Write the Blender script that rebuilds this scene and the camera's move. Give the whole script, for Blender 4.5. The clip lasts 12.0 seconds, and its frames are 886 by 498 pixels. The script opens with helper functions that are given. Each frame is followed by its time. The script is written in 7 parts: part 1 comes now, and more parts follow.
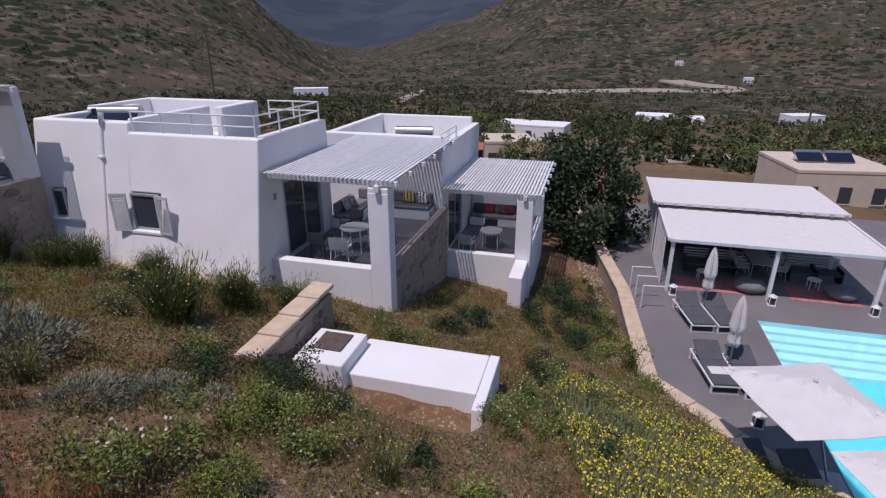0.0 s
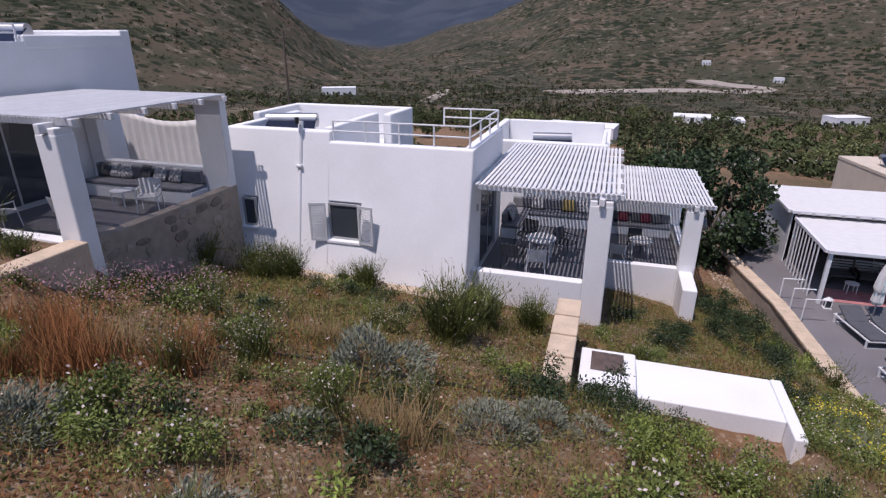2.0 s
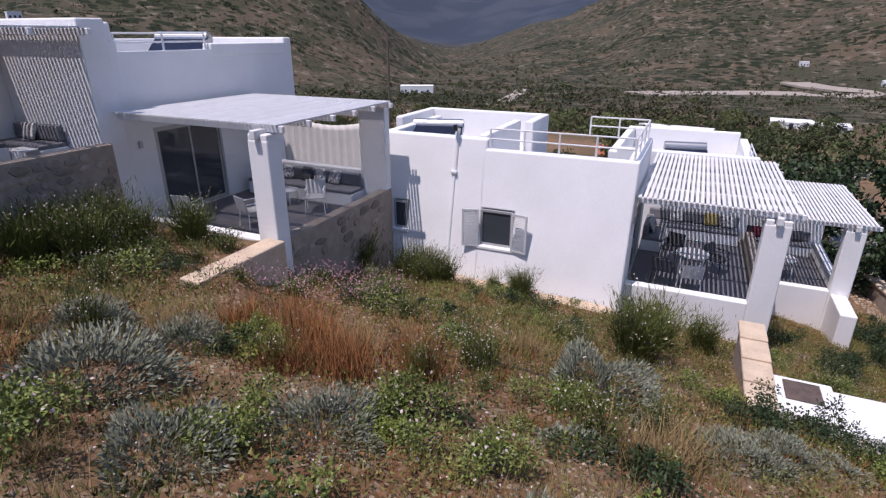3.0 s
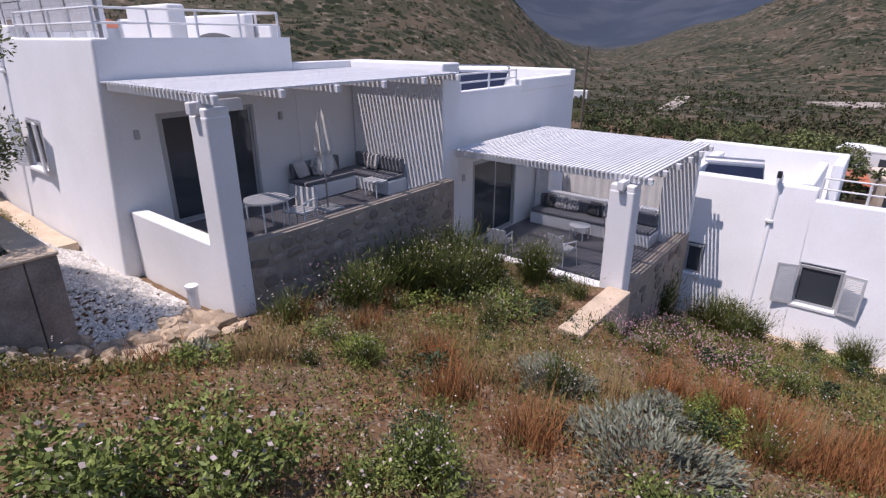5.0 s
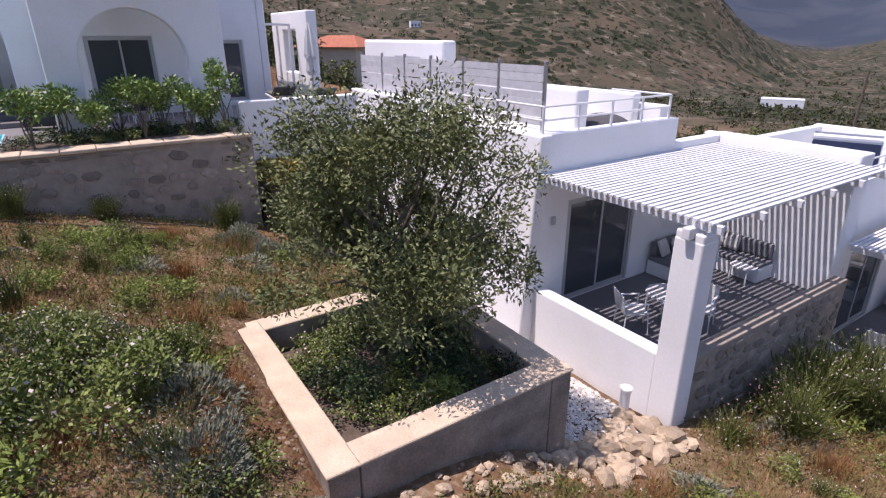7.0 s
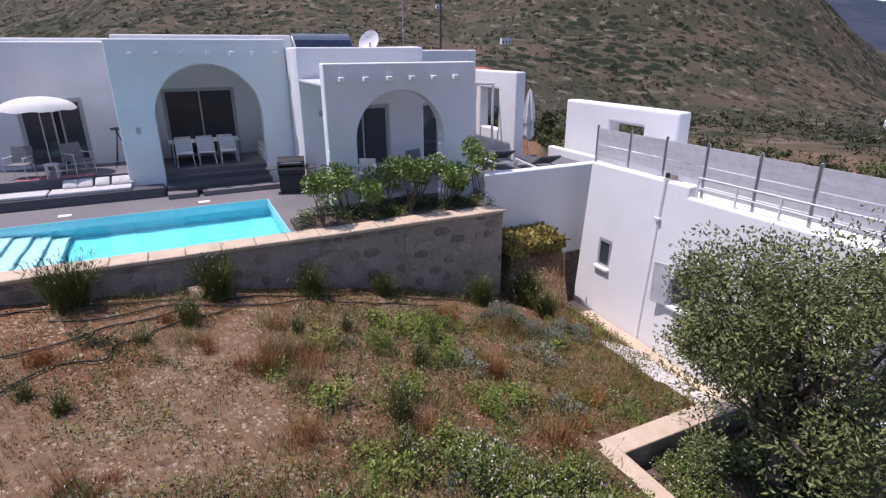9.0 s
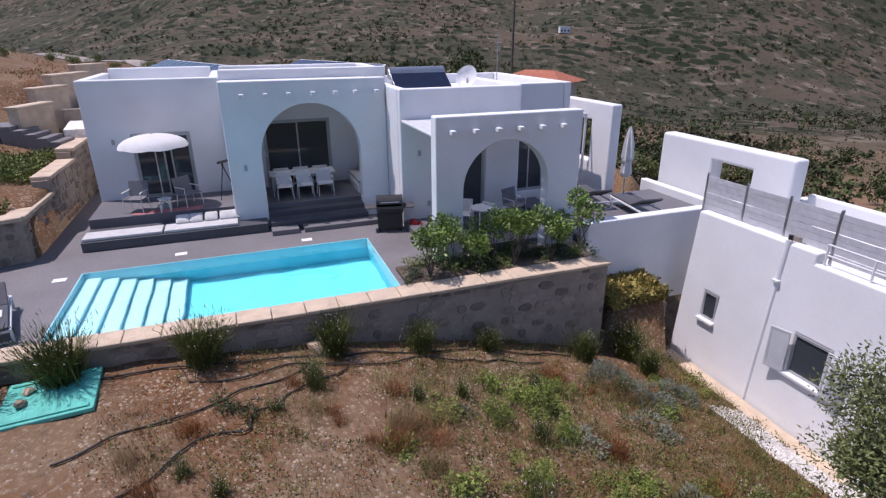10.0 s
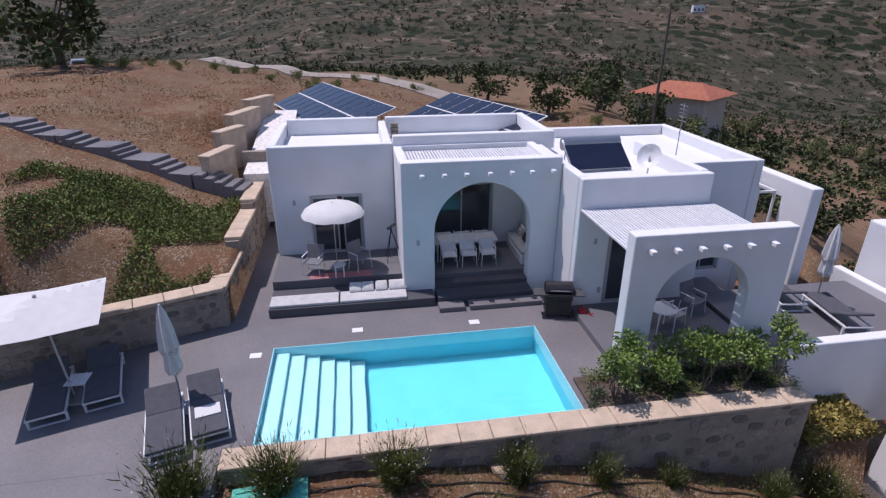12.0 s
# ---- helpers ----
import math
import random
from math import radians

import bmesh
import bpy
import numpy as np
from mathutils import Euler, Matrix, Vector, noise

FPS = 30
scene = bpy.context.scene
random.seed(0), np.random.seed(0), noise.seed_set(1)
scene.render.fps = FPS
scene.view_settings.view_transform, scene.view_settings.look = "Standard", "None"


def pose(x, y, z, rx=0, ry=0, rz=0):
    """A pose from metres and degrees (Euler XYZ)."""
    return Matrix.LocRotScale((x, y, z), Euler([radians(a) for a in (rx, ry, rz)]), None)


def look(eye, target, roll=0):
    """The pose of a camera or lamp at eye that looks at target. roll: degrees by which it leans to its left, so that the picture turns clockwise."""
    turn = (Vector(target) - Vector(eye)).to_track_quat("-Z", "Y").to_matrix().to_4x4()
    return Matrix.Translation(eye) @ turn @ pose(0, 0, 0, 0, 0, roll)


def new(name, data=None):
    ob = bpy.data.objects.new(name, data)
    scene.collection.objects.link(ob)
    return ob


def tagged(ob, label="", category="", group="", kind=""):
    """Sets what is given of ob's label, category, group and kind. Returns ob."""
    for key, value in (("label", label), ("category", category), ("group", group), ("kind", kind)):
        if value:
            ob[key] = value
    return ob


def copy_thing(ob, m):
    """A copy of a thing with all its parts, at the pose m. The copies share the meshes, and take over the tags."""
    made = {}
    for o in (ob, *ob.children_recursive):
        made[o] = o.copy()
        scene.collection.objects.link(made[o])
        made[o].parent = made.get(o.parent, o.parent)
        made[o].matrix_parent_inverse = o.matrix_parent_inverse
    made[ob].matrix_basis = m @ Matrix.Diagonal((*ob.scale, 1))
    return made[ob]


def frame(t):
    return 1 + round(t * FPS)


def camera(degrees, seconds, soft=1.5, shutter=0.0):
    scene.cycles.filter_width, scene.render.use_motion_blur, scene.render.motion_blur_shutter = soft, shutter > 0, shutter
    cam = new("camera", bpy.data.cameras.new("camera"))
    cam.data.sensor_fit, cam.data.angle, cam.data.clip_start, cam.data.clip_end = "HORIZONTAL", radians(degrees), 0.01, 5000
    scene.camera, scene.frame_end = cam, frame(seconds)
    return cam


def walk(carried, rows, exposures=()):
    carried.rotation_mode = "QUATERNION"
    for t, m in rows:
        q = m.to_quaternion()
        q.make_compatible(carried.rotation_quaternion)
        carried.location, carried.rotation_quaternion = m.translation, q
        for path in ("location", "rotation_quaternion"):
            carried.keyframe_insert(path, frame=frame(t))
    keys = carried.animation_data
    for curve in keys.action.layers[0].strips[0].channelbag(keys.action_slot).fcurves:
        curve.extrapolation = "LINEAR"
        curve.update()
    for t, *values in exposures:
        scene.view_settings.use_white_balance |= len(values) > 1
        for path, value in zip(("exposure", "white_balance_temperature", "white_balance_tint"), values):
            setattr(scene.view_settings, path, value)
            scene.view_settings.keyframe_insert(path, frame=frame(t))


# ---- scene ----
cam = camera(78.0, 12.0, soft=1.3)
PATH = [
    (0, (0.29, 1.57, 6.104), (-0.199, 3.369, 5.38), -0.0),
    (0.5, (-1.002, 1.334, 6.226), (-1.487, 3.135, 5.503), -0.0),
    (1, (-2.282, 1.099, 6.261), (-2.765, 2.899, 5.535), 0.1),
    (1.5, (-3.472, 0.864, 6.267), (-3.979, 2.656, 5.54), 0.0),
    (2, (-4.724, 0.548, 6.337), (-5.269, 2.33, 5.61), 0.0),
    (2.5, (-5.867, 0.198, 6.459), (-6.544, 1.933, 5.73), -0.0),
    (2.7, (-6.307, 0.0, 6.51), (-7.024, 1.719, 5.78), 0.0),
    (4.3, (-9.579, -1.559, 7.141), (-10.58, 0.012, 6.413), -0.0),
    (4.5, (-10.026, -1.781, 7.204), (-11.077, -0.241, 6.482), -0.2),
    (5, (-11.064, -2.326, 7.516), (-12.232, -0.873, 6.791), -0.1),
    (5.5, (-12.143, -2.978, 7.893), (-13.431, -1.628, 7.172), -0.2),
    (6, (-13.082, -3.721, 8.339), (-14.486, -2.491, 7.621), -0.2),
    (6.5, (-14.016, -4.592, 8.802), (-15.515, -3.482, 8.082), -0.1),
    (7, (-14.835, -5.518, 9.319), (-16.385, -4.487, 8.589), -0.2),
    (7.5, (-15.573, -6.537, 9.874), (-17.167, -5.579, 9.139), -0.3),
    (7.7, (-15.885, -6.951, 10.095), (-17.491, -6.016, 9.356), 0.0),
    (9.3, (-18.102, -9.72, 11.458), (-19.817, -8.955, 10.771), -0.2),
    (9.5, (-18.34, -9.897, 11.834), (-20.065, -9.174, 11.126), -0.3),
    (10, (-18.911, -10.524, 12.608), (-20.661, -9.883, 11.882), -0.3),
    (10.5, (-19.5, -11.1, 13.354), (-21.271, -10.539, 12.612), -0.2),
    (11, (-20.035, -11.599, 14.07), (-21.822, -11.119, 13.309), -0.1),
    (11.5, (-20.566, -11.982, 14.872), (-22.365, -11.594, 14.087), 0.0),
    (12, (-21.024, -12.288, 15.631), (-22.833, -11.998, 14.829), -0.0),
]
walk(cam, [(t, look(eye, target, roll)) for t, eye, target, roll in PATH], [(0, -0.22, 6450, 25), (1.5, -0.04, 6400, 24), (2.7, 0.2, 6450, 24), (4.5, 0.40, 6500, 24), (5.5, 0.36, 6500, 24), (7.2, 0.66, 6650, 26), (9.5, 0.32, 6350, 25), (11, 0.10, 6250, 25), (12, -0.03, 6200, 25)])

# ---- light ----
SUN_DIR = Vector((-0.47, -0.87, 2.45)).normalized()
world = bpy.data.worlds.new("world")
world.use_nodes = True
scene.world = world
wn = world.node_tree.nodes
sky = wn.new("ShaderNodeTexSky")
sky.sky_type = "NISHITA"
sky.sun_disc = False
sky.sun_elevation = math.asin(SUN_DIR.z)
sky.sun_rotation = math.atan2(SUN_DIR.x, SUN_DIR.y)
sky.air_density, sky.dust_density, sky.ozone_density = 1.0, 0.3, 1.5
world.node_tree.links.new(sky.outputs[0], wn["Background"].inputs[0])
wn["Background"].inputs[1].default_value = 0.122
sun_data = bpy.data.lights.new("sun", "SUN")
sun_data.energy, sun_data.angle, sun_data.color = 3.6, radians(0.53), (1.0, 0.955, 0.9)
sun = new("sun", sun_data)
sun.matrix_world = look(SUN_DIR * 200, (0, 0, 0))
scene.view_settings.exposure = 0.0


# ---- materials ----
MATS = {}


def mat(name, color, rough=0.8, metal=0.0, vary=0.12, scale=3.0, fine=40.0, bump=0.15, dark=None, spec=0.5, per_object=0.0, island=0.0):
    """Two scales of variation over a base colour, with fine relief."""
    m = bpy.data.materials.new(name)
    m.use_nodes = True
    n, link = m.node_tree.nodes, m.node_tree.links.new
    bsdf = n["Principled BSDF"]
    bsdf.inputs["Roughness"].default_value = rough
    bsdf.inputs["Metallic"].default_value = metal
    bsdf.inputs["Specular IOR Level"].default_value = spec
    geo = n.new("ShaderNodeNewGeometry")
    big, small = n.new("ShaderNodeTexNoise"), n.new("ShaderNodeTexNoise")
    for t, sc, det in ((big, scale, 4), (small, fine, 3)):
        t.inputs["Scale"].default_value = sc
        t.inputs["Detail"].default_value = det
        link(geo.outputs["Position"], t.inputs["Vector"])
    mix = n.new("ShaderNodeMix")
    mix.data_type = "RGBA"
    ramp = n.new("ShaderNodeMapRange")
    ramp.inputs[1].default_value, ramp.inputs[2].default_value = 0.35, 0.7
    link(big.outputs[0], ramp.inputs[0])
    link(ramp.outputs[0], mix.inputs[0])
    lo = dark or tuple(c * (1 - 2 * vary) for c in color)
    mix.inputs[6].default_value = (*color, 1)
    mix.inputs[7].default_value = (*lo, 1)
    hsv = n.new("ShaderNodeHueSaturation")
    link(mix.outputs[2], hsv.inputs["Color"])
    val = n.new("ShaderNodeMapRange")
    val.inputs[1].default_value, val.inputs[2].default_value = 0.3, 0.7
    val.inputs[3].default_value, val.inputs[4].default_value = 1 - vary, 1 + vary
    link(small.outputs[0], val.inputs[0])
    out = val.outputs[0]
    for amount, source in ((per_object, "object"), (island, "island")):
        if amount:
            rnd = n.new("ShaderNodeObjectInfo").outputs["Random"] if source == "object" else geo.outputs["Random Per Island"]
            rr = n.new("ShaderNodeMapRange")
            rr.inputs[3].default_value, rr.inputs[4].default_value = 1 - amount, 1 + amount
            link(rnd, rr.inputs[0])
            mul = n.new("ShaderNodeMath")
            mul.operation = "MULTIPLY"
            link(out, mul.inputs[0])
            link(rr.outputs[0], mul.inputs[1])
            out = mul.outputs[0]
    link(out, hsv.inputs["Value"])
    link(hsv.outputs[0], bsdf.inputs["Base Color"])
    if bump:
        b = n.new("ShaderNodeBump")
        b.inputs["Strength"].default_value = bump
        b.inputs["Distance"].default_value = 0.02
        link(small.outputs[0], b.inputs["Height"])
        link(b.outputs[0], bsdf.inputs["Normal"])
    MATS[name] = m
    return m


WHITE = mat("white_render", (0.77, 0.77, 0.775), 0.85, vary=0.03, scale=0.8, fine=25, bump=0.1, dark=(0.71, 0.71, 0.705))
WOOD_WHITE = mat("white_painted_timber", (0.70, 0.70, 0.71), 0.6, vary=0.05, scale=4, fine=60, per_object=0.05)
FLOOR = mat("grey_concrete_floor", (0.15, 0.145, 0.155), 0.55, vary=0.08, scale=0.7, fine=30, bump=0.08)
DECK = mat("grey_cement_deck", (0.19, 0.178, 0.182), 0.6, vary=0.12, scale=0.45, fine=22, bump=0.08)
DARKDECK = mat("dark_grey_cement", (0.085, 0.085, 0.095), 0.55, vary=0.09, scale=0.8, fine=30, bump=0.08)
COPING = mat("beige_coping_stone", (0.60, 0.47, 0.34), 0.85, vary=0.12, scale=2.5, fine=35, bump=0.4)
PLASTER = mat("stained_grey_plaster", (0.33, 0.275, 0.23), 0.9, vary=0.16, scale=2.4, fine=28, bump=0.4, dark=(0.17, 0.14, 0.115))
MORTAR = mat("brown_mortar", (0.35, 0.29, 0.235), 0.95, vary=0.12, scale=4, fine=50, bump=0.5)
STONE = mat("brown_rubble_stone", (0.30, 0.245, 0.20), 0.9, vary=0.14, scale=6, fine=45, bump=0.5, per_object=0.35)
ROCK = mat("pale_boulder", (0.47, 0.36, 0.25), 0.9, vary=0.16, scale=5, fine=40, bump=0.5, per_object=0.3)
FRAME = mat("grey_aluminium_frame", (0.42, 0.43, 0.44), 0.45, 0.3, vary=0.04, bump=0.0)
SHUTTER = mat("pale_grey_shutter", (0.55, 0.56, 0.57), 0.6, vary=0.05, bump=0.05)
SCREEN = mat("silver_grey_boards", (0.52, 0.52, 0.54), 0.65, vary=0.08, scale=5, fine=60, per_object=0.06)
RAIL = mat("white_rail_paint", (0.72, 0.72, 0.72), 0.4, vary=0.03, bump=0.0)
# near-black colour that stands in for the shade of unlit interiors
DARK = mat("painted_interior_shade", (0.03, 0.03, 0.035), 0.7, vary=0.1, bump=0.0)
CHARCOAL = mat("charcoal_mesh_fabric", (0.072, 0.073, 0.08), 0.85, vary=0.12, scale=6, fine=120, bump=0.2)
GREYFAB = mat("grey_cushion_fabric", (0.19, 0.19, 0.205), 0.95, vary=0.1, scale=5, fine=90, bump=0.3)
LIGHTFAB = mat("pale_cushion_fabric", (0.55, 0.54, 0.53), 0.95, vary=0.08, scale=5, fine=90, bump=0.3)
WHITEFAB = mat("white_canvas", (0.65, 0.64, 0.625), 0.9, vary=0.04, scale=3, fine=70, bump=0.2)
PATTERN = mat("dark_patterned_fabric", (0.60, 0.58, 0.56), 0.95, vary=0.1, scale=14, fine=60, bump=0.2, dark=(0.05, 0.05, 0.07))
METAL = mat("brushed_metal", (0.45, 0.45, 0.46), 0.35, 0.9, vary=0.05, bump=0.0)
BLACK = mat("black_plastic", (0.02, 0.02, 0.022), 0.4, vary=0.1, bump=0.0)
TERRA = mat("terracotta_tile", (0.42, 0.14, 0.075), 0.85, vary=0.15, scale=3, fine=30)
RED = mat("red_plastic", (0.55, 0.02, 0.03), 0.35, vary=0.04, bump=0.0)
RUG = mat("faded_pink_rug", (0.48, 0.20, 0.20), 0.95, vary=0.15, scale=4, fine=60)
TEAL = mat("turquoise_painted_board", (0.10, 0.52, 0.42), 0.6, vary=0.14, scale=3, fine=30)
PEBBLE = mat("white_gravel", (0.78, 0.74, 0.69), 0.9, vary=0.16, scale=8, fine=40, bump=0.8, island=0.2)
POOLTILE = mat("pool_plaster", (0.085, 0.58, 0.70), 0.5, vary=0.04, scale=2, fine=20, bump=0.05)
POOLSTEP = mat("pool_step_plaster", (0.34, 0.67, 0.73), 0.5, vary=0.03, bump=0.05)
SOIL = mat("dark_garden_soil", (0.13, 0.095, 0.07), 0.95, vary=0.2, scale=3, fine=30, bump=0.6)
BARK = mat("grey_olive_bark", (0.14, 0.115, 0.09), 0.95, vary=0.2, scale=8, fine=50, bump=0.8)
PIPE = mat("black_irrigation_pipe", (0.03, 0.027, 0.025), 0.6, vary=0.1, bump=0.0)
BEIGEWALL = mat("beige_house_render", (0.58, 0.50, 0.40), 0.9, vary=0.06, scale=1)
ROADM = mat("pale_dirt_track", (0.36, 0.31, 0.26), 0.95, vary=0.12, scale=0.8, fine=10)


def glass_mat(name, tint, rough, alpha_mix):
    m = bpy.data.materials.new(name)
    m.use_nodes = True
    b = m.node_tree.nodes["Principled BSDF"]
    b.inputs["Base Color"].default_value = (*tint, 1)
    b.inputs["Roughness"].default_value = rough
    b.inputs["Transmission Weight"].default_value = alpha_mix
    b.inputs["IOR"].default_value = 1.33 if alpha_mix > 0.9 else 1.45
    MATS[name] = m
    return m


# panes let nothing through; the dark tint imitates unlit space behind them
GLASS = glass_mat("opaque_dark_glass", (0.05, 0.06, 0.07), 0.04, 0.0)
WATER = glass_mat("pool_water", (0.93, 1.0, 1.0), 0.02, 1.0)
PVGLASS = mat("dark_blue_solar_glass", (0.014, 0.02, 0.042), 0.2, spec=0.3, vary=0.1, scale=3, bump=0.0, per_object=0.2)


def ground_material():
    m = bpy.data.materials.new("dry_hillside_soil")
    m.use_nodes = True
    n, link = m.node_tree.nodes, m.node_tree.links.new
    bsdf = n["Principled BSDF"]
    bsdf.inputs["Roughness"].default_value = 0.95
    bsdf.inputs["Specular IOR Level"].default_value = 0.15
    geo = n.new("ShaderNodeNewGeometry")

    def tex(scale, detail=5):
        t = n.new("ShaderNodeTexNoise")
        t.inputs["Scale"].default_value = scale
        t.inputs["Detail"].default_value = detail
        link(geo.outputs["Position"], t.inputs["Vector"])
        return t.outputs[0]

    def blend(fac, lo, hi, a, b):
        r = n.new("ShaderNodeMapRange")
        r.inputs[1].default_value, r.inputs[2].default_value = lo, hi
        link(fac, r.inputs[0])
        x = n.new("ShaderNodeMix")
        x.data_type = "RGBA"
        link(r.outputs[0], x.inputs[0])
        for i, c in ((6, a), (7, b)):
            if isinstance(c, tuple):
                x.inputs[i].default_value = (*c, 1)
            else:
                link(c, x.inputs[i])
        return x.outputs[2]

    def spots(scale, size, density, seed):
        """Round dark dots of uneven size, thinned out by a broad noise."""
        v = n.new("ShaderNodeTexVoronoi")
        v.inputs["Scale"].default_value = scale
        link(geo.outputs["Position"], v.inputs["Vector"])
        lim = n.new("ShaderNodeMapRange")
        lim.inputs[1].default_value, lim.inputs[2].default_value = 0.36, 0.64
        lim.inputs[3].default_value, lim.inputs[4].default_value = size * (1 - density), size
        link(tex(seed, 3), lim.inputs[0])
        sub = n.new("ShaderNodeMath")
        sub.operation = "SUBTRACT"
        link(lim.outputs[0], sub.inputs[0])
        link(v.outputs["Distance"], sub.inputs[1])
        return sub.outputs[0]

    soil = blend(tex(0.45), 0.4, 0.62, (0.16, 0.083, 0.043), (0.175, 0.115, 0.068))
    soil = blend(tex(9.0), 0.52, 0.72, soil, (0.27, 0.20, 0.135))
    soil = blend(tex(3.0), 0.56, 0.75, soil, (0.11, 0.066, 0.038))
    soil = blend(spots(11.0, 0.42, 0.9, 1.7), 0.0, 0.1, soil, (0.32, 0.25, 0.18))
    far = blend(tex(0.010), 0.38, 0.6, (0.098, 0.074, 0.05), (0.058, 0.054, 0.035))
    far = blend(tex(0.03, 8), 0.5, 0.6, far, (0.052, 0.05, 0.03))
    far = blend(tex(0.09, 7), 0.56, 0.66, far, (0.165, 0.135, 0.10))
    far = blend(spots(0.055, 0.5, 0.8, 0.02), 0.0, 0.12, far, (0.05, 0.052, 0.03))
    far = blend(spots(0.10, 0.58, 0.6, 0.013), 0.0, 0.09, far, (0.017, 0.023, 0.011))
    far = blend(spots(0.27, 0.48, 0.7, 0.03), 0.0, 0.1, far, (0.028, 0.031, 0.017))
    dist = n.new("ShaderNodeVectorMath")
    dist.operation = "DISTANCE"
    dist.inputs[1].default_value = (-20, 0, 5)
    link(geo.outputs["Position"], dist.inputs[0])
    # blue-grey haze of distance, painted into the base colour of the far range
    haze_range = blend(tex(0.004, 8), 0.44, 0.58, (0.036, 0.048, 0.068), (0.052, 0.063, 0.083))
    far = blend(dist.outputs["Value"], 1700, 2500, far, haze_range)
    field = blend(tex(0.05, 4), 0.42, 0.6, (0.225, 0.14, 0.085), (0.12, 0.09, 0.05))
    field = blend(tex(1.3, 6), 0.5, 0.68, field, (0.15, 0.10, 0.058))
    field = blend(spots(0.9, 0.4, 0.95, 0.09), 0.0, 0.12, field, (0.085, 0.075, 0.036))
    soil = blend(dist.outputs["Value"], 45, 70, soil, field)
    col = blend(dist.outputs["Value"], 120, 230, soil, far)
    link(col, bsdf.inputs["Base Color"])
    b = n.new("ShaderNodeBump")
    b.inputs["Strength"].default_value, b.inputs["Distance"].default_value = 0.6, 0.05
    link(tex(14.0), b.inputs["Height"])
    link(b.outputs[0], bsdf.inputs["Normal"])
    return m


GROUND = ground_material()


# ---- building helpers ----
def mesh_of(name, bm, material, smooth=False):
    me = bpy.data.meshes.new(name)
    bmesh.ops.recalc_face_normals(bm, faces=bm.faces)
    bm.to_mesh(me)
    bm.free()
    if material:
        me.materials.append(material)
    if smooth:
        me.polygons.foreach_set("use_smooth", [True] * len(me.polygons))
    return me


def part(name, bm, material, parent, label="", smooth=False, m=None):
    ob = new(name, mesh_of(name, bm, material, smooth))
    ob.parent = parent
    if m is not None:
        ob.matrix_basis = m
    if label:
        ob["label"] = label
    return ob


def thing(name, label, category, m=None, group="", kind=""):
    ob = new(name)
    ob.empty_display_size = 0.2
    if m is not None:
        ob.matrix_basis = m
    return tagged(ob, label, category, group, kind)


def solo(name, bm, material, label, category, group="", kind="", smooth=False, m=None):
    ob = new(name, mesh_of(name, bm, material, smooth))
    if m is not None:
        ob.matrix_basis = m
    return tagged(ob, label, category, group, kind)


def box(x0, x1, y0, y1, z0, z1, bevel=0.0, seg=2, bm=None):
    own = bm is None
    bm = bm or bmesh.new()
    g = bmesh.ops.create_cube(bm, size=1, matrix=Matrix.Translation(((x0 + x1) / 2, (y0 + y1) / 2, (z0 + z1) / 2)) @ Matrix.Diagonal((x1 - x0, y1 - y0, z1 - z0, 1)))
    if bevel:
        edges = list({e for v in g["verts"] for e in v.link_edges})
        bmesh.ops.bevel(bm, geom=edges, offset=bevel, segments=seg, affect="EDGES", profile=0.5)
    return bm


def cyl(p, q, r0, r1=None, n=10, bm=None):
    bm = bm or bmesh.new()
    p, q = Vector(p), Vector(q)
    m = Matrix.Translation((p + q) / 2) @ (q - p).to_track_quat("Z", "Y").to_matrix().to_4x4()
    bmesh.ops.create_cone(bm, cap_ends=True, segments=n, radius1=r0, radius2=r0 if r1 is None else r1, depth=(q - p).length, matrix=m)
    return bm


def ball(c, r, n=2, bm=None):
    bm = bm or bmesh.new()
    rx, ry, rz = r if isinstance(r, tuple) else (r, r, r)
    bmesh.ops.create_icosphere(bm, subdivisions=n, radius=1, matrix=Matrix.Translation(c) @ Matrix.Diagonal((rx, ry, rz, 1)))
    return bm


def soften(bm, offset, seg=2, angle=0.6):
    edges = [e for e in bm.edges if len(e.link_faces) == 2 and e.calc_face_angle(0) > angle]
    bmesh.ops.bevel(bm, geom=edges, offset=offset, segments=seg, affect="EDGES", profile=0.5)
    return bm


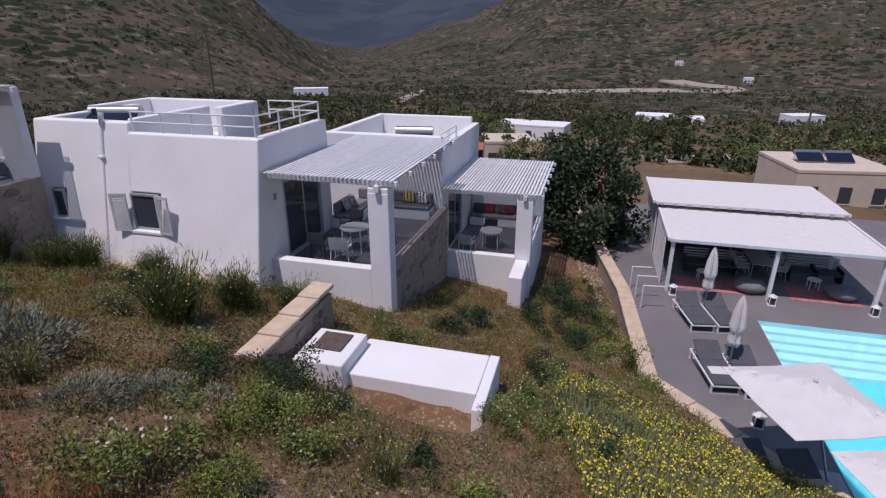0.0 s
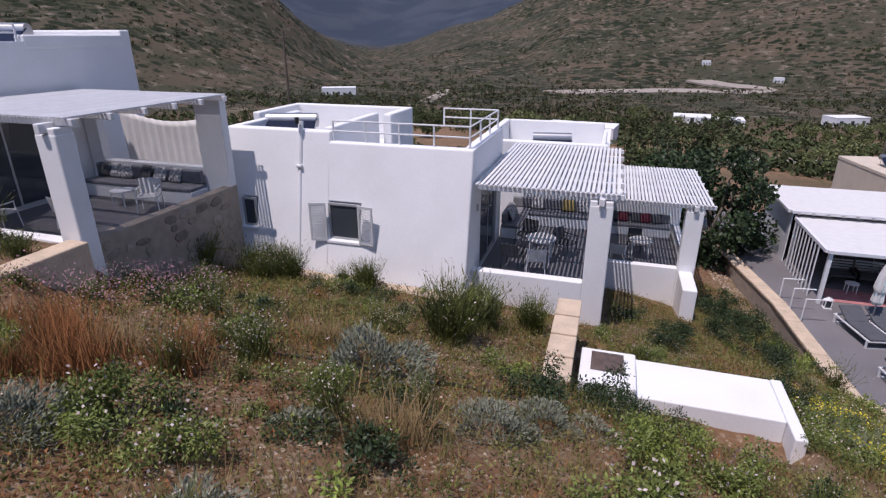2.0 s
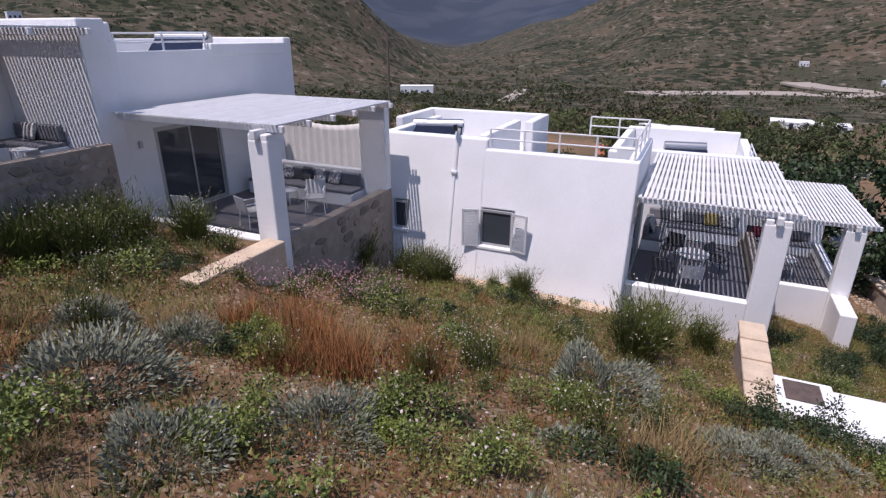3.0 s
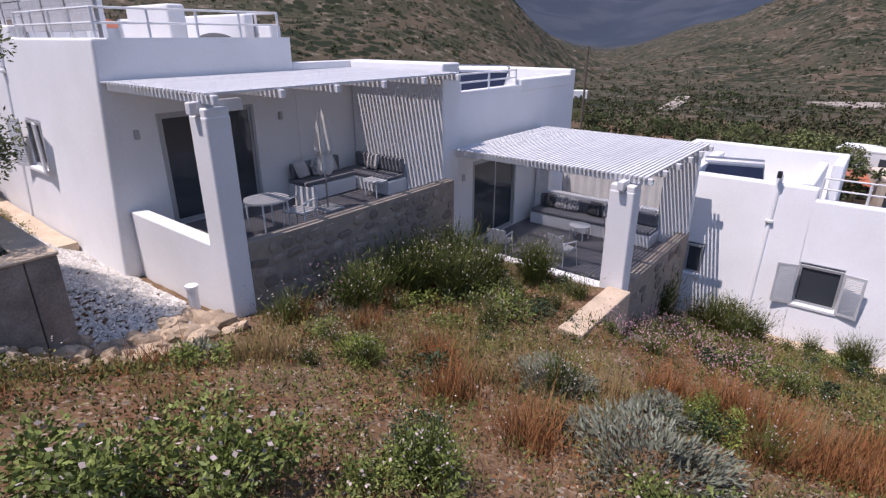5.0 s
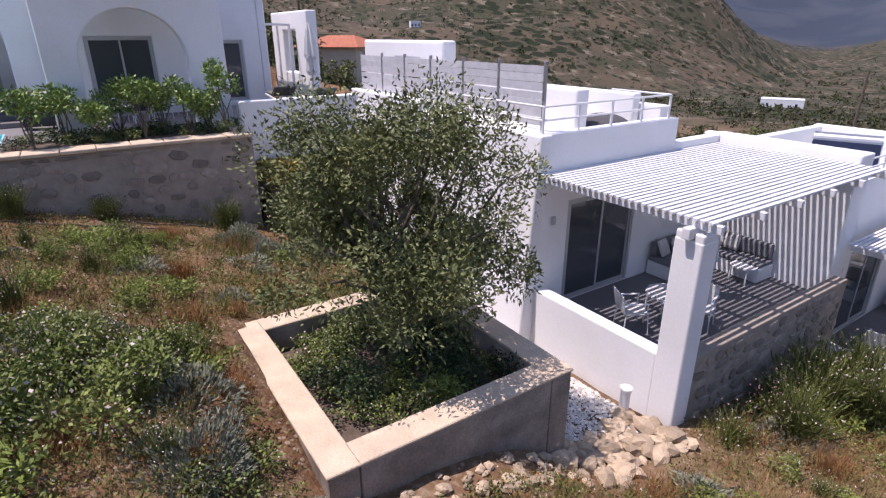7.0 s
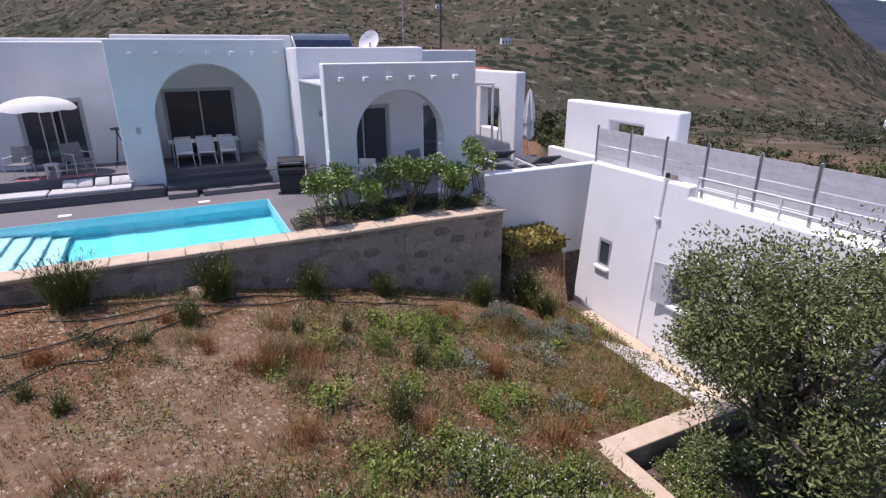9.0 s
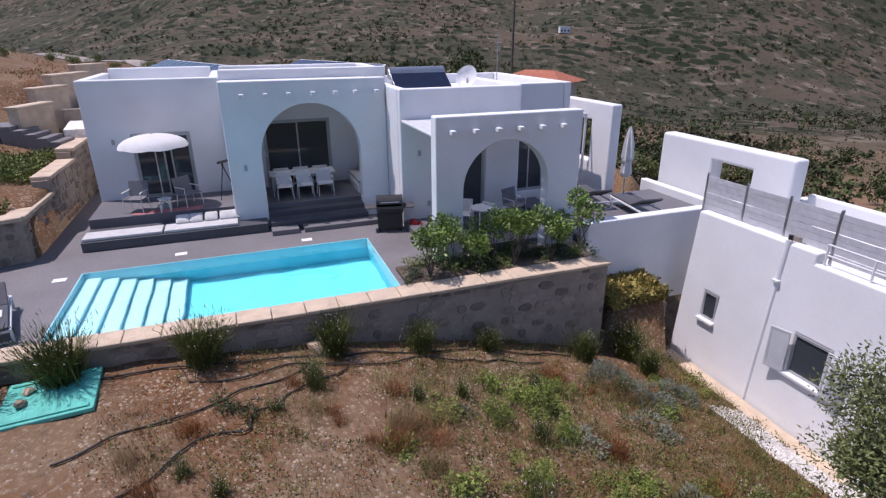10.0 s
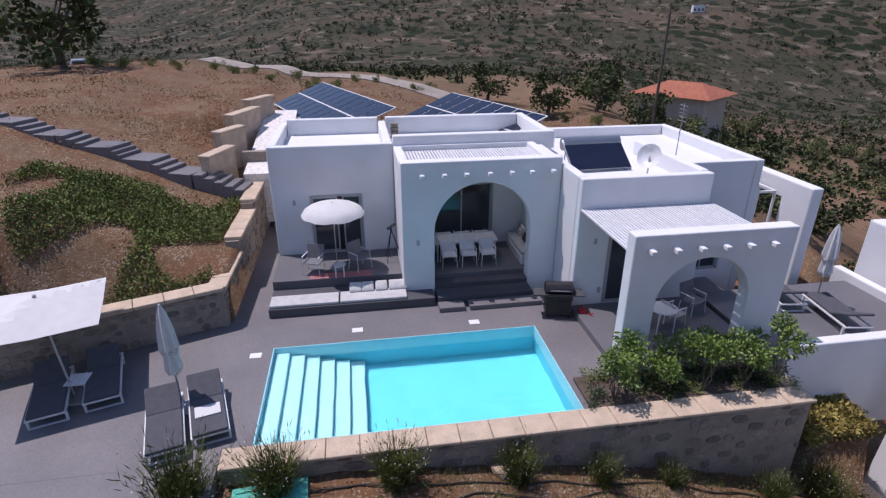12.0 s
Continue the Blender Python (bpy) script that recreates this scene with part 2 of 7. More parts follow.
def sheet(us, zs, holes, put, thick, bevel=0.03):
    """A wall with rectangular openings: put(u, z, d) gives the place of a point at depth d."""
    us = sorted({*us, *(h[0] for h in holes), *(h[1] for h in holes)})
    zs = sorted({*zs, *(h[2] for h in holes), *(h[3] for h in holes)})
    bm = bmesh.new()
    layers = []
    for d in (0, thick):
        layers.append([[bm.verts.new(put(u, z, d)) for z in zs] for u in us])
    solid = {}
    for i in range(len(us) - 1):
        for j in range(len(zs) - 1):
            u, z = (us[i] + us[i + 1]) / 2, (zs[j] + zs[j + 1]) / 2
            solid[i, j] = not any(h[0] < u < h[1] and h[2] < z < h[3] for h in holes)
    for (i, j), full in solid.items():
        if not full:
            continue
        for k in (0, 1):
            L = layers[k]
            bm.faces.new((L[i][j], L[i + 1][j], L[i + 1][j + 1], L[i][j + 1]))
        a, b = layers
        for di, dj, e in ((-1, 0, ((i, j), (i, j + 1))), (1, 0, ((i + 1, j), (i + 1, j + 1))), (0, -1, ((i, j), (i + 1, j))), (0, 1, ((i, j + 1), (i + 1, j + 1)))):
            if not solid.get((i + di, j + dj), False):
                (p, q), (r, s) = e
                bm.faces.new((a[p][q], a[r][s], b[r][s], b[p][q]))
    lone = [v for v in bm.verts if not v.link_faces]
    bmesh.ops.delete(bm, geom=lone, context="VERTS")
    bmesh.ops.recalc_face_normals(bm, faces=bm.faces)
    if bevel:
        soften(bm, bevel, 3)
    return bm


def arch_wall(u0, u1, z0, z1, c, half, spring, put, thick, bevel=0.04, n=20):
    """A wall with one round-headed opening centred at c."""
    bm = bmesh.new()
    curve = [(c - half, z0), (c - half, spring)]
    curve += [(c - half * math.cos(math.pi * k / n), spring + half * math.sin(math.pi * k / n)) for k in range(1, n)]
    curve += [(c + half, spring), (c + half, z0)]
    outer = [(u0, z0), (u0, spring)] + [(u0 + (u1 - u0) * k / n, z1) for k in range(1, n)] + [(u1, spring), (u1, z0)]
    outer[2], outer[-3] = (u0, z1), (u1, z1)
    rings = []
    for d in (0, thick):
        rings.append(([bm.verts.new(put(u, z, d)) for u, z in outer], [bm.verts.new(put(u, z, d)) for u, z in curve]))
    for o, k in rings:
        for i in range(len(o) - 1):
            bm.faces.new((o[i], o[i + 1], k[i + 1], k[i]))
    (o0, k0), (o1, k1) = rings
    for i in range(len(o0) - 1):
        bm.faces.new((o0[i], o0[i + 1], o1[i + 1], o1[i]))
        bm.faces.new((k0[i], k0[i + 1], k1[i + 1], k1[i]))
    for i in (0, -1):
        bm.faces.new((o0[i], k0[i], k1[i], o1[i]))
    bmesh.ops.recalc_face_normals(bm, faces=bm.faces)
    if bevel:
        soften(bm, bevel, 3, 0.9)
    return bm


def smooth(a, b, x):
    t = np.clip((np.asarray(x, float) - a) / (b - a), 0, 1)
    return t * t * (3 - 2 * t)


# ---- ground ----
def near_z(x, y):
    """The garden slope between the houses."""
    u, v = (np.clip(x, -34, 5) + 14) / 14, (np.clip(y, -20, 22) - 2) / 10
    z = 3.428 - 0.083 * u - 2.986 * v - 0.957 * u * u + 0.063 * u * v - 0.338 * v * v
    z = z - 0.470 * u**3 - 0.316 * u * u * v + 0.242 * u * v * v + 0.165 * v**3
    z = z - 0.75 * np.exp(-(((x + 19.1) / 1.7) ** 2) - ((y + 0.1) / 1.2) ** 2)
    z = z - 0.6 * np.exp(-(((x + 18.9) / 2.0) ** 2) - ((y + 3.4) / 1.9) ** 2)
    z = z + 0.25 * np.exp(-(((x + 1.0) / 0.8) ** 2) - ((y - 8.9) / 0.7) ** 2)
    edge = x - 1.1 * (1 - smooth(5.9, 7.6, y))
    bed = smooth(-19.4, -17.8, x) * (1 - smooth(-15.0, -14.4, edge)) * smooth(4.2, 5.8, y) * (1 - smooth(8.3, 8.8, y))
    z = z * (1 - bed) + np.maximum(z, 2.4) * bed
    return z - 0.45 * np.exp(-(((x + 22) / 6) ** 2) - ((y - 1.7) / 1.3) ** 2)


def west_z(x, y):
    """The field above the villa and the bank beside its deck."""
    field = 10.0 + 0.7 * smooth(-17, -20, y) - 4.6 * smooth(-13, 9, y)
    bank = 8.0 + np.clip((-16.6 - y) * 0.27, 0, 2.7) + 0.05 * np.clip(-36 - x, 0, 20)
    return np.where(y < -16.4, np.maximum(bank, field * smooth(-46, -52, x)), np.where(x < -47, field, 8.6))


def far_z(x, y):
    dx, dy = x + 10, y
    r = np.hypot(dx, dy)
    th = np.degrees(np.arctan2(-dx, dy))
    base0 = np.interp(r, [0, 30, 80, 150, 450, 900], [-2, -4, -9, -15.5, -33, -40])
    base1 = np.interp(r, [0, 45, 70, 100, 250, 500, 900], [7.5, 7.5, 6.8, 5.5, -8, -22, -30])
    back = 6 + 0.06 * r
    w = smooth(48, 84, th)
    base = base0 * (1 - w) + base1 * w
    wb = np.maximum(smooth(128, 165, th), smooth(-70, -120, th))
    base = base * (1 - wb) + back * wb
    el = np.interp(th, [-180, -60, 4, 9, 14, 19, 23.5, 26, 29, 33, 38, 46, 95, 103, 109, 130, 180], [6, 8, 8, 3.6, 1.8, 0.3, -1.4, -1.0, 1.4, 4.2, 7.5, 9, 8, 4, 1.6, 2, 6])
    start = np.interp(th, [-180, 0, 20, 30, 48, 60, 180], [300, 420, 520, 380, 260, 200, 200])
    peak = np.interp(th, [-180, -20, 22, 27, 31, 60, 110, 180], [1500, 1500, 1500, 1100, 760, 760, 1300, 1500])
    h = (np.tan(np.radians(el)) * peak + 30) * smooth(start, peak, r)
    ring = np.interp(th, [-180, 14, 20, 25, 29, 60, 180], [3.6, 3.8, 3.7, 3.5, 3.6, 3.6, 3.6])
    h = h + np.tan(np.radians(ring)) * 3900 * smooth(2300, 3900, r)
    return base + h * (1 - wb * 0.5), h


KERB = [(-0.5, 36.0), (0.6, 31.0), (1.0, 28.7), (2.3, 22.1), (2.8, 16.1), (5.2, 13.5), (9.0, 10.2), (16.0, 5.0)]


def kerb_x(y):
    pts = sorted(KERB, key=lambda p: p[1])
    return np.interp(y, [p[1] for p in pts], [p[0] for p in pts])


def ground_z(x, y):
    x, y = np.asarray(x, float), np.asarray(y, float)
    z = near_z(x, y)
    ox = np.maximum(np.maximum(-36 - x, x - 6), 0)
    oy = np.maximum(np.maximum(-22 - y, y - 21), 0)
    fz, h = far_z(x, y)
    s = smooth(2, 26, np.hypot(ox, oy))
    z = z * (1 - s) + fz * s
    wx = smooth(-34.5, -37.5, x + 0.37 * np.clip(-16.4 - y, 0, 5)) * (1 - smooth(34, 75, np.hypot(x + 40, y + 12))) * (1 - smooth(1, 13, y))
    z = z * (1 - wx) + west_z(x, y) * wx
    return z


def carved_z(x, y):
    """The ground sheet, sunk beneath decks, pools and houses."""
    z = ground_z(x, y)
    deck = (x > -46.5) & (x < -30.55) & (y < 4.5) & (y > -16.5)
    deck |= (y <= -16.5) & (y > -26) & (x < -30.0) & (x > -36.6 + 0.37 * (-16.4 - y))
    z = np.where(deck, np.minimum(z, 4.6), z)
    z = np.where((x > -53.2) & (x < -44) & (y > -17.2) & (y < -15.2), np.minimum(z, 8.6), z)
    z = np.where((x > -5.0) & (x < -1.1) & (y > 8.7) & (y < 11.1), np.minimum(z, 0.0 - 0.075 * (x + 5.0)), z)
    z = np.where((x > -31.5) & (x < -30.3) & (y > -1.2) & (y < 1.0), 5.3, z)
    z = np.where((x > -23.2) & (x < -19.6) & (y > -3.9) & (y < -0.45), 3.6, z)
    z = z - 0.16 * np.exp(-(((x + 2.0) / 1.6) ** 2) - ((y - 8.9) / 1.0) ** 2)
    deck1 = (x > kerb_x(y) + 0.15) & (x < 22) & (y > 4) & (y < 36)
    return np.where(deck1, -5.6, z)


def axis(a, b, step, reach, n):
    mid = np.arange(a, b + step / 2, step)
    grow = np.cumsum(step * np.power((reach / step / 8) ** (1 / n), np.arange(1, n + 1)))
    grow = grow / grow[-1] * reach
    grow = np.maximum(grow, step * np.arange(1, n + 1))
    return np.r_[a - grow[::-1], mid, b + grow]


def build_ground():
    xs, ys = axis(-50, 10, 0.25, 4600, 75), axis(-27, 33, 0.25, 4600, 75)
    X, Y = np.meshgrid(xs, ys, indexing="ij")
    Z = carved_z(X, Y)
    _, h = far_z(X, Y)
    rough = np.array([noise.fractal((x / 260, y / 260, 0.3), 1.0, 2.1, 6) for x, y in zip(X.ravel(), Y.ravel())]).reshape(X.shape)
    fine = np.array([noise.noise((x * 1.3, y * 1.3, 0.0)) + 0.5 * noise.noise((x * 3.1, y * 3.1, 4.0)) for x, y in zip(X.ravel(), Y.ravel())]).reshape(X.shape)
    away = np.hypot(X + 15, Y)
    gully = np.array([abs(noise.noise((x / 330 + 5, y / 330, 0.7))) + 0.4 * abs(noise.noise((x / 130, y / 130, 2.7))) for x, y in zip(X.ravel(), Y.ravel())]).reshape(X.shape)
    Z = Z + (gully - 0.35) * 0.55 * h * smooth(150, 420, np.hypot(X + 15, Y)) + rough * (0.12 * h + 5 * smooth(120, 500, away)) + fine * 0.07 * (1 - smooth(60, 120, away))
    nx, ny = X.shape
    idx = np.arange(nx * ny).reshape(nx, ny)
    quads = np.stack([idx[:-1, :-1], idx[1:, :-1], idx[1:, 1:], idx[:-1, 1:]], -1).reshape(-1, 4)
    me = bpy.data.meshes.new("ground")
    me.from_pydata(np.stack([X, Y, Z], -1).reshape(-1, 3).tolist(), [], quads.tolist())
    me.polygons.foreach_set("use_smooth", [True] * len(me.polygons))
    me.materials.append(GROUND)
    return tagged(new("ground", me), "dry stony hillside of reddish soil and scrub, haze painted on its far range", "ground", kind="structure"), (xs, ys, Z)


ground, GRID = build_ground()


def gzv(x, y):
    """Heights of the ground sheet at many places."""
    xs, ys, Z = GRID
    i = np.clip(np.searchsorted(xs, x) - 1, 0, len(xs) - 2)
    j = np.clip(np.searchsorted(ys, y) - 1, 0, len(ys) - 2)
    u, v = (x - xs[i]) / (xs[i + 1] - xs[i]), (y - ys[j]) / (ys[j + 1] - ys[j])
    return (Z[i, j] * (1 - u) + Z[i + 1, j] * u) * (1 - v) + (Z[i, j + 1] * (1 - u) + Z[i + 1, j + 1] * u) * v


def gz(x, y):
    """Height of the ground sheet at a place."""
    return float(gzv(np.array([float(x)]), np.array([float(y)]))[0])


def settle(ob, x, y, z):
    """Put a thing's origin at its base, leaving its parts where they stand."""
    m = Matrix.Translation((x, y, z))
    ob.matrix_basis = m
    for c in ob.children:
        c.matrix_parent_inverse = m.inverted()
    return ob


# ---- parts of houses ----
def face_x(x, sign=-1):
    """Wall plane that faces +x; depth runs to -x."""
    return lambda u, z, d: (x + sign * d, u, z)


def face_y(y, lean=0.0, z0=0.0):
    """Wall plane that faces -y; its face leans back by lean per metre of height."""
    return lambda u, z, d: (u, y + lean * (z - z0) + d, z)


def sliding_door(parent, x, y0, y1, z0, z1, open_part=0.0):
    """Aluminium sliding door in a wall that faces +x."""
    # thin near-black panel in place of a room, its shade put into the colour
    d = part("door", box(x - 0.16, x - 0.13, y0, y1, z0, z1), DARK, parent, "near-black panel standing in for the unlit room behind a sliding door")
    f = bmesh.new()
    for a, b in ((y0, y0 + 0.06), (y1 - 0.06, y1)):
        box(x - 0.12, x - 0.02, a, b, z0, z1, 0.006, 1, f)
    box(x - 0.118, x - 0.022, y0 + 0.06, y1 - 0.06, z1 - 0.06, z1, 0.006, 1, f)
    box(x - 0.118, x - 0.022, y0 + 0.06, y1 - 0.06, z0, z0 + 0.04, 0.006, 1, f)
    part("door_frame", f, FRAME, d, "grey aluminium frame")
    mid = (y0 + y1) / 2
    for k, (a, b) in enumerate(((y0 + 0.06, mid + 0.04), (mid - 0.04 + open_part, y1 - 0.06))):
        dx = -0.04 - 0.045 * k
        leaf = bmesh.new()
        for p, q, r, s in ((a, a + 0.055, z0 + 0.04, z1 - 0.06), (b - 0.055, b, z0 + 0.04, z1 - 0.06), (a + 0.055, b - 0.055, z0 + 0.04, z0 + 0.11), (a + 0.055, b - 0.055, z1 - 0.115, z1 - 0.06)):
            box(x + dx - 0.02, x + dx + 0.02, p, q, r, s, bm=leaf)
        part("sash", leaf, FRAME, d)
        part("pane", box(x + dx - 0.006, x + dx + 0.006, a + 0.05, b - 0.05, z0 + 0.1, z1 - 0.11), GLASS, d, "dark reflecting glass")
    return d


def wall_lamp(parent, m):
    b = box(-0.05, 0.05, -0.03, 0.03, -0.09, 0.09, 0.012)
    part("wall_lamp", b, FRAME, parent, "small grey box lamp", m=m)


def shutter(w, h):
    """An open louvred leaf in the plane y = 0, from x = 0 to w."""
    b = bmesh.new()
    for a0, a1, c0, c1 in ((0, 0.055, 0, h), (w - 0.055, w, 0, h), (0.055, w - 0.055, 0, 0.07), (0.055, w - 0.055, h - 0.07, h)):
        box(a0, a1, -0.02, 0.02, c0, c1, bm=b)
    return b


def louvres(leaf, w, h):
    """Tilted slats of one leaf."""
    n = int((h - 0.14) / 0.045)
    me = None
    for k in range(n):
        z = 0.07 + (k + 0.5) * (h - 0.14) / n
        if me is None:
            g = bmesh.new()
            bmesh.ops.create_cube(g, size=1, matrix=Matrix.Rotation(radians(-32), 4, "X") @ Matrix.Diagonal((w - 0.11, 0.045, 0.008, 1)))
            me = mesh_of("slat", g, SHUTTER)
        s = new("slat", me)
        s.parent = leaf
        s.location = (w / 2, 0, z)


def shuttered_window(parent, x0, x1, z0, z1, y, leaves=True):
    """A window in a wall that faces -y, with a sill and two open leaves."""
    # the backing panel is coloured near-black to imitate the unlit room
    w = part("window", box(x0, x1, y + 0.17, y + 0.20, z0, z1), DARK, parent, "small window backed by a near-black panel for its unlit room")
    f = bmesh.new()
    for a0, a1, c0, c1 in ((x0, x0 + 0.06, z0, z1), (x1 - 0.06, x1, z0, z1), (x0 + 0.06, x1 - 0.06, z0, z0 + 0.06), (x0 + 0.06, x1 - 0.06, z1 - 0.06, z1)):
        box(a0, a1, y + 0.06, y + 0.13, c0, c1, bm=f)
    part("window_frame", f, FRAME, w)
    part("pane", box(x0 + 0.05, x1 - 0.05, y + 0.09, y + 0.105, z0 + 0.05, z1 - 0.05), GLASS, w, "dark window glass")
    part("sill", box(x0 - 0.06, x1 + 0.06, y - 0.09, y + 0.06, z0 - 0.09, z0 - 0.006, 0.015), WHITE, w)
    if leaves:
        wd = (x1 - x0) * 0.5
        for m in (pose(x0 - 0.01, y - 0.07, z0 - 0.03, 0, 0, 180 + 14), pose(x1 + 0.01, y - 0.07, z0 - 0.03, 0, 0, -10)):
            louvres(part("shutter", shutter(wd, z1 - z0 + 0.06), SHUTTER, parent, "pale grey louvred shutter", m=m), wd, z1 - z0 + 0.06)
    return w


def railing(name, pts, h, label, rails=(0.5, 1.0), r=0.022, gap=1.1, parent=None):
    """Painted tube rail along points, with posts."""
    t = parent or thing(name, label, "railing")
    for p, q in zip(pts, pts[1:]):
        p, q = Vector(p), Vector(q)
        for k in rails:
            part("rail", cyl(p + Vector((0, 0, h * k)), q + Vector((0, 0, h * k)), r, n=8), RAIL, t)
        n = max(1, round((q - p).length / gap))
        for i in range(n + (q == Vector(pts[-1]))):
            s = p.lerp(q, i / n)
            part("post", cyl(s, s + Vector((0, 0, h)), r * 1.25, n=8), RAIL, t)
    if not parent:
        settle(t, *pts[0])
    return t


def pergola(x0, x1, y0, y1, z, beams, pitch=0.13, label="white slatted timber pergola over a terrace"):
    """Slats along y on beams along x; the beam ends stand out on the +x side."""
    t = thing("pergola", label, "pergola", group="terrace pergolas")
    n = int((x1 - x0) / pitch)
    me = mesh_of("slat", box(-0.31 * pitch, 0.31 * pitch, y0, y1, 0, 0.035), WOOD_WHITE)
    for k in range(n + 1):
        s = new("slat", me)
        s.parent = t
        s.location = (x0 + (x1 - x0) * k / n, 0, z)
    for k in range(beams):
        y = y0 + 0.12 + (y1 - y0 - 0.24) * k / (beams - 1)
        part("beam", box(x0, x1 + 0.14, y - 0.045, y + 0.045, z - 0.14, z - 0.004, 0.01, 1), WOOD_WHITE, t)
    return settle(t, x0, y0, z)


def lean_wall(x0, x1, y, lean, z0, z1, holes, thick=0.32, bevel=0.05, step=None, high=None):
    us = [x0, x1] + ([step] if step else [])
    zs = [z0, z1] + ([high] if high else [])
    hh = list(holes) + ([(step, x1, z1, high)] if step else [])
    return sheet(us, zs, hh, face_y(y, lean, z1), thick, bevel)


def column(parent, x0, x1, y0, y1, z0, z1):
    """White square column with a notched head that takes the beam."""
    b = box(x0, x1, y0, y1, z0, z1 - 0.12, 0.035, 3)
    part("column", b, WHITE, parent)
    w = (x1 - x0)
    h = bmesh.new()
    box(x0 + 0.01, x0 + w * 0.33, y0 + 0.01, y1 - 0.01, z1 - 0.16, z1, 0.03, 3, h)
    box(x1 - w * 0.36, x1 - 0.01, y0 + 0.01, y1 - 0.01, z1 - 0.16, z1, 0.03, 3, h)
    part("column_head", h, WHITE, parent)
    part("beam", box((x0 + x1) / 2 - 0.07, (x0 + x1) / 2 + 0.07, y0 - 0.12, y1 + 0.35, z1 - 0.1, z1 + 0.09, 0.02), WOOD_WHITE, parent)


# ---- four terraced houses ----
def house(label, x, y, z, left, base, back, step, windows, lean, floor, door, roof_drop=0.9, back_top=None):
    t = thing("house", label, "house", group="terraced white houses")
    hi = z + 0.27
    part("front_wall", lean_wall(left, x, y, lean, base, z, windows, step=step, high=hi), WHITE, t, "white rendered wall with a lean")
    side = sheet([y + 0.27, back], [base, z], [(door[0], door[1], floor, door[2])], lambda u, zz, d: (x - 0.004 - d, u + (lean * (zz - z) if u < y + 0.5 else 0.0), zz), 0.3, 0.0)
    part("side_wall", side, WHITE, t)
    part("back_wall", box(left + 0.3, x - 0.31, back - 0.3, back, base, back_top or hi, 0.04), WHITE, t)
    part("left_wall", box(left, left + 0.29, y + 0.33, back, base, hi, 0.04), WHITE, t)
    part("roof", box(left + 0.3, x - 0.31, y + 0.3, back - 0.31, z - roof_drop - 0.2, z - roof_drop), WHITE, t, "flat white roof")
    sliding_door(t, x, door[0], door[1], floor, door[2])
    return t


LEAN = 0.07
# upper house
house_top = house("white rendered house with a screened roof terrace", -22.55, 1.9, 7.5, -30.8, 1.8, 6.2, -27.1, [(-27.05, -26.1, 4.62, 5.70), (-29.95, -29.45, 4.75, 5.58)], LEAN, 3.72, (2.78, 5.0, 6.08), 0.36)
shuttered_window(house_top, -27.05, -26.1, 4.62, 5.70, 1.69)
shuttered_window(house_top, -29.95, -29.45, 4.75, 5.58, 1.69, False)
settle(house_top, -26.5, 4, 1.8)
# second house
house_mid = house("white rendered house with a glazed terrace door", -19.6, 8.75, 6.2, -23.4, -0.5, 15.35, None, [], 0.0, 1.98, (9.6, 11.85, 4.35))
part("front_parapet", box(-23.4, -19.62, 8.72, 9.0, 6.0, 6.86, 0.05, 3), WHITE, house_mid)
part("back_parapet", box(-23.4, -19.6, 15.03, 15.385, 6.0, 6.5, 0.05, 3), WHITE, house_mid)
part("side_parapet", box(-19.92, -19.58, 11.9, 15.04, 6.0, 6.36, 0.05, 3), WHITE, house_mid)
settle(house_mid, -21.5, 12, 0)
# third house
house_low = house("white rendered house with louvred window shutters", -8.0, 13.95, 3.64, -15.4, -1.6, 17.75, -12.05, [(-12.02, -11.08, 1.0, 2.04), (-14.80, -14.35, 1.13, 1.98)], 0.2, 0.02, (14.85, 17.1, 2.35), 0.9, 2.7)
shuttered_window(house_low, -12.02, -11.08, 1.0, 2.04, 13.46)
shuttered_window(house_low, -14.80, -14.35, 1.13, 1.98, 13.46, False)
part("rear_block", box(-16.3, -12.1, 17.76, 19.6, -1.6, 2.73), WHITE, house_low)
part("rear_parapet", box(-16.6, -11.8, 19.61, 19.9, -1.6, 3.9, 0.05, 3), WHITE, house_low)
part("rear_parapet", box(-12.09, -11.8, 17.76, 19.6, -1.6, 3.9, 0.05, 3), WHITE, house_low)
part("rear_parapet", box(-16.6, -16.31, 17.0, 19.6, -1.6, 3.9, 0.05, 3), WHITE, house_low)
part("roof_partition", box(-12.45, -12.2, 14.4, 17.7, 2.5, 3.95, 0.04, 3), WHITE, house_low)
settle(house_low, -12, 16, -1.6)
# lowest house
house_end = house("white rendered house beside the dark tree", -4.75, 20.0, 2.45, -9.6, -4.0, 26.4, None, [], 0.0, -1.72, (20.9, 23.2, 0.6))
part("front_parapet", box(-9.3, -4.78, 19.95, 20.25, 2.3, 2.86, 0.05, 3), WHITE, house_end)
settle(house_end, -7, 23, -4)
for hs, lamps in ((house_top, ((-22.53, 2.35, 5.72), (-22.53, 5.7, 5.75))), (house_mid, ((-19.58, 9.15, 4.0),)), (house_low, ((-7.98, 14.4, 2.0),)), (house_end, ((-4.73, 20.5, 0.2),))):
    for p in lamps:
        wall_lamp(hs, hs.matrix_basis.inverted() @ pose(*p, 0, 0, 90))
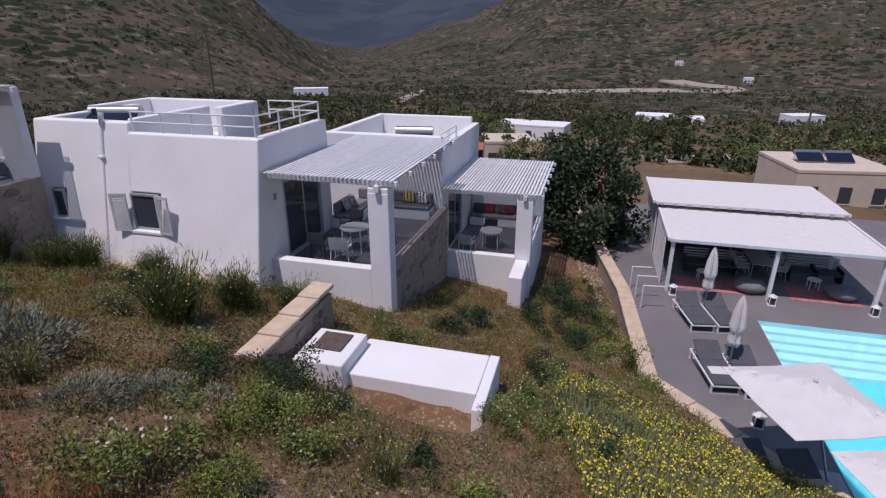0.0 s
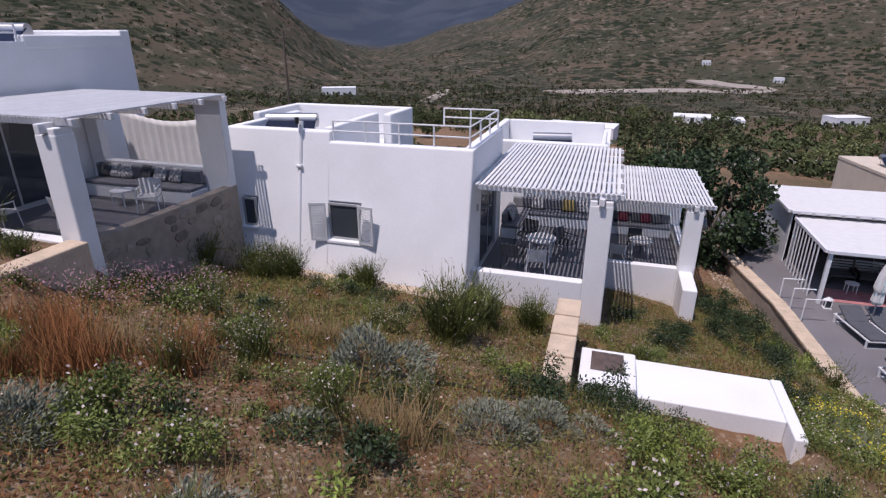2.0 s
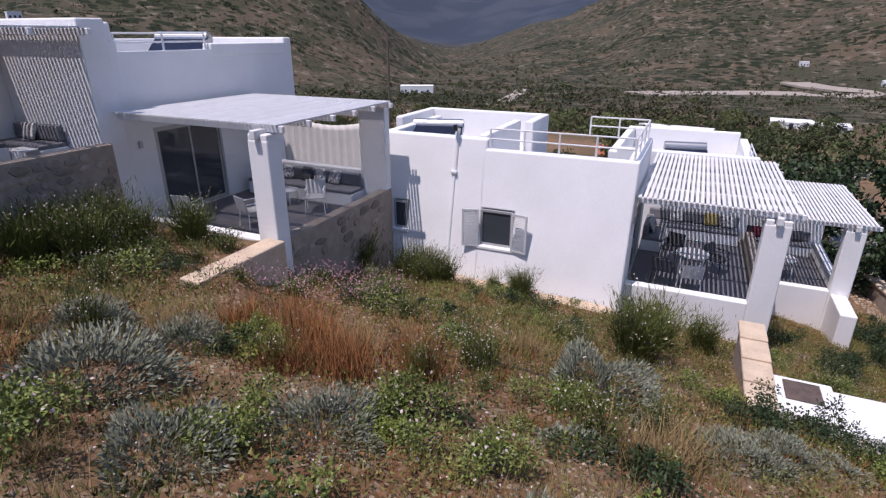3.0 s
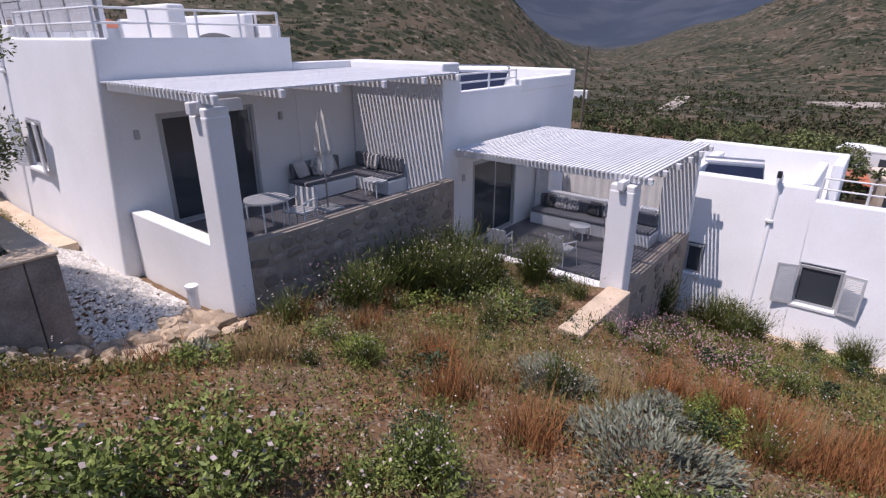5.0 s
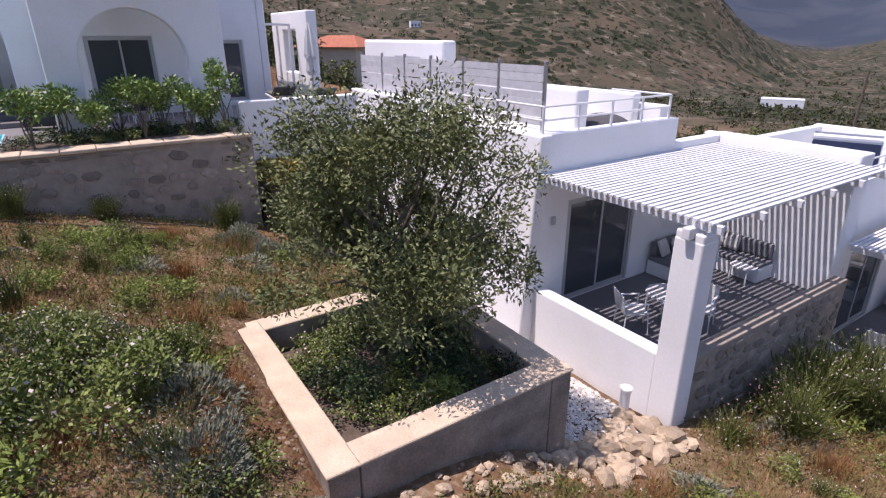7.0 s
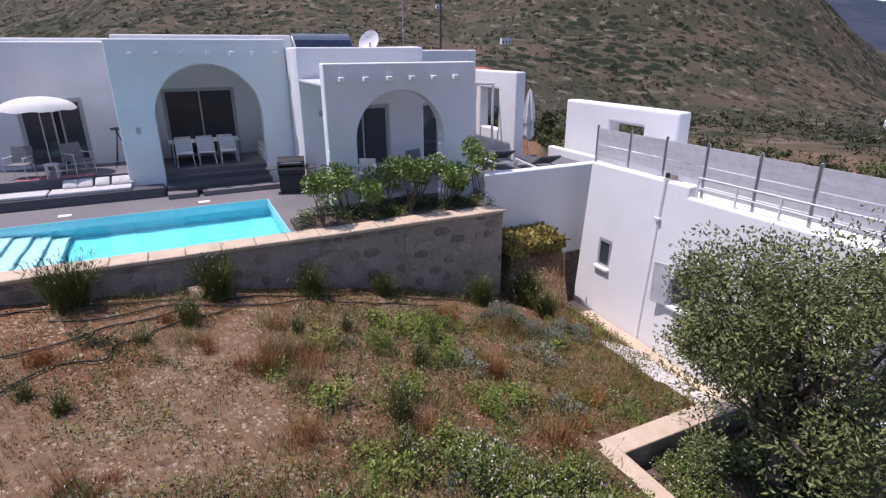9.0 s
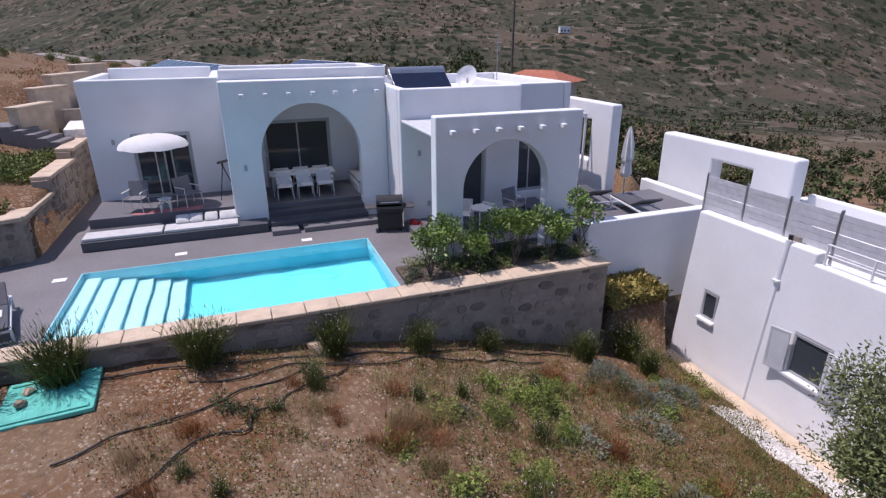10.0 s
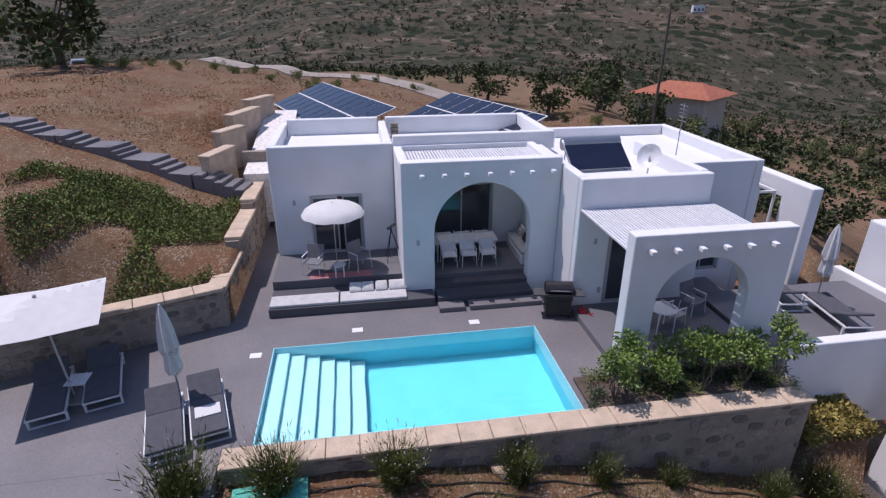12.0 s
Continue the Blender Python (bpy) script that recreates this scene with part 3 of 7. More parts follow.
# drain pilasters on the two front walls
for hs, x, y, z0, zk, z1 in ((house_top, -27.9, 1.62, 2.6, 6.75, 7.85), (house_low, -12.95, 13.5, -0.4, 2.95, 4.15)):
    inv = hs.matrix_basis.inverted()
    ln = LEAN if hs is house_top else 0.2
    b = bmesh.new()
    for (za, zb, r) in ((z0, zk, 0.05), (zk, z1, 0.07)):
        ya, yb = (1.9 if hs is house_top else 13.95) + ln * (za - (7.5 if hs is house_top else 3.64)), (1.9 if hs is house_top else 13.95) + ln * (zb - (7.5 if hs is house_top else 3.64))
        cyl((x, ya, za), (x, yb, zb), r, r, 12, b)
    yc = (1.9 if hs is house_top else 13.95) + ln * (zk - (7.5 if hs is house_top else 3.64))
    box(x - 0.09, x + 0.09, yc - 0.1, yc + 0.05, zk - 0.04, zk + 0.04, 0.015, 2, b)
    part("downpipe", b, WHITE, hs, "white rendered rain pipe", m=inv)
    cap = cyl((x, y + 0.35, z1 - 0.05), (x, y + 0.35, z1 + 0.12), 0.06)
    part("vent_cap", cap, BLACK, hs, m=inv)


def terrace(label, x0, x1, y0, y1, floor, par, base, col_x, col_top, stone):
    """Paved terrace with a front parapet, a corner column and a side wall."""
    t = thing("terrace", label, "terrace", group="house terraces")
    part("paving", box(x0 + 0.01, x1 - 0.3, y0 + 0.3, y1, base, floor), FLOOR, t, "grey cement floor")
    part("front_parapet", box(x0 - 0.02, col_x, y0, y0 + 0.29, base, par, 0.03, 3), WHITE, t)
    column(t, col_x, x1 + 0.02, y0 - 0.02, y0 + 0.4, base, col_top)
    part("side_wall", box(x1 - 0.29, x1 - 0.02, y0 + 0.41, y1, base, par, 0.015), MORTAR if stone else WHITE, t, "rubble stone side wall" if stone else "")
    return t


ter_top = terrace("grey paved terrace with a stone side wall", -22.55, -19.02, 1.93, 8.04, 3.72, 4.25, 1.5, -19.5, 6.52, True)
ter_mid = terrace("grey paved terrace with built-in seats", -19.6, -14.72, 8.3, 13.3, 1.98, 2.40, 0.0, -15.22, 4.72, True)
ter_low = terrace("grey paved terrace with a stone side wall", -8.0, -4.5, 13.93, 19.95, 0.02, 0.36, -2.8, -5.05, 2.58, True)
ter_end = terrace("grey paved terrace beside the garden", -4.75, -1.47, 19.85, 25.3, -1.72, -1.3, -4.2, -2.02, 0.94, False)
part("wing_wall", box(-1.98, -1.52, 18.2, 19.82, -4.0, -1.36, 0.04, 3), WHITE, ter_end)
# end wall of the second terrace, with a curtained opening
part("end_wall", sheet([-19.58, -14.75], [0.0, 4.86], [(-19.1, -15.6, 2.9, 4.86)], face_y(13.05), 0.26, 0.02), WHITE, ter_mid)
part("end_wall", box(-22.55, -19.4, 8.05, 8.71, 1.5, 6.93, 0.04, 3), WHITE, ter_top)
part("house_wall", box(-22.86, -22.56, 6.21, 8.71, 1.5, 6.93, 0.02), WHITE, ter_top)
part("end_wall", box(-4.7, -1.5, 25.0, 25.3, -4, 0.95, 0.03), WHITE, ter_end)
ramp = box(-15.0, -14.5, 5.95, 8.27, 0.2, 2.5, 0.03)
part("ramp_wall", ramp, COPING, ter_mid, "level beige stone wing wall")
for t, p in ((ter_top, (-20.8, 5, 1.5)), (ter_mid, (-17, 11, 0)), (ter_low, (-6, 17, -2.8)), (ter_end, (-3, 22, -4.2))):
    settle(t, *p)
pergola(-22.5, -18.95, 1.9, 8.04, 6.72, 6)
pergola(-19.3, -14.58, 8.4, 13.08, 4.88, 6, 0.097)
pergola(-7.9, -4.4, 13.9, 19.94, 2.76, 6, 0.12)
pergola(-4.65, -1.25, 19.75, 25.3, 1.06, 6, 0.12)

# roof rails and the slatted screen of the upper house
railing("roof_railing", [(-27.0, 2.05, 7.5), (-22.7, 2.05, 7.5), (-22.7, 6.0, 7.5), (-24.4, 6.0, 7.5)], 0.52, "white painted roof railing")
railing("roof_railing", [(-12.0, 14.1, 3.64), (-8.15, 14.1, 3.64), (-8.15, 17.6, 3.64), (-9.9, 17.6, 3.64)], 0.55, "white painted roof railing with two bars")
railing("roof_railing", [(-19.75, 9.1, 6.2), (-19.75, 11.85, 6.2)], 0.42, "short white railing on the roof edge")
railing("roof_railing", [(-4.9, 20.3, 2.45), (-4.9, 22.6, 2.45)], 0.42, "short white railing on the roof edge")
screen = thing("privacy_screen", "silver-grey horizontal board screen on a roof", "screen")
posts = [-31.0, -29.6, -28.3, -27.0, -25.6, -24.3, -22.9]
for xp in posts:
    part("post", box(xp - 0.03, xp + 0.03, 2.2, 2.26, 7.2, 8.84, 0.006, 1), METAL, screen)
for a, b in zip(posts, posts[1:]):
    for k in range(7):
        z = 7.62 + k * 0.165
        part("board", box(a + 0.04, b - 0.04, 2.21, 2.235, z, z + (0.158 if k % 3 else 0.14)), SCREEN, screen)
settle(screen, -27, 2.2, 7.2)
solo("roof_box", box(-25.6, -23.6, 3.9, 4.3, 7.14, 8.18, 0.06, 3), WHITE, "white rendered low wall on a roof", "wall")
solo("roof_box", box(-30.3, -23.4, 5.6, 5.85, 7.14, 8.02, 0.05, 3), WHITE, "white rendered roof parapet", "wall")
hole = sheet([-35.9, -30.25], [6.0, 9.14], [(-33.35, -31.7, 7.66, 8.53)], face_y(4.75), 0.55, 0.09)
solo("garden_wall", hole, WHITE, "free-standing white wall with a window-like opening", "wall")


# ---- villa with its pool ----
DZ = 6.7
POOL = (-34.9, -31.0, -15.0, -7.2)


def deck_slab(name, xs, ys, holes, z, thick, material, label):
    """A paved slab with openings, lying at height z."""
    bm = sheet(xs, ys, holes, lambda u, v, d: (u, v, z - d), thick, 0.0)
    return solo(name, bm, material, label, "paving", kind="structure")


deck_slab("pavement_1", [-46, -30.68], [-24, 0.0], [POOL, (-32.36, -30.68, -1.49, 0.0)], DZ, 0.35, DECK, "smooth grey cement pool deck")


deck_slab("pavement_3", [-30.675, -29.6], [-24, -15.65], [], DZ, 0.35, DECK, "smooth grey cement pool deck")


def pool(x0, x1, y0, y1, z, depth, steps, label, along="y"):
    t = thing("swimming_pool", label, "pool")
    shell = bmesh.new()
    th = 0.12
    box(x0 - th, x1 + th, y0 - th, y1 + th, z - depth - 0.2, z - depth, bm=shell)
    part("pool_floor", shell, POOLTILE, t)
    for a in ((x0 - th, x0, y0, y1), (x1, x1 + th, y0, y1), (x0 - th, x1 + th, y0 - th, y0), (x0 - th, x1 + th, y1, y1 + th)):
        part("pool_wall", box(a[0], a[1], a[2], a[3], z - depth + 0.001, z - 0.355), POOLTILE, t)
    for a in ((x0, x0 + 0.03, y0, y1), (x1 - 0.03, x1, y0, y1), (x0 + 0.03, x1 - 0.03, y0, y0 + 0.03), (x0 + 0.03, x1 - 0.03, y1 - 0.03, y1)):
        part("pool_rim", box(a[0], a[1], a[2], a[3], z - 0.6, z + 0.004), POOLSTEP, t)
    n = steps
    for k in range(n):
        top = z - 0.22 - k * (depth - 0.35) / n
        if along == "y":
            part("pool_step", box(x0 + 0.035, x1 - 0.035, y0 + 0.035 + k * 0.42, y0 + 0.035 + (k + 1) * 0.42 - 0.003, z - depth + 0.002, top, 0.02, 1), POOLSTEP, t)
        else:
            part("pool_step", box(x0 + 0.035, x1 - 0.035, y1 - 0.035 - (k + 1) * 0.42 + 0.003, y1 - 0.035 - k * 0.42, z - depth + 0.002, top, 0.02, 1), POOLSTEP, t)
    w = bmesh.new()
    bmesh.ops.create_grid(w, x_segments=60, y_segments=60, size=0.5, matrix=Matrix.Translation(((x0 + x1) / 2, (y0 + y1) / 2, z - 0.1)) @ Matrix.Diagonal((x1 - x0 - 0.061, y1 - y0 - 0.061, 1, 1)))
    for v in w.verts:
        v.co.z += 0.012 * noise.noise(v.co * 2.2) + 0.006 * noise.noise(v.co * 5.0)
    ob = part("water", w, WATER, t, "clear turquoise water", smooth=True)
    if ob.data.polygons[0].normal.z < 0:
        ob.data.flip_normals()
    ob.visible_shadow = False
    return settle(t, (x0 + x1) / 2, (y0 + y1) / 2, z - depth)


pool(*POOL, DZ, 1.45, 6, "turquoise rectangular pool with broad end steps")

# stone wall below the pool
pool_wall = thing("stone_wall", "brown rubble stone wall under the pool", "wall")
part("wall_core", box(-30.66, -30.36, -15.6, -1.5, 4.0, 6.72), MORTAR, pool_wall)
part("wall_core", box(-32.3, -30.67, -1.8, -1.5, 4.0, 6.72), MORTAR, pool_wall)
part("wall_core", box(-31.0, -30.67, -15.6, -7.21, 4.0, 6.34), MORTAR, pool_wall)


def coping_row(parent, p, q, width, z, h=0.09, gap=0.008, length=0.75):
    """Beige coping stones along a line."""
    p, q = Vector(p), Vector(q)
    n = max(1, round((q - p).length / length))
    ang = math.degrees(math.atan2(q.y - p.y, q.x - p.x))
    seg = (q - p).length / n
    me = mesh_of("coping_stone", box(-seg / 2 + gap, seg / 2 - gap, -width / 2, width / 2, 0, h, 0.015, 1), COPING)
    for k in range(n):
        c = p.lerp(q, (k + 0.5) / n)
        o = new("coping_stone", me)
        o.parent = parent
        o.matrix_basis = pose(c.x, c.y, c.z + z if z else c.z, 0, 0, ang + random.uniform(-0.5, 0.5))
        o.location.z += random.uniform(-0.006, 0.006)


coping_row(pool_wall, (-30.58, -15.6, 6.73), (-30.58, -1.45, 6.73), 0.62, 0)
coping_row(pool_wall, (-32.3, -1.66, 6.73), (-30.92, -1.66, 6.73), 0.36, 0)
# raised bed behind the wall
solo("planting_bed", box(-32.12, -30.68, -7.05, -1.82, 6.705, 6.80), SOIL, "dark soil bed along the portico", "planter", kind="structure")

villa = thing("villa", "white rendered villa with arched porticoes", "house")
P_L = part("left_wall", sheet([-15.35, -11.0], [5.5, 11.32], [(-14.05, -12.2, 7.3, 9.52)], face_x(-40.2), 0.3, 0.05), WHITE, villa)
part("side_wall", box(-44.6, -40.51, -15.35, -15.05, 5.5, 11.32, 0.05, 3), WHITE, villa)
part("back_wall", box(-44.6, -40.5, -11.32, -11.02, 5.5, 11.32, 0.05, 3), WHITE, villa)
part("back_wall", box(-44.6, -44.3, -15.04, -11.33, 5.5, 11.5, 0.05, 3), WHITE, villa)
part("roof", box(-44.29, -40.51, -15.04, -11.33, 10.6, 10.85), WHITE, villa)
sliding_door(villa, -40.2, -14.05, -12.2, 7.3, 9.52, 0.25)
# arched porch
part("arch_wall", arch_wall(-11.0, -5.82, 5.5, 11.36, -8.36, 1.6, 9.03, face_x(-37.25), 0.42), WHITE, villa, "white wall with a round arch")
part("porch_side", box(-40.19, -37.68, -11.0, -10.7, 5.5, 11.2, 0.04), WHITE, villa)
part("porch_side", box(-40.19, -37.68, -6.12, -5.83, 5.5, 11.2, 0.04), WHITE, villa)
part("porch_back", sheet([-10.99, -5.84], [5.5, 11.2], [(-9.75, -7.3, 7.3, 9.75)], face_x(-40.2), 0.3, 0.02), WHITE, villa)
sliding_door(villa, -40.2, -9.75, -7.3, 7.3, 9.75)
part("roof_block", sheet([-11.0, -5.0], [10.9, 11.55], [], face_x(-40.3), 0.3, 0.05), WHITE, villa)
part("roof_parapet", box(-44.6, -40.7, -5.3, -5.0, 10.4, 11.5, 0.05, 3), WHITE, villa)
part("roof_parapet", box(-44.6, -44.3, -11.01, -5.31, 10.4, 11.5, 0.05, 3), WHITE, villa)
part("roof", box(-44.29, -40.61, -11.0, -5.31, 10.5, 10.8), WHITE, villa)
part("floor_slab", box(-40.2, -37.7, -10.69, -6.13, 6.71, 7.3), FLOOR, villa)
part("floor_slab", box(-40.19, -37.98, -15.33, -11.01, 6.71, 7.3, 0.01, 1), FLOOR, villa)
part("porch_step", box(-37.24, -36.6, -9.95, -6.75, 6.705, 7.0, 0.01, 1), DARKDECK, villa)
part("porch_step", box(-37.67, -37.245, -9.95, -6.75, 6.705, 7.16, 0.01, 1), DARKDECK, villa)
slat_me = mesh_of("slat", box(-40.15, -37.68, -0.04, 0.04, 0, 0.05), WOOD_WHITE)
for k in range(42):
    s = new("slat", slat_me)
    s.parent = villa
    s.location = (0, -10.65 + k * 0.11, 10.98)
# middle block and second portico
part("middle_wall", sheet([-5.81, -1.6], [5.5, 11.1], [(-4.75, -2.87, 6.9, 9.3)], face_x(-35.6), 0.3, 0.05), WHITE, villa)
part("middle_side", box(-40.2, -35.91, -5.81, -5.52, 5.5, 11.1, 0.05, 3), WHITE, villa)
part("middle_roof", box(-40.2, -35.91, -5.5, -1.91, 10.3, 10.6), WHITE, villa)
part("middle_parapet", box(-40.2, -35.91, -1.9, -1.6, 5.5, 11.12, 0.05, 3), WHITE, villa)
part("rear_wall", sheet([-1.59, 1.0], [5.5, 11.0], [(-1.08, 0.36, 7.0, 9.15)], face_x(-37.17), 0.3, 0.04), WHITE, villa)
part("rear_parapet", box(-43.6, -37.17, 1.01, 1.31, 5.5, 11.0, 0.05, 3), WHITE, villa)
part("rear_parapet", box(-43.6, -43.3, -4.99, 1.0, 10.2, 11.0, 0.05, 3), WHITE, villa)
part("rear_roof", box(-43.3, -40.21, -4.99, 1.0, 10.3, 10.6), WHITE, villa)
part("rear_roof", box(-40.2, -37.48, -1.59, 1.0, 10.3, 10.6), WHITE, villa)
sliding_door(villa, -35.6, -4.75, -2.87, 6.9, 9.3)
sliding_door(villa, -37.17, -1.08, 0.36, 7.0, 9.15)
part("arch_wall", arch_wall(-5.86, -1.48, 5.8, 10.70, -3.78, 1.29, 8.7, face_x(-32.15), 0.4), WHITE, villa, "white wall with a round arch")
part("portico_floor", box(-35.59, -32.56, -5.8, -1.48, 6.705, 6.9), FLOOR, villa)
slat_me = mesh_of("slat", box(-35.59, -32.56, -0.035, 0.035, 0, 0.05), WOOD_WHITE)
for k in range(43):
    s = new("slat", slat_me)
    s.parent = villa
    s.location = (0, -5.75 + k * 0.1, 10.12)
# beam ends
for x, ys, z in ((-37.25, [-10.35, -9.65, -8.95, -8.2, -7.5, -6.85, -6.15], 10.93), (-32.15, [-5.43, -4.78, -4.13, -3.48, -2.83, -2.17], 10.3)):
    for y in ys:
        part("beam_end", box(x - 0.05, x + 0.22, y - 0.07, y + 0.07, z - 0.06, z + 0.06, 0.02), WHITE, villa)
# side wall with a light frame
part("wing_wall", sheet([-40.4, -36.2], [5.6, 10.2], [(-39.0, -37.5, 7.9, 9.5)], face_y(2.55), 0.42, 0.06), WHITE, villa)
for x0, x1, y0, y1, z0, z1 in ((-37.62, -37.54, 2.3, 2.38, 7.0, 9.66), (-39.1, -39.02, 2.3, 2.38, 7.0, 9.66), (-39.1, -37.54, 2.3, 2.38, 9.665, 9.75), (-37.62, -37.54, 0.75, 2.29, 9.665, 9.75)):
    part("light_frame", box(x0, x1, y0, y1, z0, z1, 0.008, 1), RAIL, villa, "slim white metal frame")
part("terrace_wall", box(-31.85, -31.5, -1.45, 4.4, 4.6, 7.55, 0.05, 3), WHITE, villa)
part("terrace_wall", box(-36.2, -31.86, 4.2, 4.5, 4.6, 7.3, 0.05, 3), WHITE, villa)
part("terrace_floor", box(-35.59, -31.86, -1.39, 4.19, 4.8, 7.0), FLOOR, villa, "grey cement terrace floor")
for p in ((-40.19, -14.6, 9.3), (-37.24, -10.5, 8.7), (-35.59, -5.2, 9.1), (-35.58, -4.9, 7.4)):
    wall_lamp(villa, pose(*p, 0, 0, 90))
settle(villa, -39, -7, 5.5)

# bench along the porch
bench = thing("bench", "long dark cement bench with pale seat pads", "bench")
part("bench_body", box(-37.97, -36.62, -15.33, -10.05, 6.702, 7.0, 0.012, 1), DARKDECK, bench)
for a, b in ((-15.3, -13.15), (-13.1, -10.95)):
    part("seat_pad", box(-37.35, -36.68, a, b, 7.004, 7.1, 0.03, 3), LIGHTFAB, bench, "pale grey seat pad")
settle(bench, -37.3, -12.7, 6.702)
slab_me = mesh_of("stepping_slab", box(-0.22, 0.22, -0.42, 0.42, 0, 0.16, 0.01, 1), DECK)
for y in (-9.55, -8.55, -7.75, -6.95):
    tagged(new("stepping_slab", slab_me), "grey cement stepping slab before the arch", "step", "arch steps").location = (-36.35, y, 6.702)

# retaining wall and its stepped coping
RET = [(-45.5, -16.35, 9.4), (-42.2, -16.4, 8.75), (-39.2, -16.45, 8.4), (-36.45, -16.5, 7.9), (-34.5, -21.75, 7.9), (-33.2, -25.5, 7.9)]
ret_wall = thing("retaining_wall", "brown rubble stone retaining wall with stepped coping", "wall")
for p, q in zip(RET, RET[1:]):
    a, b = Vector(p), Vector(q)
    L, ang = (b - a).xy.length, math.degrees(math.atan2(b.y - a.y, b.x - a.x))
    zt = min(p[2], q[2])
    part("wall_core", box(0, L + 0.1, -0.45, 0, 6.0, zt), MORTAR, ret_wall, m=pose(a.x, a.y, 0, 0, 0, ang))
    nrm = Vector((math.sin(radians(ang)), -math.cos(radians(ang)), 0)) * 0.2
    coping_row(ret_wall, a.xy.to_3d() + nrm + Vector((0, 0, zt + 0.004)), b.xy.to_3d() + nrm + Vector((0, 0, zt + 0.004)), 0.58, 0, 0.12)
settle(ret_wall, -39, -16.6, 6)

# ---- lower pool with its pavilion ----
LZ = -3.5
LPOOL = (6.7, 15.0, 8.0, 21.5)


def kerb_slab():
    """Deck sheet bounded by the curved kerb."""
    bm = bmesh.new()
    ys = np.r_[np.arange(4.0, 8.0, 0.5), np.arange(8.0, 21.51, 0.5), np.arange(22.0, 36.1, 0.5)]
    rows = []
    for y in ys:
        k = float(kerb_x(y))
        xs = [k, max(k + 0.02, LPOOL[0]), max(k + 0.05, LPOOL[1]), 22.0]
        rows.append([bm.verts.new((x, y, LZ)) for x in xs])
    for (a, ya), (b, yb) in zip(zip(rows, ys), zip(rows[1:], ys[1:])):
        for i in range(3):
            if i == 1 and 8.0 <= (ya + yb) / 2 <= 21.5:
                continue
            bm.faces.new((a[i], a[i + 1], b[i + 1], b[i]))
    r = bmesh.ops.extrude_face_region(bm, geom=bm.faces[:])
    bmesh.ops.translate(bm, verts=[v for v in r["geom"] if isinstance(v, bmesh.types.BMVert)], vec=(0, 0, -0.3))
    return bm


solo("pavement_2", kerb_slab(), DECK, "smooth grey cement pool deck", "paving", kind="structure")
pool(*LPOOL, LZ, 1.5, 5, "turquoise pool with broad steps at one end", along="-y")
kerb = thing("kerb_wall", "beige stone kerb wall along the pool deck", "kerb")
for p, q in zip(KERB, KERB[1:]):
    a, b = Vector((*p, 0)), Vector((*q, 0))
    L, ang = (b - a).length, math.degrees(math.atan2(b.y - a.y, b.x - a.x))
    part("kerb_core", box(-0.05, L + 0.05, -0.38, 0.0, -5.5, LZ + 0.3), MORTAR, kerb, m=pose(a.x - 0.1, a.y, 0, 0, 0, ang))
    coping_row(kerb, a + Vector((-0.27, 0, LZ + 0.304)), b + Vector((-0.27, 0, LZ + 0.304)), 0.52, 0, 0.1)
settle(kerb, 2.5, 18, LZ)

pav = thing("pavilion", "white framed pool pavilion with two fabric roofs", "pavilion")
part("rear_canopy", box(3.4, 11.25, 27.7, 32.5, -1.06, -0.98, 0.01, 1), WHITEFAB, pav, "flat white canopy")
fr = box(3.65, 11.1, 23.3, 28.0, -1.32, -1.26, 0.01, 1)
part("front_canopy", fr, WHITEFAB, pav, "flat white canopy")
for x0, x1, y0, y1, z in ((3.4, 11.25, 27.55, 27.69, -1.1), (3.6, 11.15, 23.18, 23.29, -1.36), (3.52, 3.64, 23.3, 27.5, -1.36), (11.11, 11.23, 23.3, 27.5, -1.36), (3.28, 3.39, 27.7, 32.5, -1.1)):
    part("gutter_beam", box(x0, x1, y0, y1, z, z + 0.14, 0.01, 1), WOOD_WHITE, pav)
for k in range(14):
    part("bracket", box(3.6 + k * 0.57, 3.72 + k * 0.57, 27.45, 27.54, -1.1, -1.02), METAL, pav)
for x, y in ((3.75, 23.35), (7.45, 23.35), (11.0, 23.35), (3.75, 27.6), (11.0, 27.6), (3.6, 32.3), (11.0, 32.3)):
    part("post", box(x - 0.07, x + 0.07, y - 0.07, y + 0.07, LZ, -1.33, 0.01, 1), WOOD_WHITE, pav)
part("side_panel", box(3.5, 3.55, 27.8, 32.3, LZ, -1.12), WOOD_WHITE, pav, "white side panel")
for k in range(9):
    part("side_slat", box(3.52, 3.56, 24.0 + k * 0.4, 24.06 + k * 0.4, LZ, -1.36), WOOD_WHITE, pav)
# added sheet across the open back; its near-black colour imitates the shaded interior
part("back_wall", box(3.6, 11.0, 32.35, 32.6, LZ, -1.12), DARK, pav, "added near-black sheet for the shade inside the open pavilion")
settle(pav, 7.3, 28, LZ)

# water tank with its hatch
tank = thing("water_tank", "white rendered tank slab with a brown hatch", "tank")
part("tank_slab", box(-3.9, -1.29, 9.66, 10.98, -1.6, 0.12, 0.03, 3), WHITE, tank)
part("end_wall", box(-1.285, -1.08, 9.2, 11.0, -1.6, 0.125, 0.03, 3), WHITE, tank)
part("hatch_box", box(-4.84, -3.8, 9.45, 10.68, -0.6, 0.40, 0.03, 3), WHITE, tank)
part("hatch", box(-4.64, -4.03, 9.88, 10.52, 0.404, 0.44, 0.01, 1), mat("rusty_hatch", (0.12, 0.085, 0.07), 0.7, vary=0.2, scale=6), tank, "brown rusty steel hatch")
settle(tank, -3, 10, -1.6)
gw = thing("garden_wall", "beige capped stone garden wall", "wall")
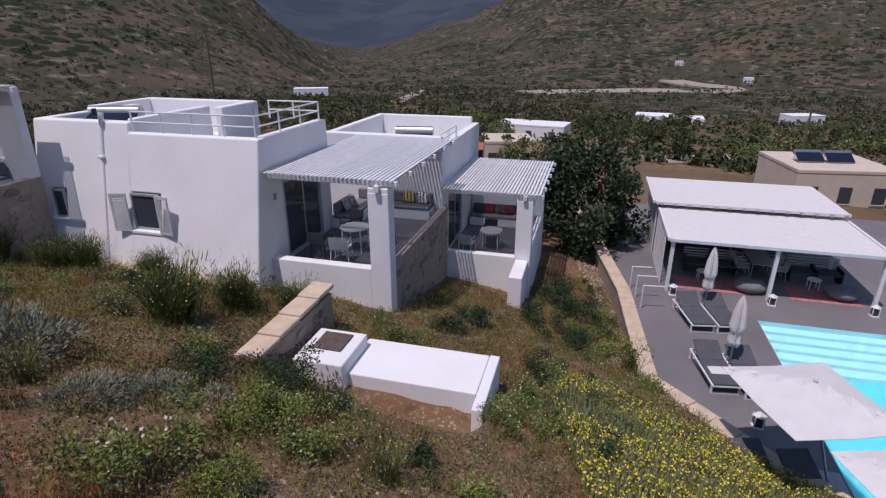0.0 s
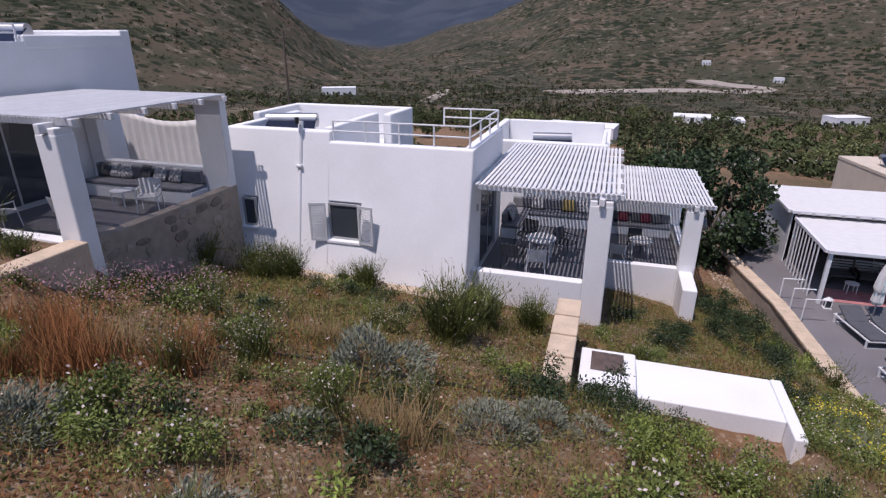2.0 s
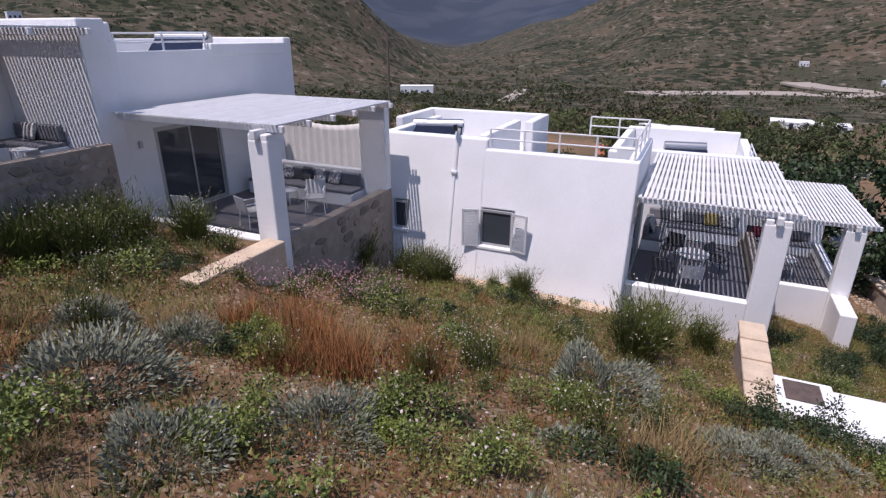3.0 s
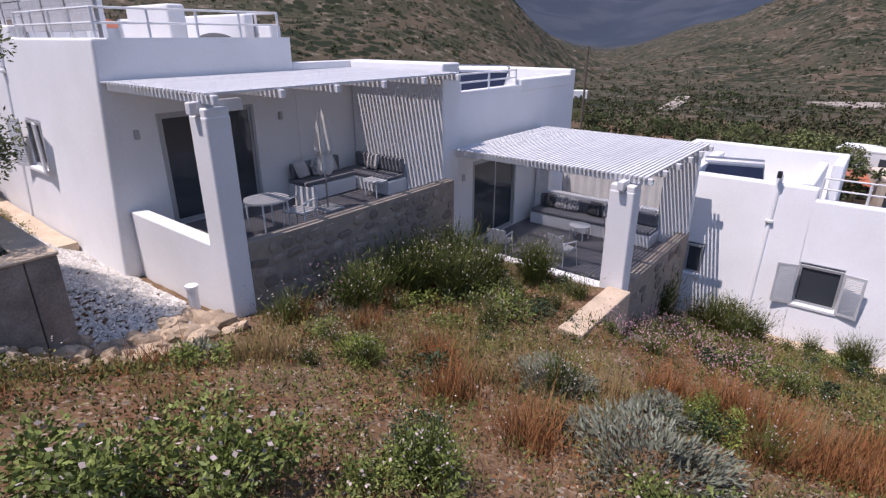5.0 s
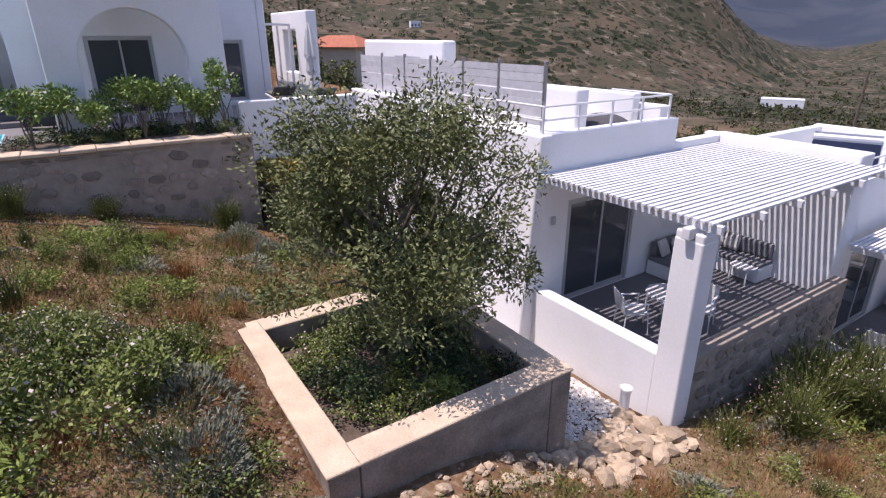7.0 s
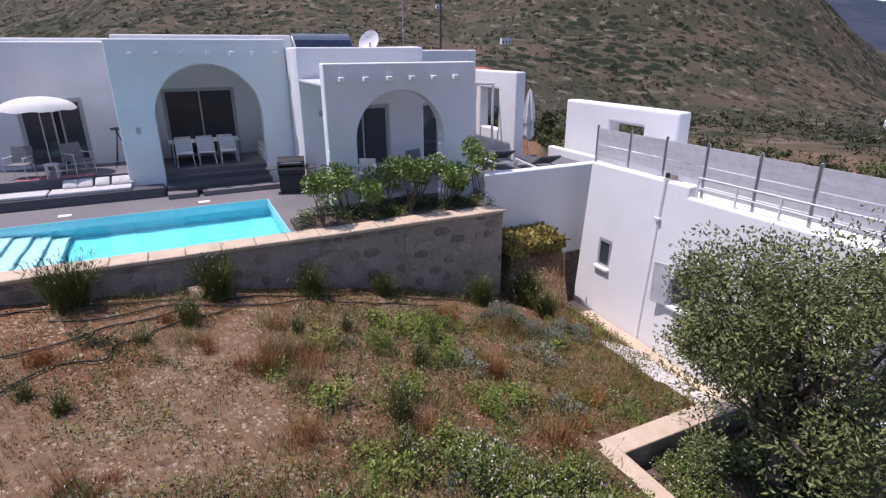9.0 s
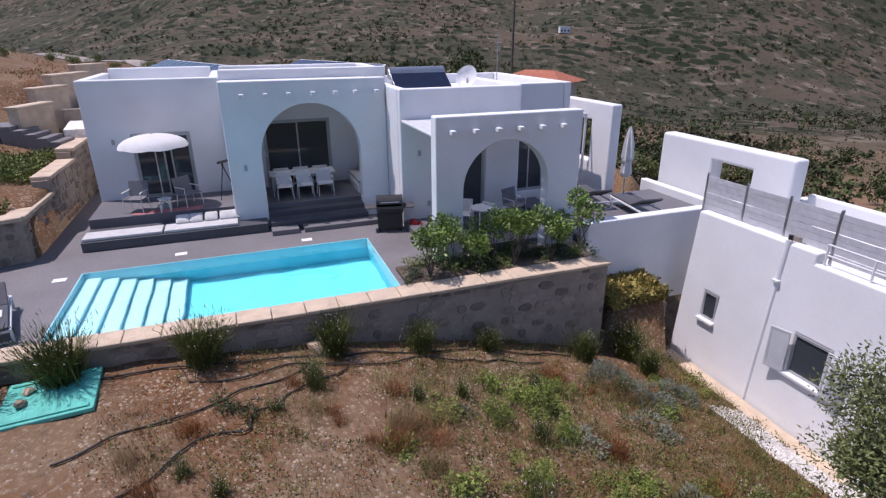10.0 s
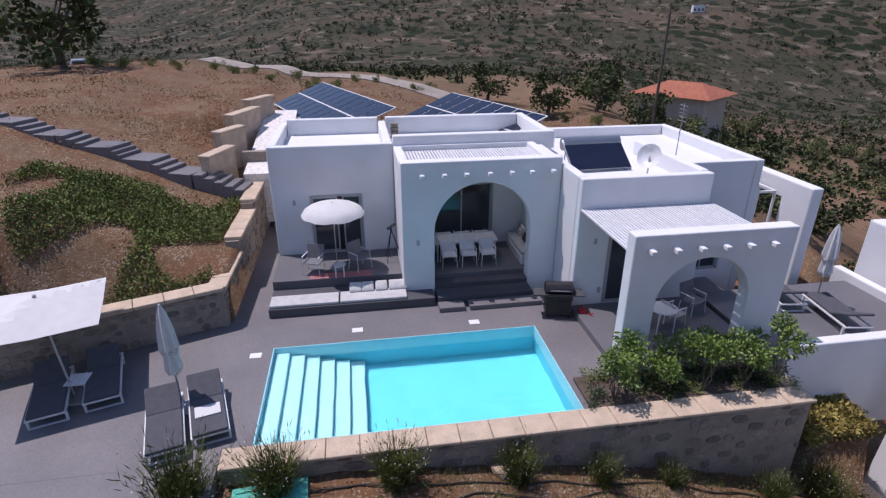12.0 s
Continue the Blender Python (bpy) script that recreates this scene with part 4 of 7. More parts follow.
part("wall_core", box(-5.4, -5.0, 8.6, 11.55, -1.5, 0.78), MORTAR, gw)
coping_row(gw, (-5.2, 8.6, 0.784), (-5.2, 11.6, 0.92), 0.5, 0, 0.1)
settle(gw, -5.2, 10, -1.5)

# tree planter beside the upper house
plant = thing("tree_planter", "square plastered planter with beige capping", "planter")
PX0, PX1, PY0, PY1 = -23.4, -19.4, -4.0, -0.25
for a in ((PX0, PX1, PY0, PY0 + 0.38), (PX0, PX1, PY1 - 0.38, PY1), (PX0, PX0 + 0.38, PY0 + 0.39, PY1 - 0.39), (PX1 - 0.38, PX1, PY0 + 0.39, PY1 - 0.39)):
    part("planter_wall", box(*a, 2.4, 4.78, 0.02), PLASTER, plant)
    part("planter_cap", box(a[0] - 0.02, a[1] + 0.02, a[2] - 0.02, a[3] + 0.02, 4.783, 4.83, 0.012, 1), COPING, plant)
part("planter_soil", box(PX0 + 0.385, PX1 - 0.385, PY0 + 0.385, PY1 - 0.385, 3.0, 4.35), SOIL, plant)
settle(plant, -21.4, -2.2, 2.4)
# low wall between the villa bed and the upper house
solo("garden_wall", box(-33.0, -30.62, 0.7, 1.05, 2.2, 5.0, 0.03), PLASTER, "stained plaster garden wall", "wall")


# ---- plants ----
rng = np.random.default_rng(7)
LEAF_OLIVE = mat("olive_leaf", (0.15, 0.168, 0.058), 0.6, vary=0.2, scale=1.5, fine=20, bump=0, dark=(0.10, 0.12, 0.045), island=0.45, spec=0.3)
LEAF_DARK = mat("dark_tree_leaf", (0.035, 0.06, 0.022), 0.55, vary=0.2, scale=1.5, bump=0, island=0.4, spec=0.3)
LEAF_GREEN = mat("green_leaf", (0.17, 0.205, 0.05), 0.6, vary=0.2, scale=1.5, bump=0, dark=(0.085, 0.115, 0.025), island=0.4, spec=0.3)
LEAF_LIME = mat("yellow_green_leaf", (0.20, 0.25, 0.05), 0.6, vary=0.2, scale=1.5, bump=0, island=0.35, spec=0.3)
LEAF_GREY = mat("grey_green_leaf", (0.21, 0.225, 0.165), 0.8, vary=0.15, scale=1.5, bump=0, island=0.35, spec=0.2)
LEAF_BROOM = mat("broom_stem", (0.12, 0.14, 0.035), 0.7, vary=0.2, scale=1.5, bump=0, dark=(0.06, 0.075, 0.025), island=0.45, spec=0.2)
DRY_RED = mat("red_brown_dry_grass", (0.29, 0.125, 0.05), 0.9, vary=0.2, scale=0.8, bump=0, dark=(0.19, 0.095, 0.042), island=0.45, spec=0.1)
DRY_STRAW = mat("straw_dry_grass", (0.32, 0.225, 0.11), 0.9, vary=0.2, scale=0.8, bump=0, island=0.4, spec=0.1)
GRASS_OLIVE = mat("olive_brown_grass", (0.21, 0.185, 0.065), 0.9, vary=0.2, scale=0.6, bump=0, dark=(0.125, 0.13, 0.042), island=0.45, spec=0.1)
GRASS_DARK = mat("dark_undergrowth", (0.105, 0.12, 0.036), 0.9, vary=0.2, scale=0.6, bump=0, island=0.45, spec=0.1)
YELLOW = mat("yellow_petal", (0.68, 0.56, 0.03), 0.8, vary=0.1, bump=0, island=0.2)
PALE = mat("pale_flower_head", (0.50, 0.42, 0.38), 0.9, vary=0.1, bump=0, island=0.25)
FARLEAF = mat("far_tree_leaf", (0.078, 0.098, 0.04), 0.9, vary=0.2, scale=0.02, bump=0, dark=(0.05, 0.062, 0.032), island=0.4, spec=0.1)
FARSCRUB = mat("far_scrub_leaf", (0.072, 0.072, 0.038), 0.9, vary=0.2, scale=0.02, bump=0, island=0.4, spec=0.1)


def face_mesh(name, pts, materials, index=None):
    """A mesh of loose faces from an array of shape (faces, corners, 3)."""
    n, k, _ = pts.shape
    me = bpy.data.meshes.new(name)
    me.vertices.add(n * k)
    me.vertices.foreach_set("co", np.ascontiguousarray(pts, np.float32).ravel())
    me.loops.add(n * k)
    me.loops.foreach_set("vertex_index", np.arange(n * k, dtype=np.int32))
    me.polygons.add(n)
    me.polygons.foreach_set("loop_start", np.arange(0, n * k, k, dtype=np.int32))
    for m in materials if isinstance(materials, (list, tuple)) else [materials]:
        me.materials.append(m)
    if index is not None:
        me.polygons.foreach_set("material_index", np.asarray(index, np.int32))
    me.update(calc_edges=True)
    return me


def unit(v):
    return v / np.maximum(np.linalg.norm(v, axis=-1, keepdims=True), 1e-9)


def leaves(centre, way, length, width):
    """Pointed four-cornered leaves."""
    n = len(centre)
    side = unit(np.cross(way, rng.normal(size=(n, 3))))
    L, W = np.broadcast_to(length, n)[:, None], np.broadcast_to(width, n)[:, None]
    mid = centre + way * L * 0.45
    return np.stack([centre, mid + side * W, centre + way * L, mid - side * W], 1)


def blades(base, height, lean, width):
    """Thin upright triangles, bent outwards."""
    n = len(base)
    a = rng.uniform(0, 2 * np.pi, n)
    out = np.stack([np.cos(a), np.sin(a), np.zeros(n)], -1)
    side = np.stack([-np.sin(a), np.cos(a), np.zeros(n)], -1) * np.broadcast_to(width, n)[:, None]
    tip = base + out * (np.broadcast_to(height, n) * np.broadcast_to(lean, n))[:, None] + np.array([0, 0, 1.0]) * np.broadcast_to(height, n)[:, None]
    return np.stack([base - side, base + side, tip], 1)


def wood_mesh(n, h, spread):
    b = bmesh.new()
    for k in range(n):
        a = random.uniform(0, 6.28)
        cyl((0, 0, -0.05), (spread * math.cos(a), spread * math.sin(a), h * random.uniform(0.6, 1.0)), 0.014, 0.005, 5, b)
    return mesh_of("stem", b, BARK)


def shrub_mesh(kind, q_=1.0):
    """The parts of one plant: (name, mesh) pairs."""
    if kind == "broom":
        n = int(700 * q_)
        b = rng.normal(size=(n, 3)) * [0.11, 0.11, 0]
        t = blades(b, rng.uniform(0.5, 1.15, n), rng.uniform(0.05, 0.75, n), rng.uniform(0.006, 0.012, n))
        n2 = int(1300 * q_)
        q = t[rng.integers(0, n, n2)]
        f = rng.uniform(0.25, 0.95, n2)[:, None]
        c = q[:, 0] * (1 - f) + q[:, 2] * f
        lv = leaves(c, unit(q[:, 2] - q[:, 0] + rng.normal(size=(n2, 3)) * 0.35), rng.uniform(0.08, 0.2, n2), 0.008)
        fl = leaves(q[:110, 2] * 0.96, unit(rng.normal(size=(110, 3))), 0.035, 0.014)
        t4 = np.concatenate([t, t[:, 2:3]], 1)
        return [("foliage", face_mesh("foliage", np.concatenate([t4, lv]), LEAF_BROOM)), ("bloom", face_mesh("bloom", fl, PALE)), ("stem", wood_mesh(7, 0.5, 0.2))]
    if kind == "grey":
        n = int(3000 * q_)
        d = unit(rng.normal(size=(n, 3)) * [1, 1, 0.75])
        d[:, 2] = np.abs(d[:, 2])
        c = d * [0.55, 0.55, 0.36] * (rng.uniform(0.45, 1.0, n) ** 0.5 * (1 + 0.25 * np.sin(5 * d[:, 0] + 3 * d[:, 1])))[:, None]
        w = unit(d + rng.normal(size=(n, 3)) * 0.4 + [0, 0, 0.25])
        return [("foliage", face_mesh("foliage", leaves(c, w, rng.uniform(0.04, 0.1, n) * q_ ** -0.3, 0.009 * q_ ** -0.4), LEAF_GREY)), ("stem", wood_mesh(6, 0.25, 0.3))]
    if kind in ("leafy", "lime", "dark"):
        n = int(2300 * q_)
        lumps = rng.normal(size=(9, 3)) * [0.26, 0.26, 0.1] + [0, 0, 0.3]
        d = unit(rng.normal(size=(n, 3)))
        c = lumps[rng.integers(0, 9, n)] + d * rng.uniform(0.05, 0.22, n)[:, None]
        c[:, 2] = np.maximum(c[:, 2], 0.02)
        m = {"leafy": LEAF_GREEN, "lime": LEAF_LIME, "dark": LEAF_DARK}[kind]
        lv = leaves(c, unit(d + rng.normal(size=(n, 3)) * 0.5), rng.uniform(0.03, 0.07, n) * q_ ** -0.4, rng.uniform(0.009, 0.017, n) * q_ ** -0.4)
        out = [("foliage", face_mesh("foliage", lv, m)), ("stem", wood_mesh(7, 0.35, 0.25))]
        if kind == "leafy":
            out.append(("bloom", face_mesh("bloom", leaves(c[:70] + d[:70] * 0.05 + [0, 0, 0.06], unit(rng.normal(size=(70, 3))), 0.045, 0.018), PALE)))
        return out
    n = int(520 * q_)
    b = rng.normal(size=(n, 3)) * [0.2, 0.2, 0]
    return [("blade", face_mesh("blade", blades(b, rng.uniform(0.2, 0.6, n), rng.uniform(0.1, 0.9, n), 0.006), DRY_STRAW if kind == "straw" else DRY_RED))]


SHRUBS = {k: [shrub_mesh(k, 1.1) for _ in range(3)] for k in ("broom", "grey", "leafy", "lime", "dark", "straw", "red")}
SMALL = {k: [shrub_mesh(k, 0.7 if k in ("straw", "red") else 0.24) for _ in range(4)] for k in SHRUBS}
NAMES = {
    "broom": ("broom_shrub", "upright dark green broom shrub with pale flowers"),
    "grey": ("grey_shrub", "low mounded silver-grey shrub"),
    "leafy": ("leafy_shrub", "bushy green shrub with small pale flowers"),
    "lime": ("cushion_shrub", "round yellow-green cushion plant"),
    "dark": ("leafy_shrub", "dense dark green low shrub"),
    "straw": ("grass_clump", "dry straw-coloured grass clump"),
    "red": ("grass_clump", "dry red-brown grass clump"),
}


def shrub(kind, x, y, s=1.0, flat=1.0, z=None, small=False):
    name, label = NAMES[kind]
    parts_ = random.choice((SMALL if small else SHRUBS)[kind])
    o = new(name, parts_[0][1] if len(parts_) == 1 else None)
    for nm, me in parts_ if len(parts_) > 1 else ():
        q = new(nm, me)
        q.parent = o
        if nm == "bloom":
            q["kind"] = "stuff"
    o.matrix_basis = pose(x, y, (gz(x, y) if z is None else z) - 0.03, random.uniform(-6, 6), random.uniform(-6, 6), random.uniform(0, 360)) @ Matrix.Diagonal((s, s, s * flat, 1))
    return tagged(o, label, "shrub", "garden " + name.replace("_", " ") + "s", "stuff" if name == "grass_clump" else "")


PLANTED = {
    "broom": ((-7.3, 9.4, 1.35), (-7.0, 10.9, 1.0), (-13.4, 12.0, 1.0), (-14.9, 11.6, 1.1), (-13.2, 12.7, 0.9), (-12.9, 11.5, 0.7), (-16.4, 7.6, 0.95), (-17.2, 6.9, 1.0), (-18.4, 6.0, 1.1), (-18.3, 4.6, 0.9), (-18.2, 5.3, 1.3), (-18.0, 6.8, 1.2), (-17.8, 3.6, 1.0), (-17.4, 5.9, 1.1), (-12.6, 12.2, 0.9), (-10.4, 12.3, 0.8),
              (-30.0, -14.4, 1.25), (-29.9, -11.9, 1.15), (-29.9, -9.1, 0.9), (-29.8, -7.1, 0.75), (-29.9, -5.3, 0.7), (-29.7, -16.2, 1.35), (-29.5, -2.6, 0.8), (-29.8, -0.9, 1.1), (-28.9, -0.9, 0.8), (-6.0, 11.6, 0.8)),
    "grey": ((-7.7, 6.6, 1.5), (-5.8, 6.0, 1.0), (-9.8, 3.2, 1.05), (-12.6, 3.9, 0.9), (-12.2, 2.5, 1.5), (-13.9, 3.6, 1.0), (-20.0, -5.2, 1.2), (-28.4, -2.6, 1.1), (-27.4, -2.2, 1.0), (-27.8, -1.0, 0.9), (-19.0, -4.5, 0.7), (-10.6, 2.0, 1.0), (-5.2, 6.6, 0.8)),
    "leafy": ((-8.0, 5.8, 0.8), (-9.1, 3.8, 1.0), (-8.3, 3.6, 0.9), (-2.8, 6.8, 1.0), (-3.6, 7.4, 0.9), (-15.0, -1.3, 1.3), (-14.3, -0.9, 1.2), (-13.6, 0.2, 0.9), (-21.6, -5.6, 1.3), (-21.2, -6.4, 1.4), (-22.4, -6.4, 1.1), (-22.5, -4.8, 0.7), (-23.3, -6.2, 1.0), (-10.4, 2.6, 0.9), (-11.6, 1.6, 1.0), (-4.3, 12.6, 0.7), (-4.0, 5.2, 1.2), (-0.6, 10.0, 0.9), (-0.4, 11.0, 1.0), (-0.7, 9.2, 0.8), (-3.4, 12.0, 0.8)),
    "lime": ((-3.9, 6.7, 0.9), (-3.2, 5.4, 0.8), (-9.5, 3.6, 0.6), (-27.4, -5.3, 1.0), (-24.6, -5.2, 0.8), (-27.1, -6.4, 0.7), (-26.4, -5.2, 0.8), (-25.2, -6.6, 0.8), (-16.3, 2.3, 0.7), (-12.2, 4.8, 0.6), (-28.0, -4.4, 0.6)),
    "dark": ((-4.6, 8.6, 1.2), (-4.2, 8.0, 0.8), (-3.4, 8.0, 0.7), (-5.4, 8.0, 1.0), (-3.0, 13.8, 1.0), (-2.4, 15.0, 1.1), (-1.0, 17.0, 1.2), (0.4, 16.0, 1.3), (0.2, 19.0, 1.4), (-0.4, 20.5, 1.5), (1.2, 18.6, 1.0), (-3.6, 16.0, 0.9), (-0.3, 12.4, 1.0)),
    "straw": ((-7.0, 4.9, 1.0), (-6.6, 5.2, 0.9), (-10.9, 5.4, 0.9), (-16.9, 1.2, 0.8), (-27.2, -7.6, 0.8), (-9.0, 7.6, 0.8)),
    "red": ((-11.4, 5.0, 1.1), (-10.6, 4.6, 1.2), (-12.0, 5.4, 1.1), (-9.8, 5.3, 1.0), (-12.8, 5.2, 1.0), (-10.2, 5.9, 1.0), (-11.2, 4.2, 0.9), (-14.6, 2.2, 1.0), (-15.4, 2.9, 0.9), (-26.6, -8.6, 0.8), (-28.6, -4.2, 0.8), (-25.8, -4.4, 0.8), (-21.4, -4.5, 0.6), (-13.4, 2.0, 1.0)),
}
for kind, spots in PLANTED.items():
    for x, y, s in spots:
        shrub(kind, x, y, s, random.uniform(0.85, 1.1))


def open_ground(x, y):
    """Where the garden slope is bare of buildings."""
    ok = (y < kerb_x(y) * 0 + 40) & (x < kerb_x(y) - 0.5)
    for x0, x1, y0, y1 in ((-31.2, -22.3, 1.2, 40), (-22.7, -18.9, 1.7, 40), (-20, -14.6, 8.0, 40), (-16, -7.9, 13.1, 40), (-8.1, -4.3, 13.7, 40), (-5, -1.4, 19.6, 40), (-60, -30.3, -30, 8), (-23.5, -19.3, -4.2, -0.15), (-5.5, -4.95, 8.5, 11.6), (-5.05, -1.1, 9.0, 11.05), (-60, -29.6, -30, -15.6), (-2.05, -1.45, 18.1, 20), (-15.3, -14.7, 6.8, 8.4), (-3.2, -1.0, 8.3, 9.7), (-19.9, -18.3, -0.7, 1.95), (-19.4, -18.9, -4.2, -0.5), (-30.4, -28.6, -15.3, -13.6), (-26.0, -18.9, -0.3, 2.0)):
        ok &= ~((x > x0) & (x < x1) & (y > y0) & (y < y1))
    return ok


def patch(x, y, scale, seed):
    return np.array([noise.noise((a * scale, b * scale, seed)) for a, b in zip(x, y)])


def scatter(n, x0, x1, y0, y1):
    x, y = rng.uniform(x0, x1, n), rng.uniform(y0, y1, n)
    k = open_ground(x, y)
    return x[k], y[k]


def grass(name, label, material, n, h, thresh, seed, width=0.008, per=7, scale=0.35, bias=None, spread=0.09):
    x, y = scatter(n, -31, 5, -16, 24)
    p = patch(x, y, scale, seed) + 0.5 * patch(x, y, scale * 4, seed + 3)
    p = p - 0.9 * np.clip((-12.5 - y) / 3.5, 0, 1) - 0.9 * np.clip((x - 1.5) / 3.5, 0, 1) * (y < 3)
    if bias is not None:
        p = p + bias(x, y)
    k = p > thresh
    x, y = np.repeat(x[k], per), np.repeat(y[k], per)
    x, y = x + rng.normal(size=len(x)) * spread, y + rng.normal(size=len(y)) * spread
    ok = open_ground(x, y)
    x, y = x[ok], y[ok]
    z = gzv(x, y) - 0.02
    t = blades(np.stack([x, y, z], -1), rng.uniform(*h, len(x)), rng.uniform(0.05, 0.9, len(x)), width)
    return tagged(new(name, face_mesh(name, t, material)), label, "grass", kind="stuff")


def tufts(name, label, material, n, r, h, thresh, seed, leaf=0.05, per=12, scale=0.5, bias=None):
    """Low leafy tufts: small leaves fanning out of many points."""
    x, y = scatter(n, -31, 5, -16, 24)
    p = patch(x, y, scale, seed) + 0.5 * patch(x, y, scale * 4, seed + 3)
    p = p - 0.5 * np.clip((-12.5 - y) / 3.5, 0, 1) - 0.9 * np.clip((x - 1.5) / 3.5, 0, 1) * (y < 3)
    if bias is not None:
        p = p + bias(x, y)
    k = p > thresh
    x, y = x[k], y[k]
    size = np.repeat(rng.uniform(0.5, 1.2, len(x)), per)
    base = np.repeat(np.stack([x, y, gzv(x, y)], -1), per, 0)
    d = unit(rng.normal(size=base.shape))
    d[:, 2] = np.abs(d[:, 2])
    c = base + d * [r, r, h] * (size * rng.uniform(0.3, 1.0, len(size)))[:, None]
    lv = leaves(c, unit(d + rng.normal(size=c.shape) * 0.5 + [0, 0, 0.3]), rng.uniform(0.6, 1.4, len(c)) * leaf, leaf * 0.19)[:, 1:]
    return tagged(new(name, face_mesh(name, lv, material)), label, "groundcover", kind="stuff")


def wild(n, x0, x1, y0, y1, kinds, s, seed, thresh=-0.05):
    """Self-sown small plants over the open slope."""
    x, y = scatter(n, x0, x1, y0, y1)
    k = patch(x, y, 0.45, seed) > thresh
    for a, b in zip(x[k], y[k]):
        shrub(random.choice(kinds), float(a), float(b), random.uniform(*s), random.uniform(0.7, 1.1), small=True)


wild(230, -18, 0, 0, 13, ("leafy", "red", "dark", "grey", "broom", "broom", "lime", "straw"), (0.3, 0.75), 61.0)
wild(130, -18, -6, 4, 13, ("broom", "dark", "broom", "leafy"), (0.35, 0.8), 63.0, 0.0)
wild(400, -28.5, -16, -8.5, 8, ("leafy", "lime", "lime", "broom", "grey", "red", "red", "straw"), (0.4, 0.9), 65.0, -0.1)
wild(36, -24, -20, -8.5, -4.6, ("leafy", "lime", "grey", "broom", "red"), (0.5, 0.95), 71.0, -0.3)
wild(110, -29.5, -20, -16, -9, ("straw", "red", "broom", "dark", "red"), (0.35, 0.7), 67.0, -0.15)
wild(60, -1, 3, 9, 24, ("leafy", "dark", "lime", "broom"), (0.4, 0.9), 69.0, -0.2)
wall_side = lambda x, y: 0.35 * (near_z(x, y) < 1.3) - 0.35 * ((x < -24) & (y < -7.5))
west_green = lambda x, y: wall_side(x, y) + 0.45 * ((x < -18) & (x > -28) & (y > -8.5)) + 0.15 * (x > -8) + 0.2 * ((x > -19) & (x < -9) & (y < 8))
grass("grass", "olive-brown dry meadow grass", GRASS_OLIVE, 60000, (0.06, 0.32), -0.08, 1.0, 0.0045, bias=wall_side)
tufts("meadow_tufts", "olive-green low meadow plants", GRASS_OLIVE, 26000, 0.15, 0.2, -0.1, 2.0, 0.085, 10, bias=west_green)
tufts("undergrowth", "low dark green undergrowth", GRASS_DARK, 26000, 0.15, 0.18, -0.02, 5.0, 0.085, 10, bias=west_green)
tufts("dry_herbs", "low red-brown dried herbs", DRY_RED, 16000, 0.14, 0.14, 0.02, 9.0, 0.075, 9)
grass("dry_grass", "red-brown dry grass", DRY_RED, 34000, (0.05, 0.24), 0.1, 9.0, 0.005)
grass("straw", "pale straw stalks", DRY_STRAW, 20000, (0.08, 0.4), 0.15, 13.0, 0.004)
tufts("herbs", "fresh green herbs", LEAF_GREEN, 9000, 0.14, 0.16, 0.15, 17.0, 0.075)
west_side = lambda x, y: 0.45 * ((x < -18) & (y < 0) & (x > -29)) - 0.5 * ((x < -24) & (y < -8.5))
grass("meadow", "yellow-green meadow herbs", LEAF_LIME, 26000, (0.05, 0.22), 0.34, 27.0, 0.006, bias=west_side)
grass("meadow_grass", "soft green meadow grass", LEAF_BROOM, 26000, (0.06, 0.28), 0.34, 29.0, 0.005, bias=west_side)
tufts("grey_herbs", "grey-green low herbs", LEAF_GREY, 4000, 0.14, 0.12, 0.35, 21.0, 0.06)
tufts("meadow_herbs", "yellow-green meadow herbs", LEAF_LIME, 9000, 0.16, 0.2, 0.28, 33.0, 0.075, bias=west_side)


def dots(name, label, material, n, x0, x1, y0, y1, size, up, thresh=-1.0, seed=31.0, keep=None):
    x, y = scatter(n, x0, x1, y0, y1)
    if keep is not None:
        k = keep(x, y)
        x, y = x[k], y[k]
    k = patch(x, y, 0.5, seed) > thresh
    x, y = x[k], y[k]
    c = np.stack([x, y, gzv(x, y) + rng.uniform(*up, len(x))], -1)
    w = unit(rng.normal(size=c.shape) * [1, 1, 0.3])
    return tagged(new(name, face_mesh(name, leaves(c, w, size, size * 0.45), material)), label, "flowers", kind="stuff")


dots("flower_heads", "small pale dried flower heads", PALE, 26000, -31, 4, -16, 22, 0.022, (0.12, 0.5), 0.0)
PINK = mat("pale_pink_petal", (0.46, 0.24, 0.29), 0.9, vary=0.1, bump=0, island=0.3)
dots("pink_flowers", "pale pink wild flowers on thin stems", PINK, 1500, -14.4, -11.8, 5.8, 9.6, 0.03, (0.25, 0.7), -0.3, 47.0)
dots("pink_flowers", "pale pink wild flowers below a stone wall", PINK, 1300, -18.7, -16.5, 3.0, 7.6, 0.028, (0.3, 0.9), -0.1, 49.0)
flower_zone = lambda x, y: (x > -0.4 + 0.25 * (12.5 - y)) & (y < 13.4) & (x < kerb_x(y) - 0.5)
dots("yellow_flowers", "mat of small yellow flowers", YELLOW, 11000, -1, 6, 4, 14, 0.046, (0.14, 0.3), -0.2, 41.0, flower_zone)
